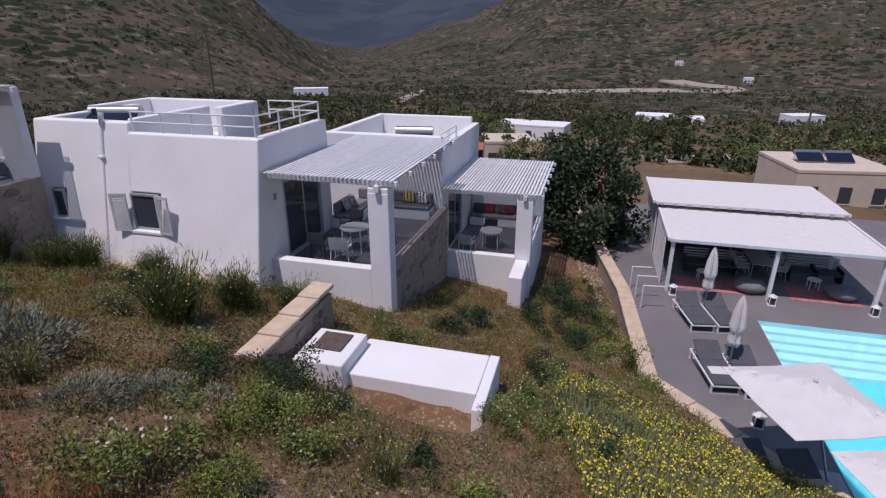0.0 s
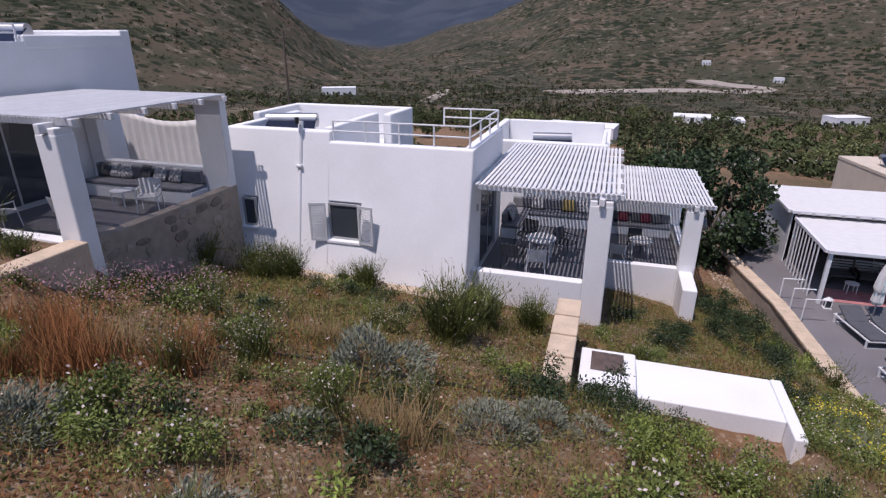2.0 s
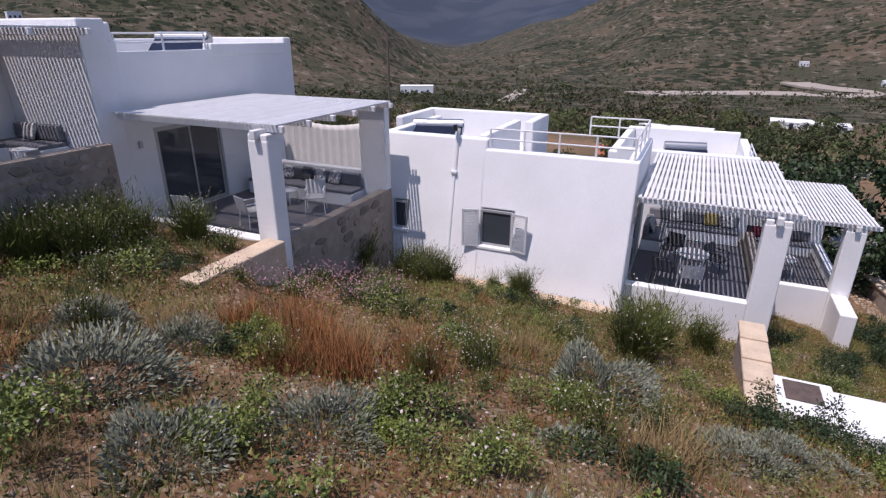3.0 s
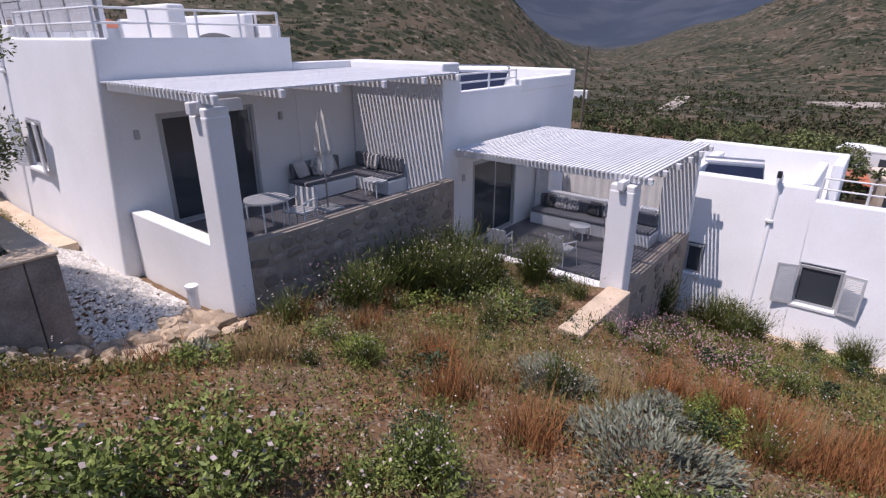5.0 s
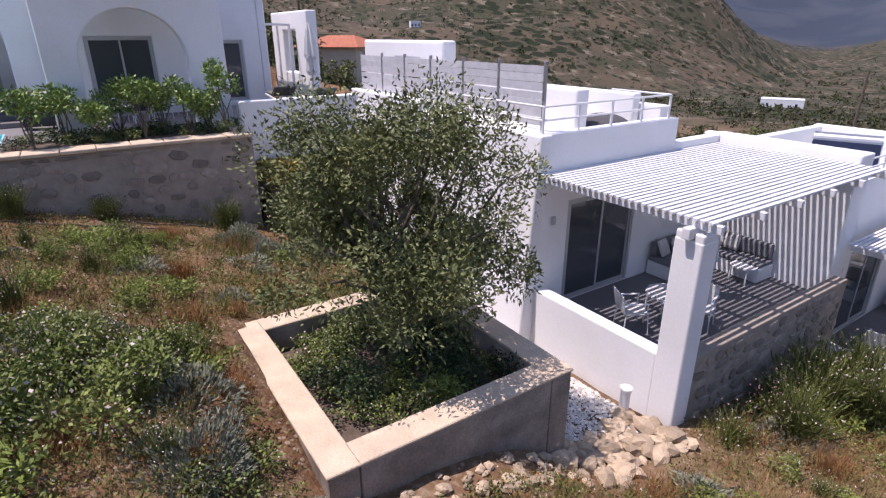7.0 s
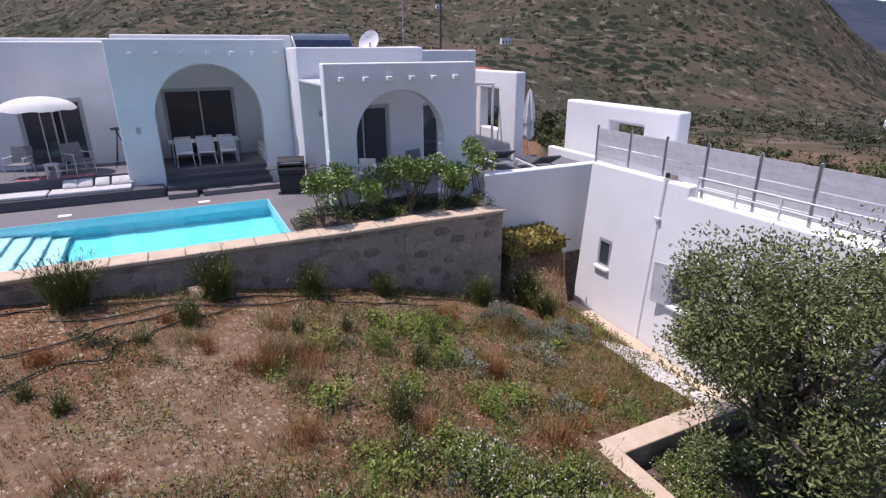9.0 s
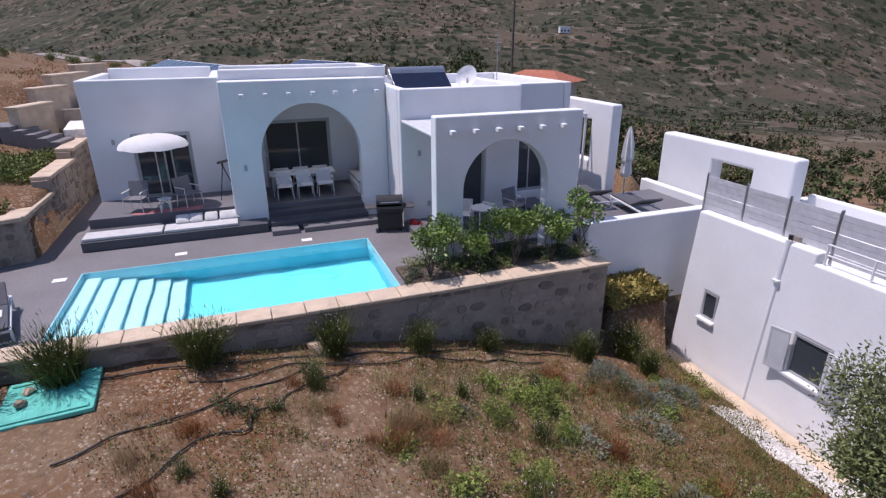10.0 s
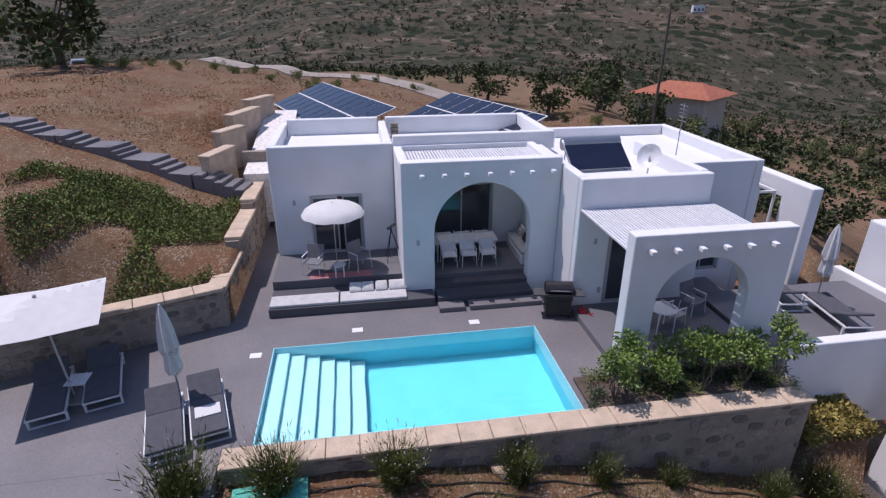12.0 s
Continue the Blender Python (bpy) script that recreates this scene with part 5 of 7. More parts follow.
for k in range(2):
    x, y = scatter(26000, -1, 6, 4, 14)
    ok = flower_zone(x, y)
    x, y = x[ok], y[ok]
    b = np.stack([x, y, gzv(x, y)], -1)
    t = blades(b, rng.uniform(0.1, 0.28, len(x)), rng.uniform(0.1, 0.8, len(x)), 0.016)
    nm = ("flower_leaves", "flower_stems")[k]
    tagged(new(nm, face_mesh(nm, t, (LEAF_GREY, LEAF_LIME)[k])), ("grey-green leaves under yellow flowers", "fresh green stems under yellow flowers")[k], "flowers", kind="stuff")


# ---- stones ----
def rock_mesh(seed, n=1):
    b = ball((0, 0, 0), (1, 0.78, 0.55), n)
    for v in b.verts:
        v.co *= 1 + 0.42 * noise.noise(v.co * 1.5 + Vector((seed * 7.1, 0, 0))) + 0.14 * noise.noise(v.co * 4.2 + Vector((0, seed * 3.3, 0)))
    return mesh_of("boulder", b, ROCK)


ROCKS = [rock_mesh(k, 1 + k % 2) for k in range(9)]


def boulder(x, y, s, z=None, label="pale rounded boulder in a rubble heap"):
    o = new("boulder", random.choice(ROCKS))
    o.matrix_basis = pose(x, y, (gz(x, y) if z is None else z) + s * 0.38, random.uniform(-25, 25), random.uniform(-25, 25), random.uniform(0, 360)) @ Matrix.Scale(s, 4)
    return tagged(o, label, "rock", "boulders")


def pebbles(name, label, material, pts, size):
    """Loose low stones, as squashed six-cornered lumps."""
    n = len(pts)
    dirs = np.array([[1, 0, 0], [-1, 0, 0], [0, 1, 0], [0, -1, 0], [0, 0, 0.7], [0, 0, -0.7]], float)
    s = rng.uniform(*size, n)[:, None, None] * rng.uniform(0.6, 1.2, (n, 6, 1))
    a = rng.uniform(0, 2 * np.pi, n)
    rot = np.stack([np.stack([np.cos(a), -np.sin(a), a * 0], -1), np.stack([np.sin(a), np.cos(a), a * 0], -1), np.stack([a * 0, a * 0, a * 0 + 1], -1)], 1)
    v = np.einsum("nij,kj->nki", rot, dirs) * s + pts[:, None]
    f = np.array([[0, 2, 4], [2, 1, 4], [1, 3, 4], [3, 0, 4], [2, 0, 5], [1, 2, 5], [3, 1, 5], [0, 3, 5]])
    me = bpy.data.meshes.new(name)
    me.from_pydata(v.reshape(-1, 3).tolist(), [], (np.arange(n)[:, None, None] * 6 + f).reshape(-1, 3).tolist())
    me.materials.append(material)
    return tagged(new(name, me), label, "stones", kind="stuff")


STONELET = mat("loose_field_stone", (0.37, 0.29, 0.21), 0.95, vary=0.15, scale=3, fine=40, bump=0.3, island=0.4)
x, y = scatter(30000, -31, 4, -16, 22)
k = patch(x, y, 0.4, 55.0) > -0.05
x, y = x[k], y[k]
pebbles("field_stones", "loose pale stones on dry soil", STONELET, np.stack([x, y, gzv(x, y)], -1), (0.012, 0.05))
x, y = rng.uniform(0.0, 6.0, 9000), rng.uniform(11.5, 31.0, 9000)
k = (x < kerb_x(y) - 0.45) & (x > kerb_x(y) - 1.35 + 0.5 * patch(x, y, 0.6, 58.0))
x, y = x[k], y[k]
pebbles("kerb_stones", "brown rubble along a kerb", STONELET, np.stack([x, y, gzv(x, y)], -1), (0.03, 0.09))
# white gravel strip between the planter and the upper house
x, y = rng.uniform(-27.5, -19.2, 10000), rng.uniform(-0.2, 1.75, 10000)
k = (y > -0.22) & ((x < -19.6) | (y > 0.6))
x, y = x[k], y[k]
pebbles("white_gravel", "white gravel strip beside a wall", PEBBLE, np.stack([x, y, gzv(x, y) + 0.02], -1), (0.025, 0.055))
for k in range(95):
    x, y = random.uniform(-19.6, -18.45), random.uniform(-0.5, 1.75)
    boulder(x, y, random.choice((0.09, 0.12, 0.16, 0.2)))
for x, y, r in ((-19.2, 1.5, 0.26), (-18.95, 1.1, 0.24), (-19.4, 1.0, 0.2), (-18.8, 1.6, 0.27), (-19.2, 0.55, 0.22), (-18.85, 0.6, 0.2), (-19.6, 1.45, 0.2), (-18.6, 1.25, 0.2), (-19.1, 0.15, 0.17)):
    boulder(x, y, r)
for k in range(110):
    t = random.random()
    boulder(-19.0 + random.uniform(-0.3, 0.4), -4.3 + 4.6 * t, random.choice((0.05, 0.06, 0.08, 0.11)), label="small pale stone along a planter wall")
boulder(-30.1, -9.5, 0.24, label="lone pale round boulder")


# ---- trees ----
def limb(bm, p, q, r0, r1, wob=0.12, n=4):
    p, q = Vector(p), Vector(q)
    last = p
    for k in range(1, n + 1):
        c = p.lerp(q, k / n) + Vector((random.uniform(-1, 1), random.uniform(-1, 1), random.uniform(-0.5, 0.5))) * wob * (q - p).length * (k < n) * 0.5
        cyl(last, c, r0 + (r1 - r0) * (k - 1) / n, r0 + (r1 - r0) * k / n, 7, bm)
        last = c


def tree(name, label, x, y, z, h, spread, leaf, n_leaf, size, clumps=26, trunk=0.14, fork=0.35, group="", low=0.25, narrow=0.22):
    t = thing(name, label, "tree", pose(x, y, z), group)
    b = bmesh.new()
    limb(b, (0, 0, -0.2), (0.1, 0.05, h * fork), trunk, trunk * 0.75, 0.15, 4)
    ends = []
    for k in range(clumps):
        a, e = 2.4 * k + random.uniform(-0.4, 0.4), random.uniform(low, 1.0)
        rr = spread * math.sqrt(max(0.05, 1 - ((e - 0.5) / 0.62) ** 2)) * random.uniform(0.4, 1.12)
        ends.append(Vector((rr * math.cos(a), rr * math.sin(a), h * (fork * 0.6 + (1 - fork * 0.6) * e))))
    for e in ends[: max(9, clumps // 2)]:
        limb(b, (0.1, 0.05, h * fork * random.uniform(0.7, 1.0)), e, trunk * 0.5, 0.015, 0.2, 4)
    part("trunk", b, BARK, t, "grey twisted trunk and limbs", smooth=True)
    E_ = np.array(ends)
    i = rng.integers(0, len(E_), n_leaf)
    rad = rng.uniform(0.45, 1.3, len(E_)) * spread * 0.31
    d = unit(rng.normal(size=(n_leaf, 3)) * [1, 1, 0.8])
    c = E_[i] + d * (rad[i] * rng.uniform(0.15, 1.0, n_leaf) ** 0.6)[:, None]
    lv = leaves(c, unit(d * 0.7 + rng.normal(size=(n_leaf, 3)) * 0.6 + [0, 0, 0.15]), rng.uniform(0.7, 1.3, n_leaf) * size, size * narrow)
    o = new("crown", face_mesh("crown", lv, leaf))
    o.parent = t
    return t


tree("olive_tree", "young olive tree in a square planter", -21.7, -1.8, 4.3, 4.05, 1.8, LEAF_OLIVE, 50000, 0.08, 110, 0.13, 0.3, low=0.2, narrow=0.2)
for k in range(22):
    shrub(("leafy", "dark", "lime")[k % 3 if k % 2 else 0], random.uniform(-22.7, -20.1), random.uniform(-3.5, -0.9), random.uniform(0.6, 1.0), 0.7, 4.37, True)
shrub("dark", -21.2, -2.9, 1.3, 0.8, 4.35), shrub("leafy", -22.3, -3.0, 1.0, 0.8, 4.35), shrub("leafy", -22.6, -2.2, 1.0, 0.8, 4.35), shrub("dark", -20.7, -1.4, 1.2, 0.8, 4.35), shrub("dark", -21.9, -1.1, 1.0, 0.8, 4.35)
tree("carob_tree", "dense dark green tree beside the pool deck", 0.4, 28.6, -4.6, 5.6, 2.6, LEAF_DARK, 9000, 0.2, 40, 0.2, 0.25, low=0.0, narrow=0.4)
tree("carob_tree", "dense dark green tree behind the houses", -1.4, 32.0, -4.8, 5.0, 2.6, LEAF_DARK, 6000, 0.22, 30, 0.2, 0.25, low=0.0, narrow=0.4)

OLIVES = [tree("olive_tree", "grey-green olive tree on the slope", -200 - 10 * k, -400, -60, 4.2, 2.3, FARLEAF if k % 2 else LEAF_OLIVE, 1300, 0.32, 18, 0.2, 0.3, "hillside olive trees", 0.05, 0.35) for k in range(4)]


def plant_olive(x, y, s):
    o = copy_thing(random.choice(OLIVES), pose(x, y, gz(x, y), 0, 0, random.uniform(0, 360)))
    o.scale = (s, s, s * random.uniform(0.8, 1.0))
    return o


SPOTS = [(-66.4, -32.8, 1.75), (-52.5, 13.5, 0.85), (-50, 24, 1.0), (-60, 28, 1.2), (-58, 38, 1.2), (-72, 6, 1.0), (-78, 14, 1.0), (-80, 2, 1.1), (-66, 13.0, 0.9), (-67, 17.0, 0.55), (-65.5, 19.0, 0.5), (-68.5, 14.8, 0.6), (-69, 27, 1.2), (-63, 27, 1.0), (-73, 11.5, 1.1), (-62, 22.5, 0.7), (-58, 22, 0.8), (-65.5, 16.2, 0.75), (-68, 21.5, 0.85), (-64.5, 20.5, 0.7)]
for x, y, s in SPOTS:
    plant_olive(x, y, s)
made = 0
while made < 100:
    th, r = radians(random.uniform(-48, 66)), random.uniform(48, 170)
    x, y = -10 - r * math.sin(th), r * math.cos(th)
    if noise.noise((x / 30, y / 30, 2.0)) > -0.25 and not (x < -18 and y < 44) and not (0 < x < 30 and y < 72):
        plant_olive(x, y, random.uniform(0.6, 1.25))
        made += 1
for o in OLIVES:
    for c in list(o.children):
        bpy.data.objects.remove(c)
    bpy.data.objects.remove(o)


def far_clumps(name, label, material, n, r0, r1, size, per, seed, thresh):
    """Far scrub and trees: many small uneven leaf clumps in one object."""
    th = np.radians(rng.uniform(-52, 126, n))
    r = r0 * (r1 / r0) ** rng.uniform(0, 1, n)
    x, y = -10 - r * np.sin(th), r * np.cos(th)
    k = np.array([noise.noise((a / 70, b / 70, seed)) + 0.6 * noise.noise((a / 18, b / 18, seed)) for a, b in zip(x, y)]) > thresh
    k &= ~((x > -66) & (x < 20) & (y < 30)) & ~((x > -95) & (x < -18) & (y < 50)) & ~((x > 3) & (x < 24) & (y < 60)) & ~((np.degrees(th) > 62) & (r < 90))
    k &= ~((np.degrees(th) > 50) & (np.degrees(th) < 92) & (r < 260) & (rng.uniform(0, 1, n) < 0.4))
    x, y, r = x[k], y[k], r[k]
    s = rng.uniform(*size, len(x)) * np.interp(r, [50, 300, 1400], [0.8, 1.0, 1.9])
    c = np.repeat(np.stack([x, y, gzv(x, y) + s * 0.45], -1), per, 0)
    S = np.repeat(s, per)
    d = unit(rng.normal(size=c.shape))
    d[:, 2] *= 0.75
    c = c + d * (S * rng.uniform(0.2, 0.8, len(S)))[:, None]
    way = unit(rng.normal(size=c.shape))
    lv = leaves(c - way * (S * 0.25)[:, None], way, S * 0.46, S * 0.2)
    return tagged(new(name, face_mesh(name, lv, material)), label, "woodland", kind="stuff")


far_clumps("far_trees", "far olive groves across the valley", FARLEAF, 9500, 60, 800, (1.0, 2.3), 20, 3.0, -0.02)
far_clumps("hillside_trees", "dark trees scattered on the hillsides", FARSCRUB, 11000, 130, 900, (1.2, 2.6), 11, 11.0, 0.0)
far_clumps("far_scrub", "far dark scrub on dry hillsides", FARSCRUB, 22000, 110, 1500, (0.65, 1.9), 6, 8.0, -0.3)


# ---- furniture ----
def far_spot(k):
    return pose(-300 - 5 * k, -500, -80)


def wipe(ob):
    for c in list(ob.children_recursive):
        bpy.data.objects.remove(c)
    bpy.data.objects.remove(ob)


def lounger_thing():
    t = thing("sun_lounger", "white framed sun lounger with a charcoal mattress", "lounger", far_spot(0), "sun loungers")
    f = bmesh.new()
    for x in (-0.34, 0.34):
        box(x - 0.022, x + 0.022, -1.0, 1.0, 0.24, 0.29, 0.006, 1, f)
    for y in (-0.98, 0.98):
        box(-0.318, 0.318, y - 0.022, y + 0.022, 0.242, 0.288, 0.006, 1, f)
    part("frame", f, RAIL, t)
    for y in (-0.9, 0.9):
        leg = bmesh.new()
        for x in (-0.34, 0.34):
            box(x - 0.022, x + 0.022, y - 0.03, y + 0.03, 0.02, 0.238, bm=leg)
        box(-0.362, 0.362, y - 0.03, y + 0.03, 0, 0.02, bm=leg)
        part("leg", leg, RAIL, t)
    part("mattress", box(-0.33, 0.33, -1.0, 0.28, 0.292, 0.36, 0.025, 2), GREYDARK, t, "charcoal mattress")
    part("backrest", box(-0.33, 0.33, 0.0, 0.72, 0.0, 0.07, 0.025, 2), GREYDARK, t, "raised charcoal back pad", m=pose(0, 0.29, 0.3, 24, 0, 0))
    return t


GREYDARK = mat("charcoal_lounger_cloth", (0.085, 0.088, 0.10), 0.9, vary=0.1, scale=5, fine=90, bump=0.2)
lounger = lounger_thing()
for x, y, z, a in ((-31.75, -17.0, DZ, 106), (-32.15, -16.15, DZ, 106), (-33.35, -20.1, DZ, 108), (-33.8, -19.05, DZ, 108), (-33.4, 1.75, 7.0, -98), (-34.9, 0.9, 7.0, -98),
                   (4.42, 21.0, LZ, 12), (5.3, 21.15, LZ, 12), (4.5, 17.35, LZ, 10), (5.4, 17.3, LZ, 10), (4.7, 12.7, LZ, 16), (5.7, 12.6, LZ, 16)):
    copy_thing(lounger, pose(x, y, z, 0, 0, a) @ Matrix.Diagonal((1.14, 1.02, 1.08, 1)))
wipe(lounger)


for x, y, z, a in ((-31.9, -16.08, DZ + 0.392, 106), (4.55, 17.0, LZ + 0.392, 10)):
    solo("towel", box(-0.28, 0.28, -0.2, 0.2, 0, 0.03, 0.012, 2), WHITEFAB, "folded white towel on a sun lounger", "towel", "pool towels", m=pose(x, y, z, 0, 0, a))


def parasol_closed(x, y, z, h=2.7, label="closed off-white parasol tied round its pole"):
    t = thing("parasol", label, "parasol", pose(x, y, z), "parasols")
    part("pole", cyl((0, 0, 0), (0, 0, h), 0.024, n=10), METAL, t)
    part("base", box(-0.28, 0.28, -0.28, 0.28, 0.0, 0.06, 0.015), FRAME, t)
    b = bmesh.new()
    n = 14
    rings = []
    for k, (zz, r) in enumerate(((h * 0.36, 0.10), (h * 0.42, 0.17), (h * 0.55, 0.14), (h * 0.62, 0.19), (h * 0.8, 0.15), (h * 0.93, 0.09), (h + 0.02, 0.02))):
        rings.append([b.verts.new((r * (1 + 0.22 * (-1) ** i) * math.cos(2 * math.pi * i / n), r * (1 + 0.22 * (-1) ** i) * math.sin(2 * math.pi * i / n), zz + (0.05 if i % 2 else 0) * (k == 0))) for i in range(n)])
    for a, c in zip(rings, rings[1:]):
        for i in range(n):
            b.faces.new((a[i], a[(i + 1) % n], c[(i + 1) % n], c[i]))
    b.faces.new(rings[0]), b.faces.new(rings[-1])
    part("canopy", b, WHITEFAB, t, "folded off-white canvas")
    part("strap", cyl((0, 0, h * 0.575), (0, 0, h * 0.6), 0.185, n=14), LIGHTFAB, t)
    return t


parasol_closed(-32.55, -16.85, DZ, 2.9)
parasol_closed(-34.3, 1.9, 7.0, 2.7)
parasol_closed(4.87, 21.6, LZ, 2.6)
parasol_closed(4.95, 17.6, LZ, 2.6)
parasol_closed(-20.9, 5.6, 3.72, 2.3)


def parasol_open(x, y, z, cx, cy, half, h, turn, label):
    """Square canopy, sloping from a peak, on a mast."""
    t = thing("parasol", label, "parasol", pose(x, y, z), "parasols")
    part("pole", cyl((0, 0, 0), (cx, cy, h + 0.25), 0.03, n=10), METAL, t)
    part("base", box(-0.35, 0.35, -0.35, 0.35, 0, 0.07, 0.015), FRAME, t)
    b = bmesh.new()
    m = Matrix.Translation((cx, cy, h)) @ Matrix.Rotation(radians(turn), 4, "Z")
    N = 8
    grid = []
    for i in range(N + 1):
        row = []
        for j in range(N + 1):
            u, v = 2 * i / N - 1, 2 * j / N - 1
            r = max(abs(u), abs(v))
            sag = 0.05 * abs(abs(u) - abs(v))
            row.append(b.verts.new(m @ Vector((u * half, v * half, 0.38 * (1 - r) - sag * r))))
        grid.append(row)
    for i in range(N):
        for j in range(N):
            b.faces.new((grid[i][j], grid[i + 1][j], grid[i + 1][j + 1], grid[i][j + 1]))
    r = bmesh.ops.extrude_face_region(b, geom=b.faces[:])
    bmesh.ops.translate(b, verts=[v for v in r["geom"] if isinstance(v, bmesh.types.BMVert)], vec=(0, 0, 0.012))
    part("canopy", b, WHITEFAB, t, "stretched white canvas")
    for i in (-1, 1):
        for j in (-1, 1):
            part("rib", cyl((cx, cy, h + 0.33), m @ Vector((i * half * 0.98, j * half * 0.98, -0.03)), 0.012, n=6), METAL, t)
    part("finial", ball((cx, cy, h + 0.42), 0.05, 1), LIGHTFAB, t)
    return t


parasol_open(-33.45, -19.65, DZ, -0.55, -0.5, 1.35, 2.22, 17, "open square white parasol over sun loungers")
parasol_open(6.27, 13.35, LZ, -0.9, -0.2, 1.27, 2.35, 20, "open square white parasol beside the pool")
parasol_open(7.66, 10.8, LZ, -0.9, -0.2, 1.27, 2.35, 20, "open square white parasol beside the pool")


def round_parasol(x, y, z, r=1.05, h=2.15):
    t = thing("parasol", "open round cream parasol over two chairs", "parasol", pose(x, y, z), "parasols")
    part("pole", cyl((0, 0, 0), (0, 0, h + 0.3), 0.02, n=10), METAL, t)
    part("base", cyl((0, 0, 0), (0, 0, 0.07), 0.22, n=20), FRAME, t)
    b = bmesh.new()
    n, rows = 24, []
    for k in range(6):
        e = k / 5
        rows.append([b.verts.new((r * math.sin(e * 1.45) / math.sin(1.45) * math.cos(2 * math.pi * i / n), r * math.sin(e * 1.45) / math.sin(1.45) * math.sin(2 * math.pi * i / n), h - 0.15 + 0.42 * math.cos(e * 1.45) - (0.03 if k == 5 and i % 3 else 0))) for i in range(n)] if k else [b.verts.new((0, 0, h + 0.27))])
    for i in range(n):
        b.faces.new((rows[0][0], rows[1][i], rows[1][(i + 1) % n]))
        for a, c in zip(rows[1:], rows[2:]):
            b.faces.new((a[i], c[i], c[(i + 1) % n], a[(i + 1) % n]))
    part("canopy", b, WHITEFAB, t, "cream canvas dome", smooth=True)
    for i in range(8):
        a = math.pi * i / 4
        part("rib", cyl((0, 0, h + 0.2), (0.97 * r * math.cos(a), 0.97 * r * math.sin(a), h - 0.11), 0.008, n=5), METAL, t)
    return t


round_parasol(-38.75, -13.2, 7.3)


def chair_thing(name, label, frame_m, seat_m, k, arms=True, w=0.27, tall=0.84):
    t = thing(name, label, "chair", far_spot(k), name.replace("_", " ") + "s")
    part("seat", box(-w, w, -0.25, 0.25, 0.42, 0.455, 0.015, 2), seat_m, t)
    part("backrest", box(-w, w, -0.015, 0.015, 0.0, tall - 0.44, 0.014, 2), seat_m, t, m=pose(0, 0.25, 0.45, -12, 0, 0))
    for x in (-w + 0.03, w - 0.03):
        for y in (-0.22, 0.22):
            part("leg", cyl((x, y, 0.42), (x * 1.12, y * 1.15, 0), 0.014, 0.011, 7), frame_m, t)
        if arms:
            part("armrest", box(x - 0.022, x + 0.022, -0.22, 0.28, 0.64, 0.665, 0.008, 1), frame_m, t)
            part("arm_post", cyl((x, -0.2, 0.44), (x, -0.2, 0.64), 0.012, n=6), frame_m, t)
    return t


def table_thing(name, label, w, d, h, top_m, leg_m, x, y, z, turn=0, rnd=False):
    t = thing(name, label, "table", pose(x, y, z, 0, 0, turn))
    if rnd:
        part("tabletop", cyl((0, 0, h - 0.035), (0, 0, h), w / 2, n=28), top_m, t)
    else:
        n = max(2, int(d / 0.14))
        for k in range(n):
            part("board", box(-w / 2, w / 2, -d / 2 + k * d / n + 0.004, -d / 2 + (k + 1) * d / n - 0.004, h - 0.03, h), top_m, t)
    for a in (-1, 1):
        for b in (-1, 1):
            q = 0.32 if rnd else 0.45
            part("leg", cyl((a * w * q, b * d * q, h - 0.03), (a * w * q * 1.05, b * d * q * 1.02, 0), 0.02, 0.016, 8), leg_m, t)
    return t


white_chair = chair_thing("garden_chair", "white slatted garden chair", RAIL, WOOD_WHITE, 1)
dark_chair = chair_thing("terrace_chair", "dark woven terrace armchair", BLACK, CHARCOAL, 2)
lounge_chair = chair_thing("lounge_chair", "white framed lounge chair with grey cushions", RAIL, GREYFAB, 3, True, 0.32, 0.95)
grey_chair = chair_thing("terrace_chair", "pale grey moulded terrace chair", RAIL, LIGHTFAB, 4)
for x, y, a in ((-38.35, -9.3, 0), (-38.35, -8.6, 0), (-38.35, -7.9, 0), (-39.75, -9.3, 180), (-39.75, -8.6, 180), (-39.75, -7.9, 180)):
    copy_thing(white_chair, pose(x, y, 7.3, 0, 0, a - 90 + 180))
table_thing("dining_table", "long white slatted dining table under an arch", 0.85, 2.3, 0.75, WOOD_WHITE, RAIL, -39.05, -8.6, 7.3)
for x, y, a in ((-38.5, -14.0, 70), (-38.6, -12.4, 130)):
    copy_thing(lounge_chair, pose(x, y, 7.3, 0, 0, a))
table_thing("side_table", "small round timber side table", 0.42, 0.42, 0.45, LIGHTFAB, RAIL, -38.1, -13.1, 7.3, 0, True)
solo("rug", box(-38.4, -37.99, -14.1, -12.0, 7.302, 7.312), RUG, "striped faded red rug on the porch", "rug")
for x, y, z, a in ((-34.3, -4.2, 6.9, 60), (-34.0, -3.2, 6.9, 200), (-34.6, -2.2, 6.9, 110)):
    copy_thing(grey_chair if z == 6.9 and a != 110 else lounge_chair, pose(x, y, z, 0, 0, a))
table_thing("round_table", "round white table in the portico", 0.8, 0.8, 0.74, WOOD_WHITE, RAIL, -33.8, -3.7, 6.9, 0, True)
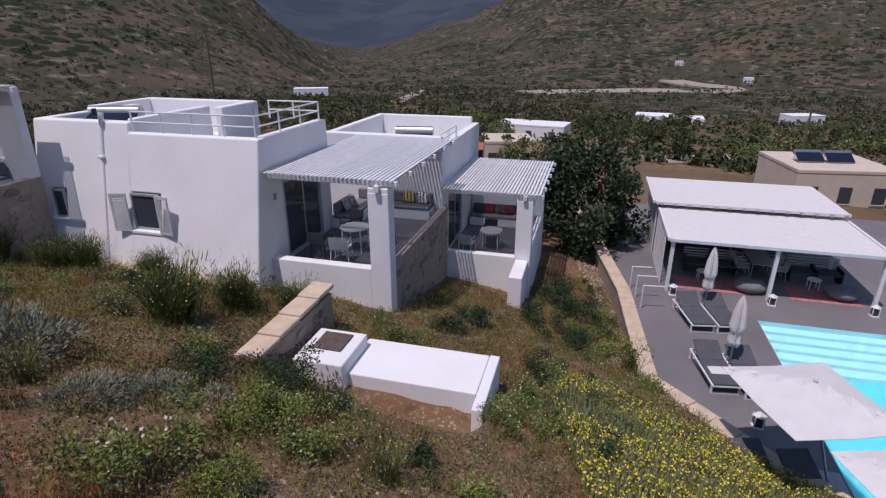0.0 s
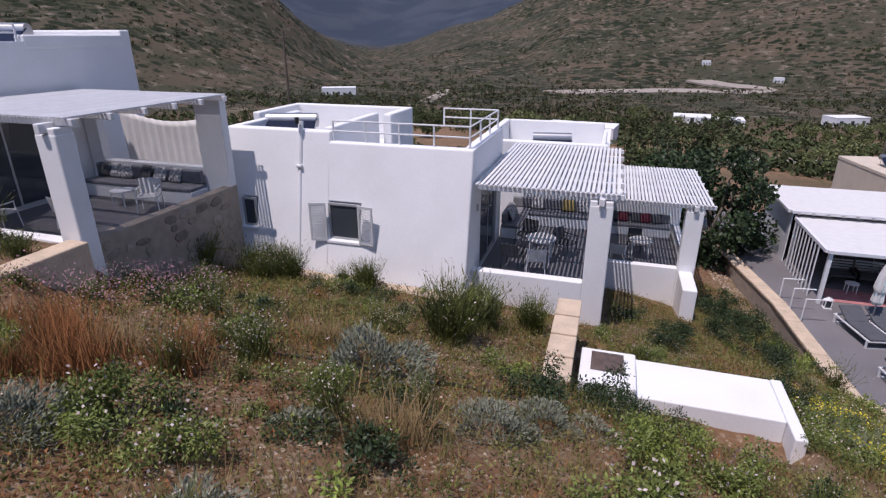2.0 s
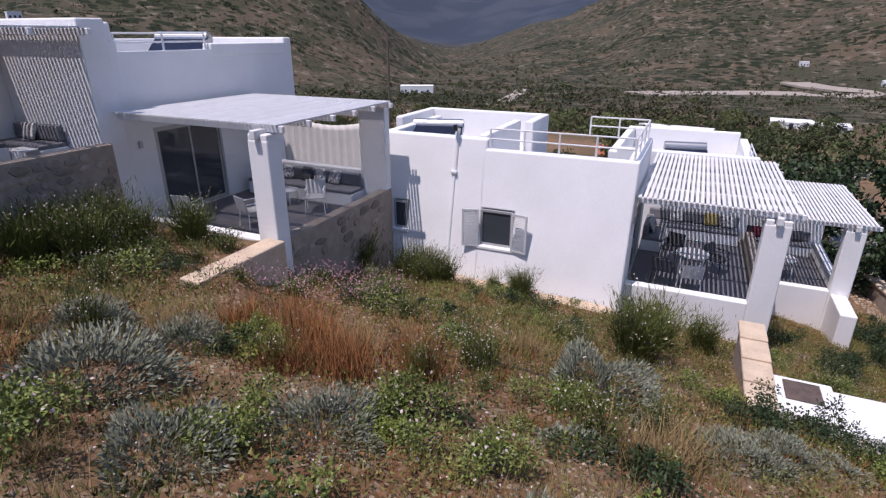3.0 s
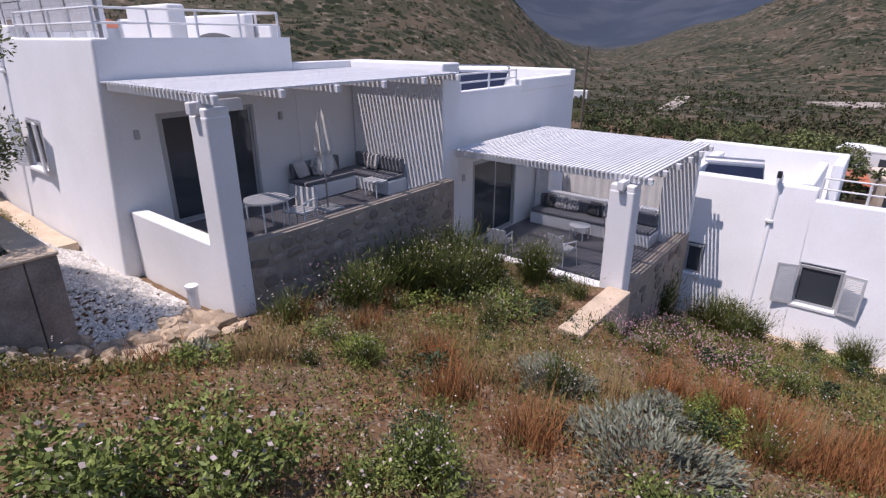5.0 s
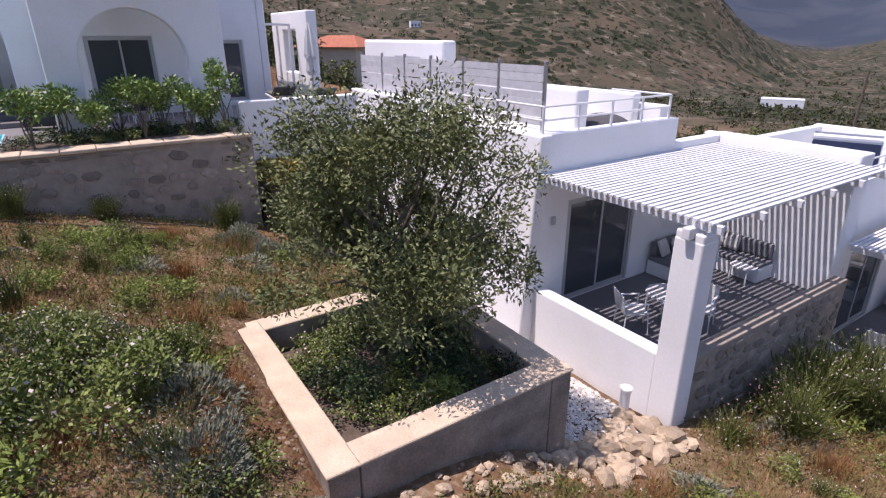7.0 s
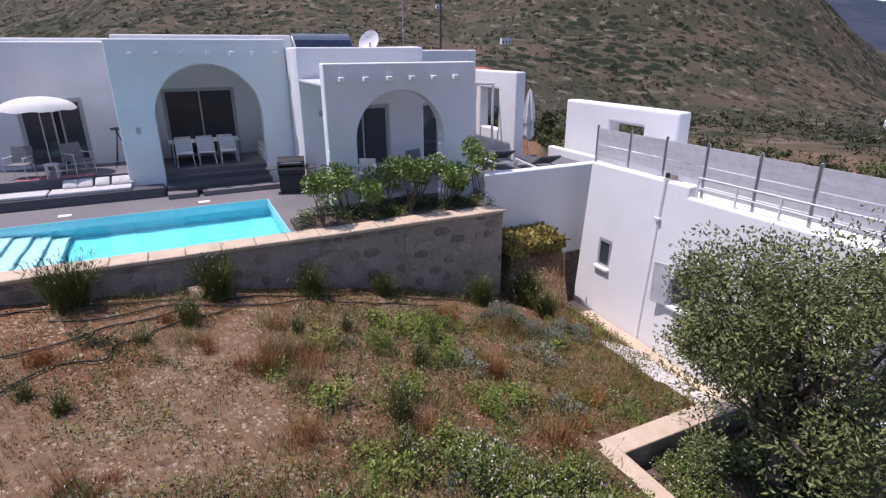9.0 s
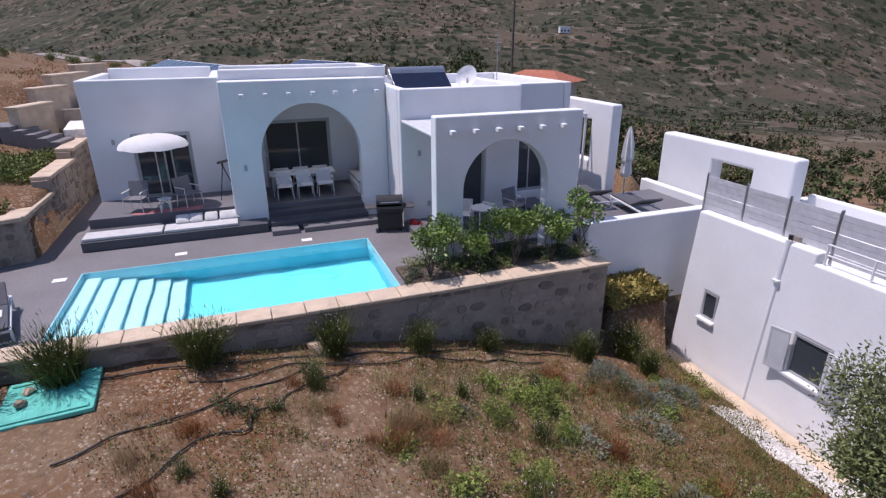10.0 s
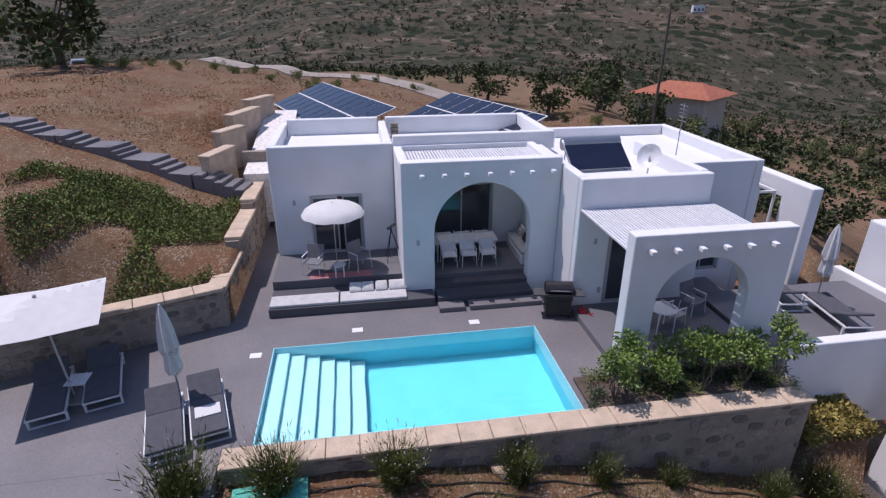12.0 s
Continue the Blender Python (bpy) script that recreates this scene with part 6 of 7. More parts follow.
# terrace seats
for x, y, z, a, c in ((-20.9, 3.1, 3.72, 150, grey_chair), (-20.2, 4.3, 3.72, 20, grey_chair), (-16.9, 9.9, 1.98, 160, grey_chair), (-16.2, 11.6, 1.98, 30, grey_chair), (-18.5, 9.4, 1.98, 190, grey_chair),
                      (-7.1, 15.2, 0.02, 170, dark_chair), (-6.4, 15.0, 0.02, 190, grey_chair), (-5.7, 16.6, 0.02, 60, dark_chair), (-7.0, 17.0, 0.02, -20, dark_chair), (-4.0, 20.9, -1.72, 170, grey_chair), (-3.4, 22.4, -1.72, 0, dark_chair)):
    copy_thing(c, pose(x, y, z, 0, 0, a))
for x, y, z in ((-20.6, 3.8, 3.72), (-6.4, 16.0, 0.02), (-3.2, 21.7, -1.72)):
    table_thing("round_table", "round pale table on a terrace", 0.9, 0.9, 0.73, LIGHTFAB, RAIL, x, y, z, 0, True)
for x, y, z in ((-20.9, 7.2, 3.72), (-17.4, 11.9, 1.98)):
    table_thing("coffee_table", "small white wire coffee table", 0.6, 0.6, 0.42, WOOD_WHITE, RAIL, x, y, z, 0, True)


def cushion(x, y, z, a, m, tilt=-25, s=0.42, label="square patterned scatter cushion"):
    b = ball((0, 0, s / 2), (s / 2, 0.075, s / 2), 3)
    for v in b.verts:
        u, w = v.co.x / (s / 2), (v.co.z - s / 2) / (s / 2)
        k = max(abs(u), abs(w), 1e-6) / max(math.hypot(u, w), 1e-6)
        v.co.x, v.co.z = v.co.x / max(k, 0.72), s / 2 + (v.co.z - s / 2) / max(k, 0.72)
    return solo("cushion", b, m, label, "cushion", "scatter cushions", smooth=True, m=pose(x, y, z + 0.02, tilt, 0, a))


def bench_seat(label, x0, x1, y0, y1, z, back, base_m, pad_m):
    """Built-in seat with a pad and a padded back on the given side."""
    t = thing("bench", label, "bench", group="built-in benches")
    part("bench_body", box(x0, x1, y0, y1, z, z + 0.36, 0.02, 2), base_m, t)
    part("seat_pad", box(x0 + 0.02, x1 - 0.02, y0 - 0.02, y1 - 0.01, z + 0.364, z + 0.47, 0.035, 3), pad_m, t)
    if back == "y":
        part("back_pad", box(x0 + 0.04, x1 - 0.04, y1 - 0.18, y1 - 0.02, z + 0.475, z + 0.85, 0.05, 3), pad_m, t)
    else:
        part("back_pad", box(x0 + 0.02, x0 + 0.18, y0 + 0.04, y1 - 0.04, z + 0.475, z + 0.85, 0.05, 3), pad_m, t)
    return settle(t, (x0 + x1) / 2, (y0 + y1) / 2, z)


bench_seat("white built-in bench with grey pads on a terrace", -22.5, -21.75, 5.7, 7.3, 3.722, "x", WHITE, GREYFAB)
bench_seat("white built-in bench with dark striped back pad", -22.4, -20.6, 7.34, 8.03, 3.722, "y", WHITE, GREYFAB)
bench_seat("white built-in bench under a curtain", -19.3, -15.5, 12.35, 13.03, 1.982, "y", WHITE, GREYFAB)
bench_seat("white built-in bench with striped pads", -7.95, -5.0, 19.2, 19.9, 0.022, "y", WHITE, GREYFAB)
bench_seat("white built-in bench along a terrace wall", -7.95, -7.25, 17.6, 19.1, 0.022, "x", WHITE, GREYFAB)
bench_seat("white built-in bench with burgundy cushions", -4.65, -1.9, 24.25, 24.95, -1.718, "y", WHITE, GREYFAB)
bench_seat("white built-in sofa under the arch", -40.0, -38.0, -6.75, -6.15, 7.302, "y", WHITE, LIGHTFAB)
BURG = mat("burgundy_cushion", (0.13, 0.025, 0.04), 0.95, vary=0.12, scale=8, fine=80)
for k, x in enumerate((-4.3, -3.85, -3.3, -2.9, -2.4)):
    cushion(x, 24.6, -1.24, 4 * k, BURG if k % 2 else CHARCOAL)
for k, (x, y, a) in enumerate(((-22.2, 6.0, 100), (-22.15, 6.45, 80), (-22.2, 6.9, 95), (-21.6, 7.7, 5))):
    cushion(x, y, 4.2, a, PATTERN if k % 2 else LIGHTFAB)
for k, x in enumerate((-18.9, -18.5, -18.1, -17.4, -16.9, -16.4)):
    cushion(x, 12.75, 2.46, 5 * (-1) ** k, PATTERN if k % 3 else CHARCOAL)
OCHRE = mat("ochre_cushion", (0.30, 0.23, 0.09), 0.95, vary=0.1, scale=8, fine=80)
for k, (x, y, a) in enumerate(((-7.6, 18.2, 90), (-7.6, 18.7, 85), (-7.0, 19.6, 0), (-5.9, 19.6, 5), (-5.4, 19.6, -5))):
    cushion(x, y, 0.5, a, OCHRE if k == 3 else PATTERN)
for k, y in enumerate((-12.6, -12.2, -11.75, -11.3, -11.05)):
    cushion(-37.2, y, 7.09, 90, LIGHTFAB, -62, 0.4, "pale scatter cushion lying on a bench")
cushion(-39.6, -6.4, 7.78, 5, PATTERN), cushion(-39.0, -6.4, 7.78, 0, CHARCOAL)

# curtain in the opening of the second terrace
b = bmesh.new()
n, rows = 40, []
for j in range(9):
    v = j / 8
    rows.append([b.verts.new((-19.05 + 3.42 * i / n, 13.85 + 0.05 * v + 0.03 * math.sin(i * 1.9 + v), 4.3 - 0.1 * i / n - 0.26 * math.sin(math.pi * i / n) * (1 - v) - 1.7 * v)) for i in range(n + 1)])
for a, c in zip(rows, rows[1:]):
    for i in range(n):
        b.faces.new((a[i], a[i + 1], c[i + 1], c[i]))
r = bmesh.ops.extrude_face_region(b, geom=b.faces[:])
bmesh.ops.translate(b, verts=[v for v in r["geom"] if isinstance(v, bmesh.types.BMVert)], vec=(0, 0.006, 0))
solo("curtain", b, WHITEFAB, "white cloth screen sagging in a wall opening", "curtain", smooth=True)

# grill, can, telescope
grill = thing("barbecue_grill", "black barbecue with a raised hood on a cart", "grill", pose(-35.45, -6.3, DZ, 0, 0, 78))
part("firebox", box(-0.42, 0.42, -0.26, 0.26, 0.62, 0.84, 0.03), BLACK, grill)
part("cabinet", box(-0.4, 0.4, -0.24, 0.24, 0.1, 0.61, 0.015), BLACK, grill)
lid = bmesh.new()
arc = [(0.27 * math.cos(a), 0.3 * math.sin(a)) for a in [math.pi * k / 8 for k in range(9)]]
ends = [[lid.verts.new((x, py, pz)) for py, pz in arc] for x in (-0.42, 0.42)]
for k in range(8):
    lid.faces.new((ends[0][k], ends[0][k + 1], ends[1][k + 1], ends[1][k]))
for e in ends:
    lid.faces.new(e)
lid.faces.new((ends[0][0], ends[0][-1], ends[1][-1], ends[1][0]))
part("hood", lid, BLACK, grill, "rounded black hood", m=pose(0, 0.03, 0.85, -14, 0, 0))
for x0, x1 in ((0.43, 0.78), (-0.78, -0.43)):
    part("shelf", box(x0, x1, -0.24, 0.24, 0.78, 0.815, 0.008, 1), CHARCOAL, grill)
part("handle", cyl((-0.3, -0.31, 1.0), (0.3, -0.31, 1.0), 0.015, n=8), METAL, grill)
part("control_panel", box(-0.4, 0.4, -0.3, -0.265, 0.66, 0.8, 0.008, 1), BLACK, grill)
for x in (-0.34, 0.34):
    for y in (-0.2, 0.2):
        part("wheel", cyl((x - 0.02, y, 0.05), (x + 0.02, y, 0.05), 0.05, n=14), BLACK, grill)
can = thing("watering_can", "red plastic watering can on the deck", "watering can", pose(-35.15, -5.55, DZ, 0, 0, 30))
part("body", cyl((0, 0, 0), (0, 0, 0.28), 0.16, 0.13, 20), RED, can)
part("spout", cyl((0.1, 0, 0.08), (0.36, 0, 0.3), 0.035, 0.02, 10), RED, can)
part("handle", cyl((-0.14, 0, 0.1), (-0.2, 0, 0.3), 0.018, n=8), RED, can)
part("handle", cyl((-0.2, 0, 0.3), (0, 0, 0.36), 0.018, n=8), RED, can)
scope = thing("telescope", "black telescope on a tripod", "telescope", pose(-39.2, -11.25, 7.3))
for a in (90, 210, 330):
    part("leg", cyl((0, 0, 1.15), (0.38 * math.cos(radians(a)), 0.38 * math.sin(radians(a)), 0), 0.02, 0.014, 8), BLACK, scope)
part("tube", cyl((0.25, -0.12, 1.3), (-0.3, 0.15, 1.24), 0.045, 0.055, 12), BLACK, scope)
part("mount", cyl((0, 0, 1.12), (0, 0, 1.28), 0.035, n=10), BLACK, scope)


# ---- roofs ----
def water_heater(x, y, z, turn, label, tank=True, w=1.9, h=1.1, lift=0.0):
    t = thing("solar_heater", label, "solar heater", pose(x, y, z + lift, 0, 0, turn), "roof solar heaters")
    part("panel", box(-w / 2, w / 2, -0.04, 0.04, 0, h, 0.01, 1), PVGLASS, t, "dark glazed collector", m=pose(0, -0.35, 0.12, -55, 0, 0))
    part("panel_frame", box(-w / 2 - 0.03, w / 2 + 0.03, -0.03, 0.03, -0.03, h + 0.03, 0.008, 1), METAL, t, m=pose(0, -0.335, 0.105, -55, 0, 0))
    if tank:
        part("tank", cyl((-w / 2, 0.72, 0.75), (w / 2, 0.72, 0.75), 0.22, n=20), METAL, t, "horizontal steel tank")
    for a in (-w / 2 + 0.1, w / 2 - 0.1):
        part("strut", cyl((a, 0.62, -lift), (a, 0.62, 0.6), 0.02, n=6), METAL, t)
        part("strut", cyl((a, -0.3, -lift), (a, -0.3, 0.1), 0.02, n=6), METAL, t)
    return t


water_heater(-14.3, 15.4, 2.74, 15, "solar water heater on a white flat roof", True, 1.6, 1.2, 0.35)
water_heater(-21.2, 12.0, 5.3, 20, "solar water heater behind a roof rail", True, 1.6, 1.2, 0.4)
water_heater(-7.0, 23.5, 1.55, 10, "solar water heater on a low white roof", True, 1.6, 1.0)
water_heater(-38.3, -4.15, 10.6, 92, "large dark solar collector on the villa roof", True, 2.1, 1.3)
HEAT = gz(20.5, 57) + 3.3
water_heater(18.9, 56.0, HEAT, 10, "twin tank solar heater on a far roof", True, 2.2, 1.4)
water_heater(21.3, 56.3, HEAT, 10, "twin tank solar heater on a far roof", True, 2.2, 1.4)
dish = thing("satellite_dish", "white satellite dish on the villa roof", "dish", pose(-37.2, -2.9, 10.6))
bd = bmesh.new()
bmesh.ops.create_uvsphere(bd, u_segments=24, v_segments=12, radius=0.9, matrix=Matrix.Identity(4))
bmesh.ops.delete(bd, geom=[v for v in bd.verts if v.co.z > -0.62], context="VERTS")
r = bmesh.ops.extrude_face_region(bd, geom=bd.faces[:])
bmesh.ops.translate(bd, verts=[v for v in r["geom"] if isinstance(v, bmesh.types.BMVert)], vec=(0, 0, -0.02))
part("reflector", bd, RAIL, dish, m=Matrix.Translation((0, 0, 0.66)) @ Vector((0.5, -0.7, 0.4)).to_track_quat("Z", "Y").to_matrix().to_4x4() @ Matrix.Scale(0.64, 4) @ Matrix.Translation((0, 0, 0.76)))
part("mast", cyl((0, 0, 0), (0, 0, 0.66), 0.03, n=8), METAL, dish)
mast = thing("antenna", "thin grey roof antenna", "antenna", pose(-38.6, -1.1, 10.6))
part("mast", cyl((0, 0, 0), (0, 0, 2.1), 0.018, n=6), METAL, mast)
for k in range(5):
    part("rod", cyl((-0.25, 0, 1.5 + 0.13 * k), (0.25, 0, 1.5 + 0.13 * k), 0.008, n=5), METAL, mast)
for x, y, z in ((-43.5, -10.7, 10.8), (-27.9, 2.3, 7.3)):
    chim = thing("chimney", "short stacked clay chimney pot", "chimney", pose(x, y, z))
    for k in range(4):
        part("ring", cyl((0, 0, 0.16 * k), (0, 0, 0.16 * k + 0.12), 0.17 - 0.01 * (k % 2), n=14), PLASTER, chim)
solo("roof_bundle", ball((-23.6, 4.9, 7.32), (0.7, 0.4, 0.28), 3), CHARCOAL, "dark covered bundle on a roof", "bundle", smooth=True)
solo("roof_bundle", ball((-9.6, 15.6, 2.98), (0.75, 0.45, 0.3), 3), LIGHTFAB, "grey covered furniture on a roof", "bundle", smooth=True)


def pv_array(ax, ay, az, cols, rows, label, tilt):
    """Tilted rows of framed panels on posts."""
    ang = math.degrees(math.atan2(0.34, 0.94))
    t = thing("solar_array", label, "solar panels", pose(ax, ay, az, 0, 0, ang))
    for i in range(cols):
        for j in range(rows):
            part("panel", box(i * 1.03 + 0.045, i * 1.03 + 0.985, j * 1.72 + 0.045, j * 1.72 + 1.66, 0.012, 0.03), PVGLASS, t, m=pose(0, 0, 0, tilt, 0, 0))
    part("frame", box(-0.02, cols * 1.03 + 0.02, -0.02, rows * 1.72 + 0.02, -0.03, 0.008), RAIL, t, "white panel frame", m=pose(0, 0, 0, tilt, 0, 0))
    for i in range(0, cols + 1, 2):
        yy = rows * 1.72 * math.cos(radians(tilt)) * 0.9
        part("post", cyl((i * 1.03, yy, -2.5), (i * 1.03, yy, rows * 1.72 * 0.9 * math.sin(radians(tilt)) - 0.05), 0.04, n=8), METAL, t)
        part("post", cyl((i * 1.03, 0.2, -2.5), (i * 1.03, 0.2, 0.0), 0.04, n=8), METAL, t)
    return t


pv_array(-57.4, -17.2, 10.2, 11, 2, "tilted dark blue solar array behind the villa", 19)
pv_array(-50.6, -9.9, 10.3, 8, 2, "second tilted dark blue solar array", 19)

# ---- bank with stairs ----
stairs = thing("garden_stairs", "grey cement steps climbing a dry bank", "stairs")
LINE = [(-43.73, -16.79), (-44.11, -18.7), (-44.98, -20.65), (-45.64, -22.21), (-46.08, -24.24), (-46.89, -26.33), (-47.7, -28.4)]
level = 8.83
for k, (p, q) in enumerate(zip(LINE, LINE[1:])):
    p, q = Vector(p), Vector(q)
    head = math.degrees(math.atan2(q.y - p.y, q.x - p.x)) + 90
    treads = 5 if k == 0 else 3
    flat = 0.0 if k == 0 else 1.05
    if k:
        c = p + (q - p).normalized() * flat / 2
        part("landing", box(-0.6, 0.6, -flat / 2 - 0.02, flat / 2 + 0.02, -1.1, 0.0, 0.01, 1), DECK, stairs, m=pose(c.x, c.y, level, 0, 0, head))
    run = ((q - p).length - flat) / treads
    for j in range(treads):
        level += 0.15
        c = p + (q - p).normalized() * (flat + run * (j + 0.5))
        part("step", box(-0.6, 0.6, -run / 2 + 0.002, run / 2 - 0.002, -1.1, 0.0, 0.01, 1), DECK, stairs, m=pose(c.x, c.y, level, 0, 0, head))
settle(stairs, -43, -17.5, 8.5)
# stepped beige walls up the path behind the villa
for x0, y0, x1, y1, z in ((-44.15, -18.34, -45.75, -17.78, 10.1), (-46.5, -18.25, -47.7, -17.6, 10.6), (-48.4, -18.05, -50.5, -17.28, 11.0), (-51.0, -17.6, -52.5, -16.8, 11.3)):
    w = thing("path_wall", "beige capped wall stepping up the path", "wall", group="path walls")
    L, ang = math.hypot(x1 - x0, y1 - y0), math.degrees(math.atan2(y1 - y0, x1 - x0))
    part("wall_core", box(-0.15, L + 0.15, -0.2, 0.2, 7.0, z), COPING, w, m=pose(x0, y0, 0, 0, 0, ang))
    part("cap", box(-0.2, L + 0.2, -0.26, 0.26, z + 0.004, z + 0.12, 0.02, 1), COPING, w, m=pose(x0, y0, 0, 0, 0, ang))
    settle(w, x0, y0, 7)
gravel = box(-53, -44.7, -17.1, -15.4, 7.0, 9.2)
for v in gravel.verts:
    if v.co.x < -50 and v.co.z > 8:
        v.co.z = 10.5
solo("gravel_path", gravel, PEBBLE, "pale gravel path behind the villa", "path", kind="structure")
low = thing("stone_wall", "low dry stone wall across a gravel path", "wall")
part("wall_core", box(-46.3, -46.0, -17.3, -15.4, 8.6, 9.85), MORTAR, low)
settle(low, -46.15, -16.4, 8.6)

# green groundcover on the bank, beds of the villa
def cover(name, label, material, n, x0, x1, y0, y1, h, thresh, zf=None, seed=3.0, leaf=0.06, cond=None):
    x, y = rng.uniform(x0, x1, n), rng.uniform(y0, y1, n)
    k = patch(x, y, 0.35, seed) > thresh
    if cond is not None:
        k &= cond(x, y)
    x, y = x[k], y[k]
    z = gzv(x, y) if zf is None else np.full(len(x), zf)
    c = np.stack([x, y, z + rng.uniform(0, h, len(x))], -1)
    lv = leaves(c, unit(rng.normal(size=c.shape) + [0, 0, 0.7]), rng.uniform(0.6, 1.4, len(x)) * leaf, leaf * 0.28)
    return tagged(new(name, face_mesh(name, lv, material)), label, "groundcover", kind="stuff")


behind = lambda x, y: x < -37.2 + 0.37 * (-16.4 - y)
cover("groundcover", "dense green creeping groundcover on a bank", LEAF_GREEN, 60000, -43, -33, -24, -17.0, 0.3, -0.05, None, 61.0, 0.10, behind)
cover("bank_grass", "dry tufts on a bank", DRY_STRAW, 20000, -60, -33, -34, -17.0, 0.2, 0.1, None, 71.0, 0.09, behind)
cover("field_grass", "dry field grass behind the villa", DRY_RED, 26000, -75, -47, -40, 10, 0.18, 0.0, None, 81.0, 0.10)
SUCC = mat("yellowing_succulent", (0.34, 0.27, 0.07), 0.8, vary=0.2, scale=2, bump=0, island=0.4)
cover("succulents", "yellowing low succulents in a bed", SUCC, 9000, -31.48, -30.3, -1.2, 0.75, 0.35, -2, 5.3, 91.0, 0.12)
cover("succulents", "yellowing low succulents below a terrace", SUCC, 9000, -33.0, -30.7, -1.2, 0.7, 0.3, -2, 5.5, 93.0, 0.12, lambda x, y: x > -31.5)

BED = mat("fresh_shrub_leaf", (0.17, 0.25, 0.045), 0.5, vary=0.2, scale=2, bump=0, dark=(0.10, 0.17, 0.035), island=0.4)
for k, (y, h) in enumerate(((-6.4, 1.3), (-5.7, 1.25), (-5.0, 1.0), (-4.5, 1.35), (-4.0, 1.4), (-3.4, 1.3), (-2.9, 1.35), (-2.3, 0.9), (-1.95, 1.75))):
    t = thing("bed_shrub", "fresh green leafy shrub along the portico", "shrub", pose(-31.35 + 0.25 * (-1) ** k, y, 6.8), "portico shrubs")
    b = bmesh.new()
    tops = []
    for j in range(5):
        e = Vector((random.uniform(-0.3, 0.3), random.uniform(-0.3, 0.3), h * random.uniform(0.6, 1.0)))
        limb(b, (0, 0, 0), e, 0.02, 0.006, 0.15, 3)
        tops.append(e)
    part("stem", b, BARK, t)
    T = np.array(tops)
    n = 900
    d = unit(rng.normal(size=(n, 3)))
    c = T[rng.integers(0, 5, n)] + d * (0.26 * rng.uniform(0.1, 1, n) ** 0.5)[:, None]
    o = new("crown", face_mesh("crown", leaves(c, unit(d + rng.normal(size=(n, 3)) * 0.6), rng.uniform(0.07, 0.13, n), 0.028), BED))
    o.parent = t
for k in range(14):
    shrub(("dark", "leafy")[k % 2], random.uniform(-32.0, -31.0), -6.8 + 0.36 * k, random.uniform(0.65, 0.95), 0.7, 6.8, True)
for k in range(26):
    plant = shrub("leafy", -66 - random.uniform(0, 8), -34 + 1.7 * k, random.uniform(0.7, 1.2), 1.3)

# ---- pit lid, hoses ----
PITZ = max(gz(-29.5 + a, -14.5 + b) for a in (-0.8, 0, 0.8) for b in (-0.9, 0, 0.9)) + 0.02
pit = thing("pit_lid", "turquoise painted board lid weighted with two stones", "lid", pose(-29.5, -14.5, PITZ, 1, 1, 4))
part("board", box(-0.72, 0.72, -0.78, 0.78, -0.04, 0.05, 0.01, 1), TEAL, pit)
for x in (-0.6, 0.6):
    part("batten", box(x - 0.05, x + 0.05, -0.7, 0.7, 0.052, 0.085, 0.006, 1), TEAL, pit)
for x, y in ((-0.25, -0.4), (0.15, -0.42)):
    boulder(-29.5 + x, -14.5 + y, 0.13, PITZ + 0.05, "flat stone lying on a board")


def hose(pts, label="black irrigation hose on dry soil"):
    cu = bpy.data.curves.new("hose", "CURVE")
    cu.dimensions, cu.bevel_depth, cu.bevel_resolution = "3D", 0.02, 2
    sp = cu.splines.new("NURBS")
    sp.points.add(len(pts) - 1)
    for p, (x, y) in zip(sp.points, pts):
        p.co = (x, y, gz(x, y) + 0.04, 1)
    sp.use_endpoint_u, sp.order_u = True, 4
    cu.materials.append(PIPE)
    return tagged(new("irrigation_hose", cu), label, "hose", "irrigation hoses")


def wander(x0, y0, x1, y1, n=12, amp=0.3):
    return [(x0 + (x1 - x0) * k / n + random.uniform(-amp, amp), y0 + (y1 - y0) * k / n + random.uniform(-amp, amp)) for k in range(n + 1)]


hose(wander(-29.9, -14.0, -29.7, -3.0, 22, 0.12))
hose(wander(-29.4, -12.0, -29.3, -4.0, 16, 0.25))
hose(wander(-27.5, -14.0, -29.4, -9.8, 10, 0.25))
hose(wander(-26.6, -13.0, -29.2, -8.8, 12, 0.3))
hose(wander(-18.6, -5.0, -17.6, 1.4, 10, 0.12))
hose(wander(-10.5, 6.2, -4.8, 7.6, 10, 0.15))
hose(wander(-27.5, 0.6, -30.2, 0.9, 8, 0.06))

# ---- pavilion furniture ----
sofa_m = DARK
for k, (x, y) in enumerate(((5.2, 25.9), (6.3, 25.9), (9.3, 26.0), (10.3, 26.0))):
    t = thing("outdoor_sofa", "dark slatted outdoor bench in the pavilion", "bench", pose(x, y, LZ), "pavilion benches")
    part("seat", box(-0.5, 0.5, -0.35, 0.35, 0.36, 0.44, 0.02), CHARCOAL, t)
    for j in range(4):
        part("back_slat", box(-0.5, 0.5, 0.36, 0.39, 0.5 + 0.12 * j, 0.57 + 0.12 * j), FRAME, t)
    for a in (-0.46, 0.46):
        part("side_frame", box(a - 0.025, a + 0.025, -0.36, 0.4, 0, 0.62, 0.008, 1), BLACK, t)
for x, y in ((7.7, 26.2), (9.0, 30.0), (6.0, 30.0)):
    table_thing("pavilion_table", "grey slatted pavilion table", 0.9, 1.8, 0.75, FRAME, METAL, x, y, LZ)
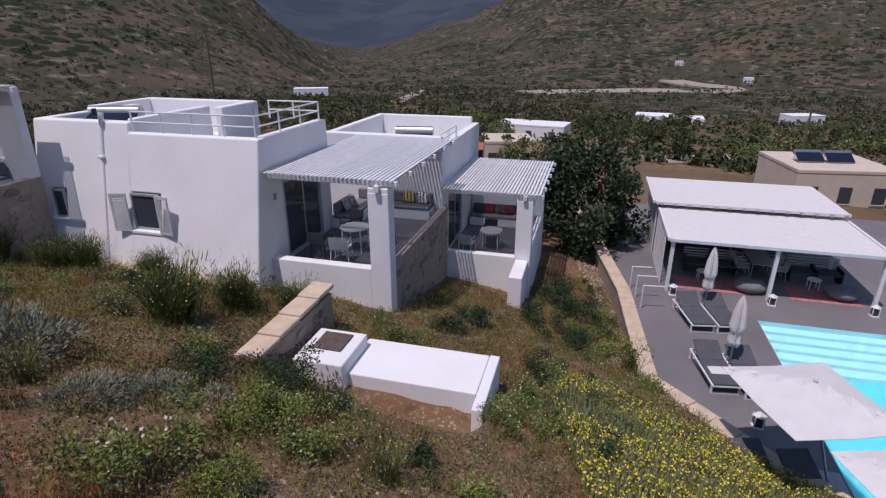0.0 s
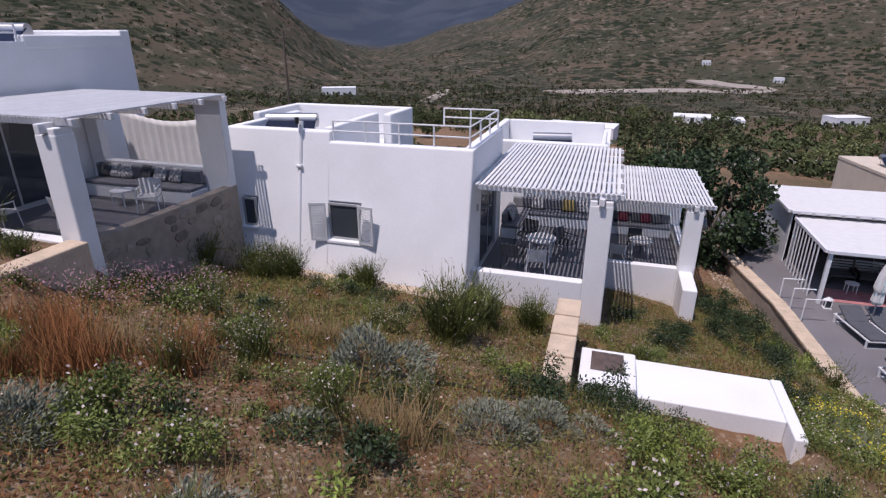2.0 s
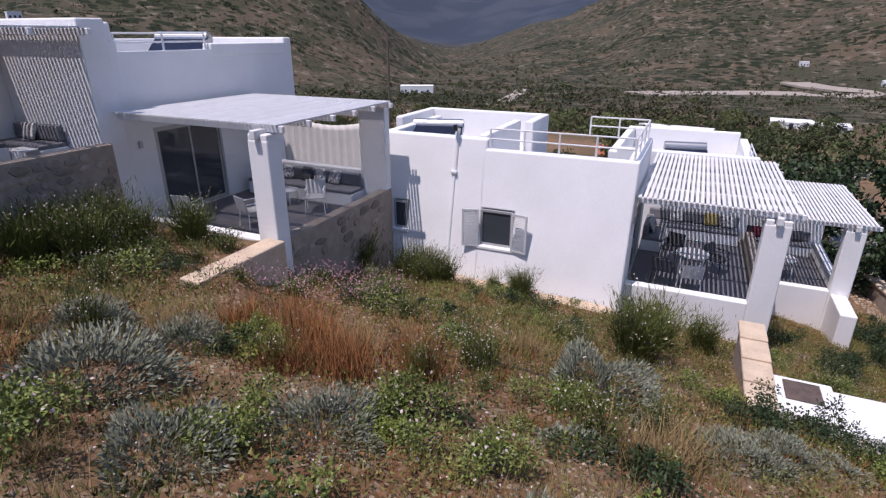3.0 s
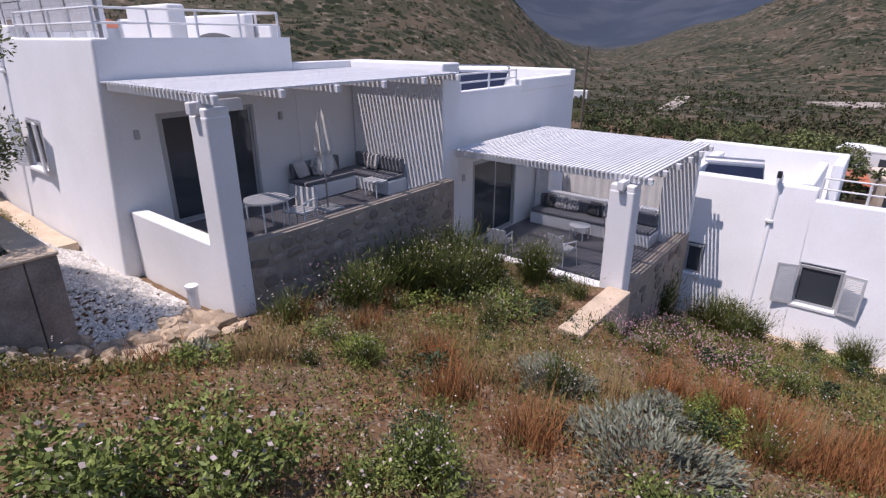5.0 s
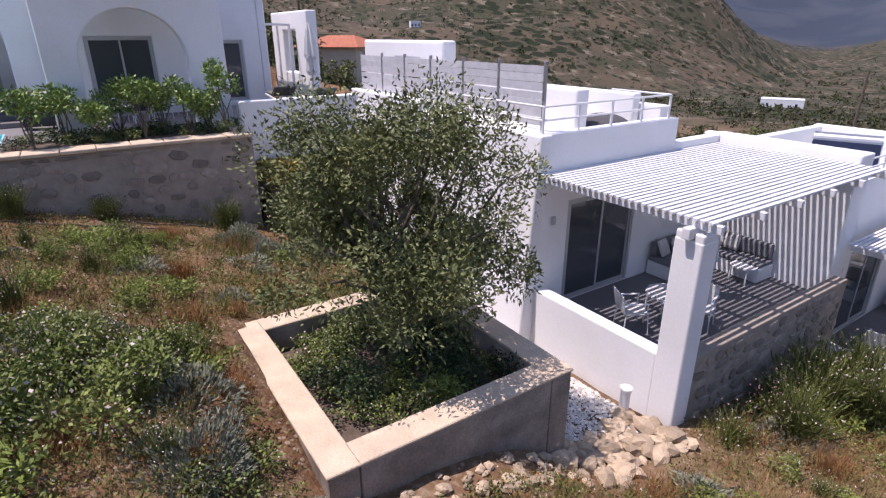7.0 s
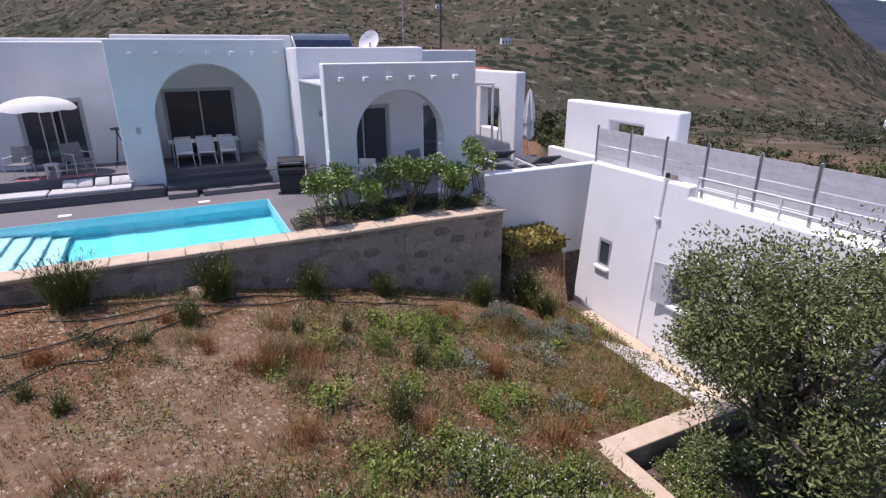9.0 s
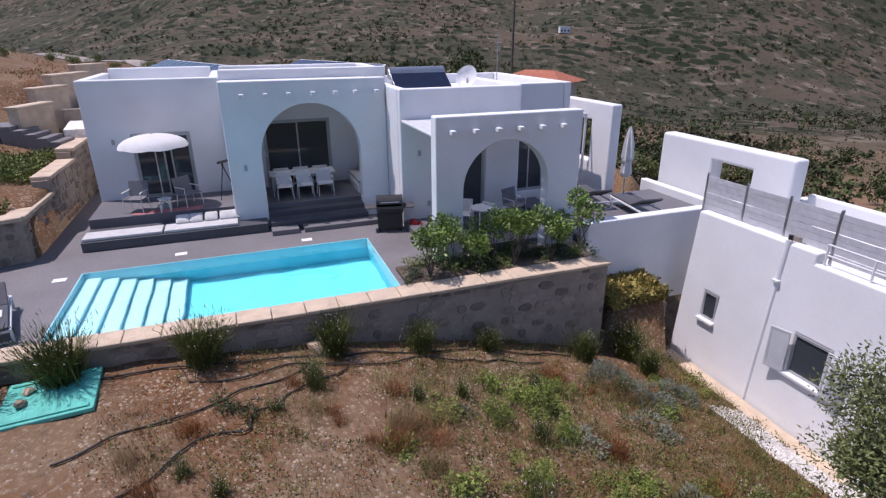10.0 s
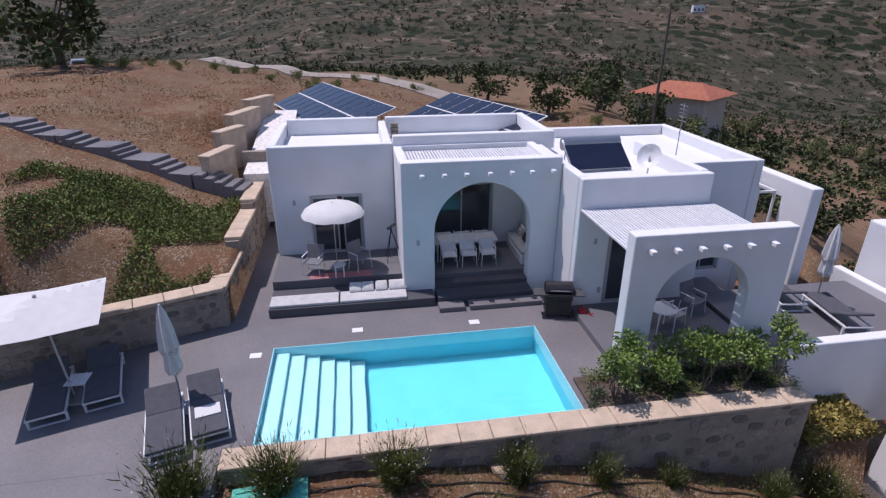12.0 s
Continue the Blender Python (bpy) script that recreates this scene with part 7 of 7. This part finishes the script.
for x, y, a in ((7.0, 25.8, 90), (7.0, 26.6, 90), (8.4, 25.8, -90), (8.4, 26.6, -90), (5.2, 29.6, 90), (5.2, 30.4, 90), (6.8, 29.6, -90), (6.8, 30.4, -90), (8.2, 29.6, 90), (8.2, 30.4, 90), (9.8, 29.6, -90), (9.8, 30.4, -90), (4.6, 28.4, 180), (6.2, 28.4, 180), (7.8, 28.4, 180), (9.4, 28.4, 180)):
    copy_thing(white_chair if y < 28 else dark_chair, pose(x, y, LZ, 0, 0, a))
for x, y in ((5.3, 24.8), (9.5, 25.0)):
    table_thing("stool_table", "small round white side table", 0.5, 0.5, 0.45, WOOD_WHITE, RAIL, x, y, LZ, 0, True)
for x0, x1 in ((4.2, 7.3), (8.4, 10.9)):
    solo("rug", box(x0, x1, 23.7, 25.0, LZ + 0.003, LZ + 0.012), RUG, "faded pink rug under the pavilion", "rug", "pavilion rugs")
for x, y in ((6.95, 24.1), (10.3, 24.3)):
    bg = ball((0, 0, 0.28), (0.62, 0.5, 0.3), 3)
    for v in bg.verts:
        v.co += v.co.normalized() * 0.09 * noise.noise(v.co * 3.5 + Vector((x, 0, 0)))
    solo("bean_bag", bg, GREYFAB, "slumped grey bean bag on the deck", "bean bag", "bean bags", smooth=True, m=pose(x, y, LZ))


def lantern(x, y, z):
    t = thing("lantern", "white square garden lantern", "lantern", pose(x, y, z), "deck lanterns")
    for a in (-0.11, 0.11):
        for b in (-0.11, 0.11):
            part("post", box(a - 0.014, a + 0.014, b - 0.014, b + 0.014, 0.04, 0.36), RAIL, t)
    part("base", box(-0.14, 0.14, -0.14, 0.14, 0, 0.04, 0.006, 1), RAIL, t)
    part("roof", cyl((0, 0, 0.36), (0, 0, 0.46), 0.19, 0.04, 4), RAIL, t)
    part("glass", box(-0.09, 0.09, -0.09, 0.09, 0.045, 0.35), GLASS, t)
    return t


for x, y in ((3.95, 23.0), (7.5, 23.0), (10.9, 23.0), (5.2, 15.1)):
    lantern(x, y, LZ)
for x, y in ((2.35, 23.2), (2.5, 22.3), (2.65, 21.4)):
    hr = thing("handrail", "white bent tube handrail at the deck edge", "handrail", pose(x, y, LZ), "deck handrails")
    part("upright", cyl((0, 0, 0), (0, 0, 0.95), 0.025, n=8), RAIL, hr)
    part("rail", cyl((-0.02, 0, 0.95), (0.75, 0.1, 0.95), 0.025, n=8), RAIL, hr)
table_thing("side_table", "white slatted table between loungers", 0.5, 0.5, 0.4, WOOD_WHITE, RAIL, -33.65, -19.58, DZ)
for c in (white_chair, dark_chair, lounge_chair, grey_chair):
    wipe(c)
for x, y, z in ((-34.6, -15.45, DZ), (-35.5, -12.6, DZ), (-35.4, -9.0, DZ)):
    solo("deck_drain", box(x - 0.12, x + 0.12, y - 0.16, y + 0.16, z + 0.002, z + 0.012), WHITE, "white square deck light cover", "cover", "deck covers")
post = cyl((-19.75, 1.6, 2.6), (-19.75, 1.6, 3.5), 0.09, n=16)
cyl((-19.75, 1.6, 3.5), (-19.75, 1.6, 3.55), 0.11, n=16, bm=post)
solo("vent_pipe", post, WHITE, "white capped drain pipe beside a wall", "pipe")


# ---- poles, far houses, tracks ----
def pole(x, y, h, label="leaning timber utility pole", wires=()):
    t = thing("utility_pole", label, "pole", pose(x, y, gz(x, y) - 0.3, 0, 0, 0), "utility poles")
    part("mast", cyl((0, 0, 0), (0.1, 0, h), 0.13, 0.09, 10), BARK, t)
    part("crossarm", box(-0.7, 0.7, -0.05, 0.05, h - 0.5, h - 0.4), BARK, t)
    return t


pole(-33.3, 45.7, 7.0 - gz(-33.3, 45.7))
pole(-64.1, 12.5, 10.5)
pole(20, 62, 8.0)


def far_house(x, y, w, d, h, turn, wall_m, roof_m, label, blocks=1):
    z = gz(x, y) - 0.4
    t = thing("house", label, "house", pose(x, y, z, 0, 0, turn), "far houses")
    for k in range(blocks):
        ox, hh = k * w * 0.85, h * (1 - 0.18 * k)
        part("wall", box(ox - w / 2, ox + w / 2, -d / 2 + 0.6 * k, d / 2, 0, hh, 0.05, 2), wall_m, t)
        part("parapet", box(ox - w / 2 - 0.04, ox + w / 2 + 0.04, -d / 2 + 0.6 * k - 0.04, d / 2 + 0.04, hh + 0.004, hh + 0.3, 0.04, 2), wall_m, t) if roof_m is None else None
        for i in range(3):
            xx = ox - w / 2 + w * (i + 0.5) / 3
            win = part("window", box(xx - 0.5, xx + 0.5, -d / 2 + 0.6 * k - 0.03, -d / 2 + 0.6 * k + 0.05, 0.9, 2.3), GLASS, t, "dark window")
            part("sill", box(xx - 0.6, xx + 0.6, -d / 2 + 0.6 * k - 0.1, -d / 2 + 0.6 * k - 0.032, 0.8, 0.88), wall_m, win)
    if roof_m:
        b = bmesh.new()
        e = 0.7
        v = [b.verts.new(p) for p in ((-w / 2 - e, -d / 2 - e, h), (w / 2 + e, -d / 2 - e, h), (w / 2 + e, d / 2 + e, h), (-w / 2 - e, d / 2 + e, h), (-w / 4, 0, h + d * 0.2), (w / 4, 0, h + d * 0.2))]
        for f in ((0, 1, 5, 4), (1, 2, 5), (2, 3, 4, 5), (3, 0, 4), (3, 2, 1, 0)):
            b.faces.new([v[i] for i in f])
        part("roof", b, roof_m, t, "hipped red tile roof")
    return t


far_house(17, 176, 10, 8, -15.0 - gz(17, 176), -5, WHITE, None, "far white flat-roofed house", 2)
far_house(-8.5, 60, 5, 5, 3.2, 15, BEIGEWALL, None, "beige flat-roofed house beyond the trees")
far_house(-13.5, 62, 4.5, 4.5, 2.3, 15, BEIGEWALL, TERRA, "small beige house with a red roof")
far_house(20.5, 57, 8, 8, 3.4, 8, BEIGEWALL, None, "beige house with roof solar heaters", 1)
far_house(-149, 279, 18, 8, 4, 25, WHITE, None, "long far white building")
far_house(-71.5, 19.5, 6.4, 5.4, 8.6 - gz(-71.5, 19.5), 35, BEIGEWALL, TERRA, "house with a red tiled roof among trees")
far_house(-10, 100, 12, 6, 3, -8, WHITE, None, "far low white shed")
far_house(60, 190, 10, 6, 3, 20, WHITE, None, "far small white house")
for th, r in ((68, 620), (72, 700), (66, 560), (80, 820), (84, 780), (90, 900), (-8, 600), (-14, 520), (60, 420)):
    x, y = -10 - r * math.sin(radians(th)), r * math.cos(radians(th))
    far_house(x, y, 7, 6, 4, th + 10, WHITE, None, "far white hillside house")


def track(name, pts, width, material, label, lift=0.25, n=60):
    """A ribbon of road draped over the land."""
    P = np.array(pts, float)
    s = np.r_[0, np.cumsum(np.hypot(*np.diff(P, axis=0).T))]
    q = np.linspace(0, s[-1], n)
    x, y = np.interp(q, s, P[:, 0]), np.interp(q, s, P[:, 1])
    dx, dy = np.gradient(x), np.gradient(y)
    L = np.hypot(dx, dy)
    nx, ny = -dy / L * width / 2, dx / L * width / 2
    b = bmesh.new()
    rows = []
    for i in range(n):
        z = max(gz(x[i] + nx[i], y[i] + ny[i]), gz(x[i] - nx[i], y[i] - ny[i]), gz(x[i], y[i])) + lift
        rows.append([b.verts.new((x[i] + nx[i], y[i] + ny[i], z)), b.verts.new((x[i] - nx[i], y[i] - ny[i], z))])
    for a, c in zip(rows, rows[1:]):
        b.faces.new((a[0], a[1], c[1], c[0]))
    r = bmesh.ops.extrude_face_region(b, geom=b.faces[:])
    bmesh.ops.translate(b, verts=[v for v in r["geom"] if isinstance(v, bmesh.types.BMVert)], vec=(0, 0, -1.5))
    return solo(name, b, material, label, "road", kind="structure")


track("road_1", [(-80, -26), (-72, -8), (-64, 2), (-58, 8), (-50, 10)], 3.0, ROADM, "pale dirt track behind the villa", 0.08)
track("road_2", [(8, 75), (20, 85), (45, 92), (90, 110)], 5.0, ROADM, "pale dirt road in the valley", 0.2)
track("road_3", [(-36, 330), (20, 400), (60, 410), (95, 470), (60, 520)], 26.0, ROADM, "dry pale riverbed in the valley", 0.4)
track("road_4", [(-85, 235), (-98, 300), (-112, 360)], 7.0, ROADM, "pale road climbing the hillside", 0.5)
track("road_5", [(-45.5, 8.5), (-40, 9.2), (-34, 8.6), (-30, 9.5)], 2.2, ROADM, "pale concrete path behind the wall", 0.05, 40)

for name, pts in (("footing_1", [(-30.6, 1.3), (-27.5, 1.3), (-24.8, 1.32)]), ("footing_2", [(-15.3, 12.92), (-11, 12.92), (-8.1, 12.95)])):
    track(name, pts, 0.45, COPING, "beige sandy footing strip along a white wall", 0.03, 24)


# pickup parked beyond the field tree
car = thing("pickup", "pale grey pickup parked on the dry field", "car", pose(-84.0, -39.5, gz(-84.0, -39.5), 0, 0, 115))
part("body", box(-2.4, 2.4, -0.85, 0.85, 0.4, 0.98, 0.1, 3), METAL, car, "pale grey body")
cab = box(-0.6, 1.1, -0.75, 0.75, 0.985, 1.62, 0.12, 3)
for v in cab.verts:
    if v.co.z > 1.3:
        v.co.x, v.co.y = 0.2 + (v.co.x - 0.2) * 0.78, v.co.y * 0.9
part("cab", cab, METAL, car)
part("windscreen", box(0.86, 0.93, -0.6, 0.6, 1.08, 1.45), GLASS, car, "dark windscreen", m=pose(0.16, 0, 0, 0, -4, 0))
for y in (-0.77, 0.73):
    part("side_window", box(-0.35, 0.75, y, y + 0.04, 1.12, 1.45), GLASS, car, "dark side window")
for x in (-1.5, 1.5):
    for y in (-0.78, 0.78):
        part("wheel", cyl((x, y - 0.1, 0.35), (x, y + 0.1, 0.35), 0.35, n=18), BLACK, car)

# ---- stones of the rubble walls ----
def stone_piece(seed):
    """An irregular stone face, slightly domed; its face looks along +z."""
    r = random.Random(seed)
    n = r.choice((6, 7, 8))
    b = bmesh.new()
    rim, top = [], []
    for k in range(n):
        a = 2 * math.pi * k / n + r.uniform(-0.15, 0.15)
        q = max(abs(math.cos(a)), abs(math.sin(a))) ** -0.72 * r.uniform(0.82, 1.0) * 0.5
        rim.append(b.verts.new((q * math.cos(a), q * math.sin(a), -0.02)))
        top.append(b.verts.new((q * 0.9 * math.cos(a), q * 0.9 * math.sin(a), 0.022 + r.uniform(-0.006, 0.006))))
    mid = b.verts.new((0, 0, 0.032))
    for k in range(n):
        b.faces.new((rim[k], rim[(k + 1) % n], top[(k + 1) % n], top[k]))
        b.faces.new((top[k], top[(k + 1) % n], mid))
    return mesh_of("stone", b, STONE)


PIECES = [stone_piece(k) for k in range(10)]


def stone_face(parent, origin, ang, width, height, fill=0.88, row=0.27, wide=0.42):
    """Rows of stones on an upright face; ang: heading of its run, seen from outside to the right."""
    inv = parent.matrix_basis.inverted()
    run = Vector((math.cos(radians(ang)), math.sin(radians(ang)), 0))
    v = 0.0
    while v < height - 0.08:
        h = min(row * random.uniform(0.7, 1.3), height - v)
        u = random.uniform(-0.1, 0.0)
        while u < width - 0.1:
            w = min(wide * random.uniform(0.55, 1.45), width - u)
            if random.random() < fill and w > 0.12:
                c = Vector(origin) + run * (u + w / 2) + Vector((0, 0, v + h / 2))
                o = new("stone", random.choice(PIECES))
                o.parent = parent
                o.matrix_basis = inv @ pose(*c, 90, 0, ang) @ pose(0, 0, 0, 0, 0, random.uniform(-6, 6)) @ Matrix.Diagonal((w * 0.97, h * 0.95, 1, 1))
            u += w
        v += h


stone_face(pool_wall, (-30.355, -15.6, 4.95), 90, 14.1, 1.72, 0.62)
stone_face(ter_top, (-19.035, 2.35, 2.3), 90, 5.65, 1.9, 0.75, 0.22, 0.36)
stone_face(ter_mid, (-14.735, 8.75, 0.6), 90, 4.3, 1.75, 0.4)
stone_face(ter_low, (-4.515, 14.35, -2.0), 90, 5.5, 2.3, 0.55, 0.24, 0.38)
for p, q in zip(RET, RET[1:]):
    a, b = Vector(p), Vector(q)
    ang = math.degrees(math.atan2(b.y - a.y, b.x - a.x))
    d = (a.xy - b.xy).length
    out = Vector((-math.sin(radians(ang)), math.cos(radians(ang)), 0)) * 0.005
    stone_face(ret_wall, Vector((b.x, b.y, 6.7)) + out, ang + 180, d, min(p[2], q[2]) - 6.72, 0.8, 0.25, 0.4)
stone_face(gw, (-4.995, 8.6, -0.6), 90, 2.9, 1.35, 0.6, 0.24, 0.36)
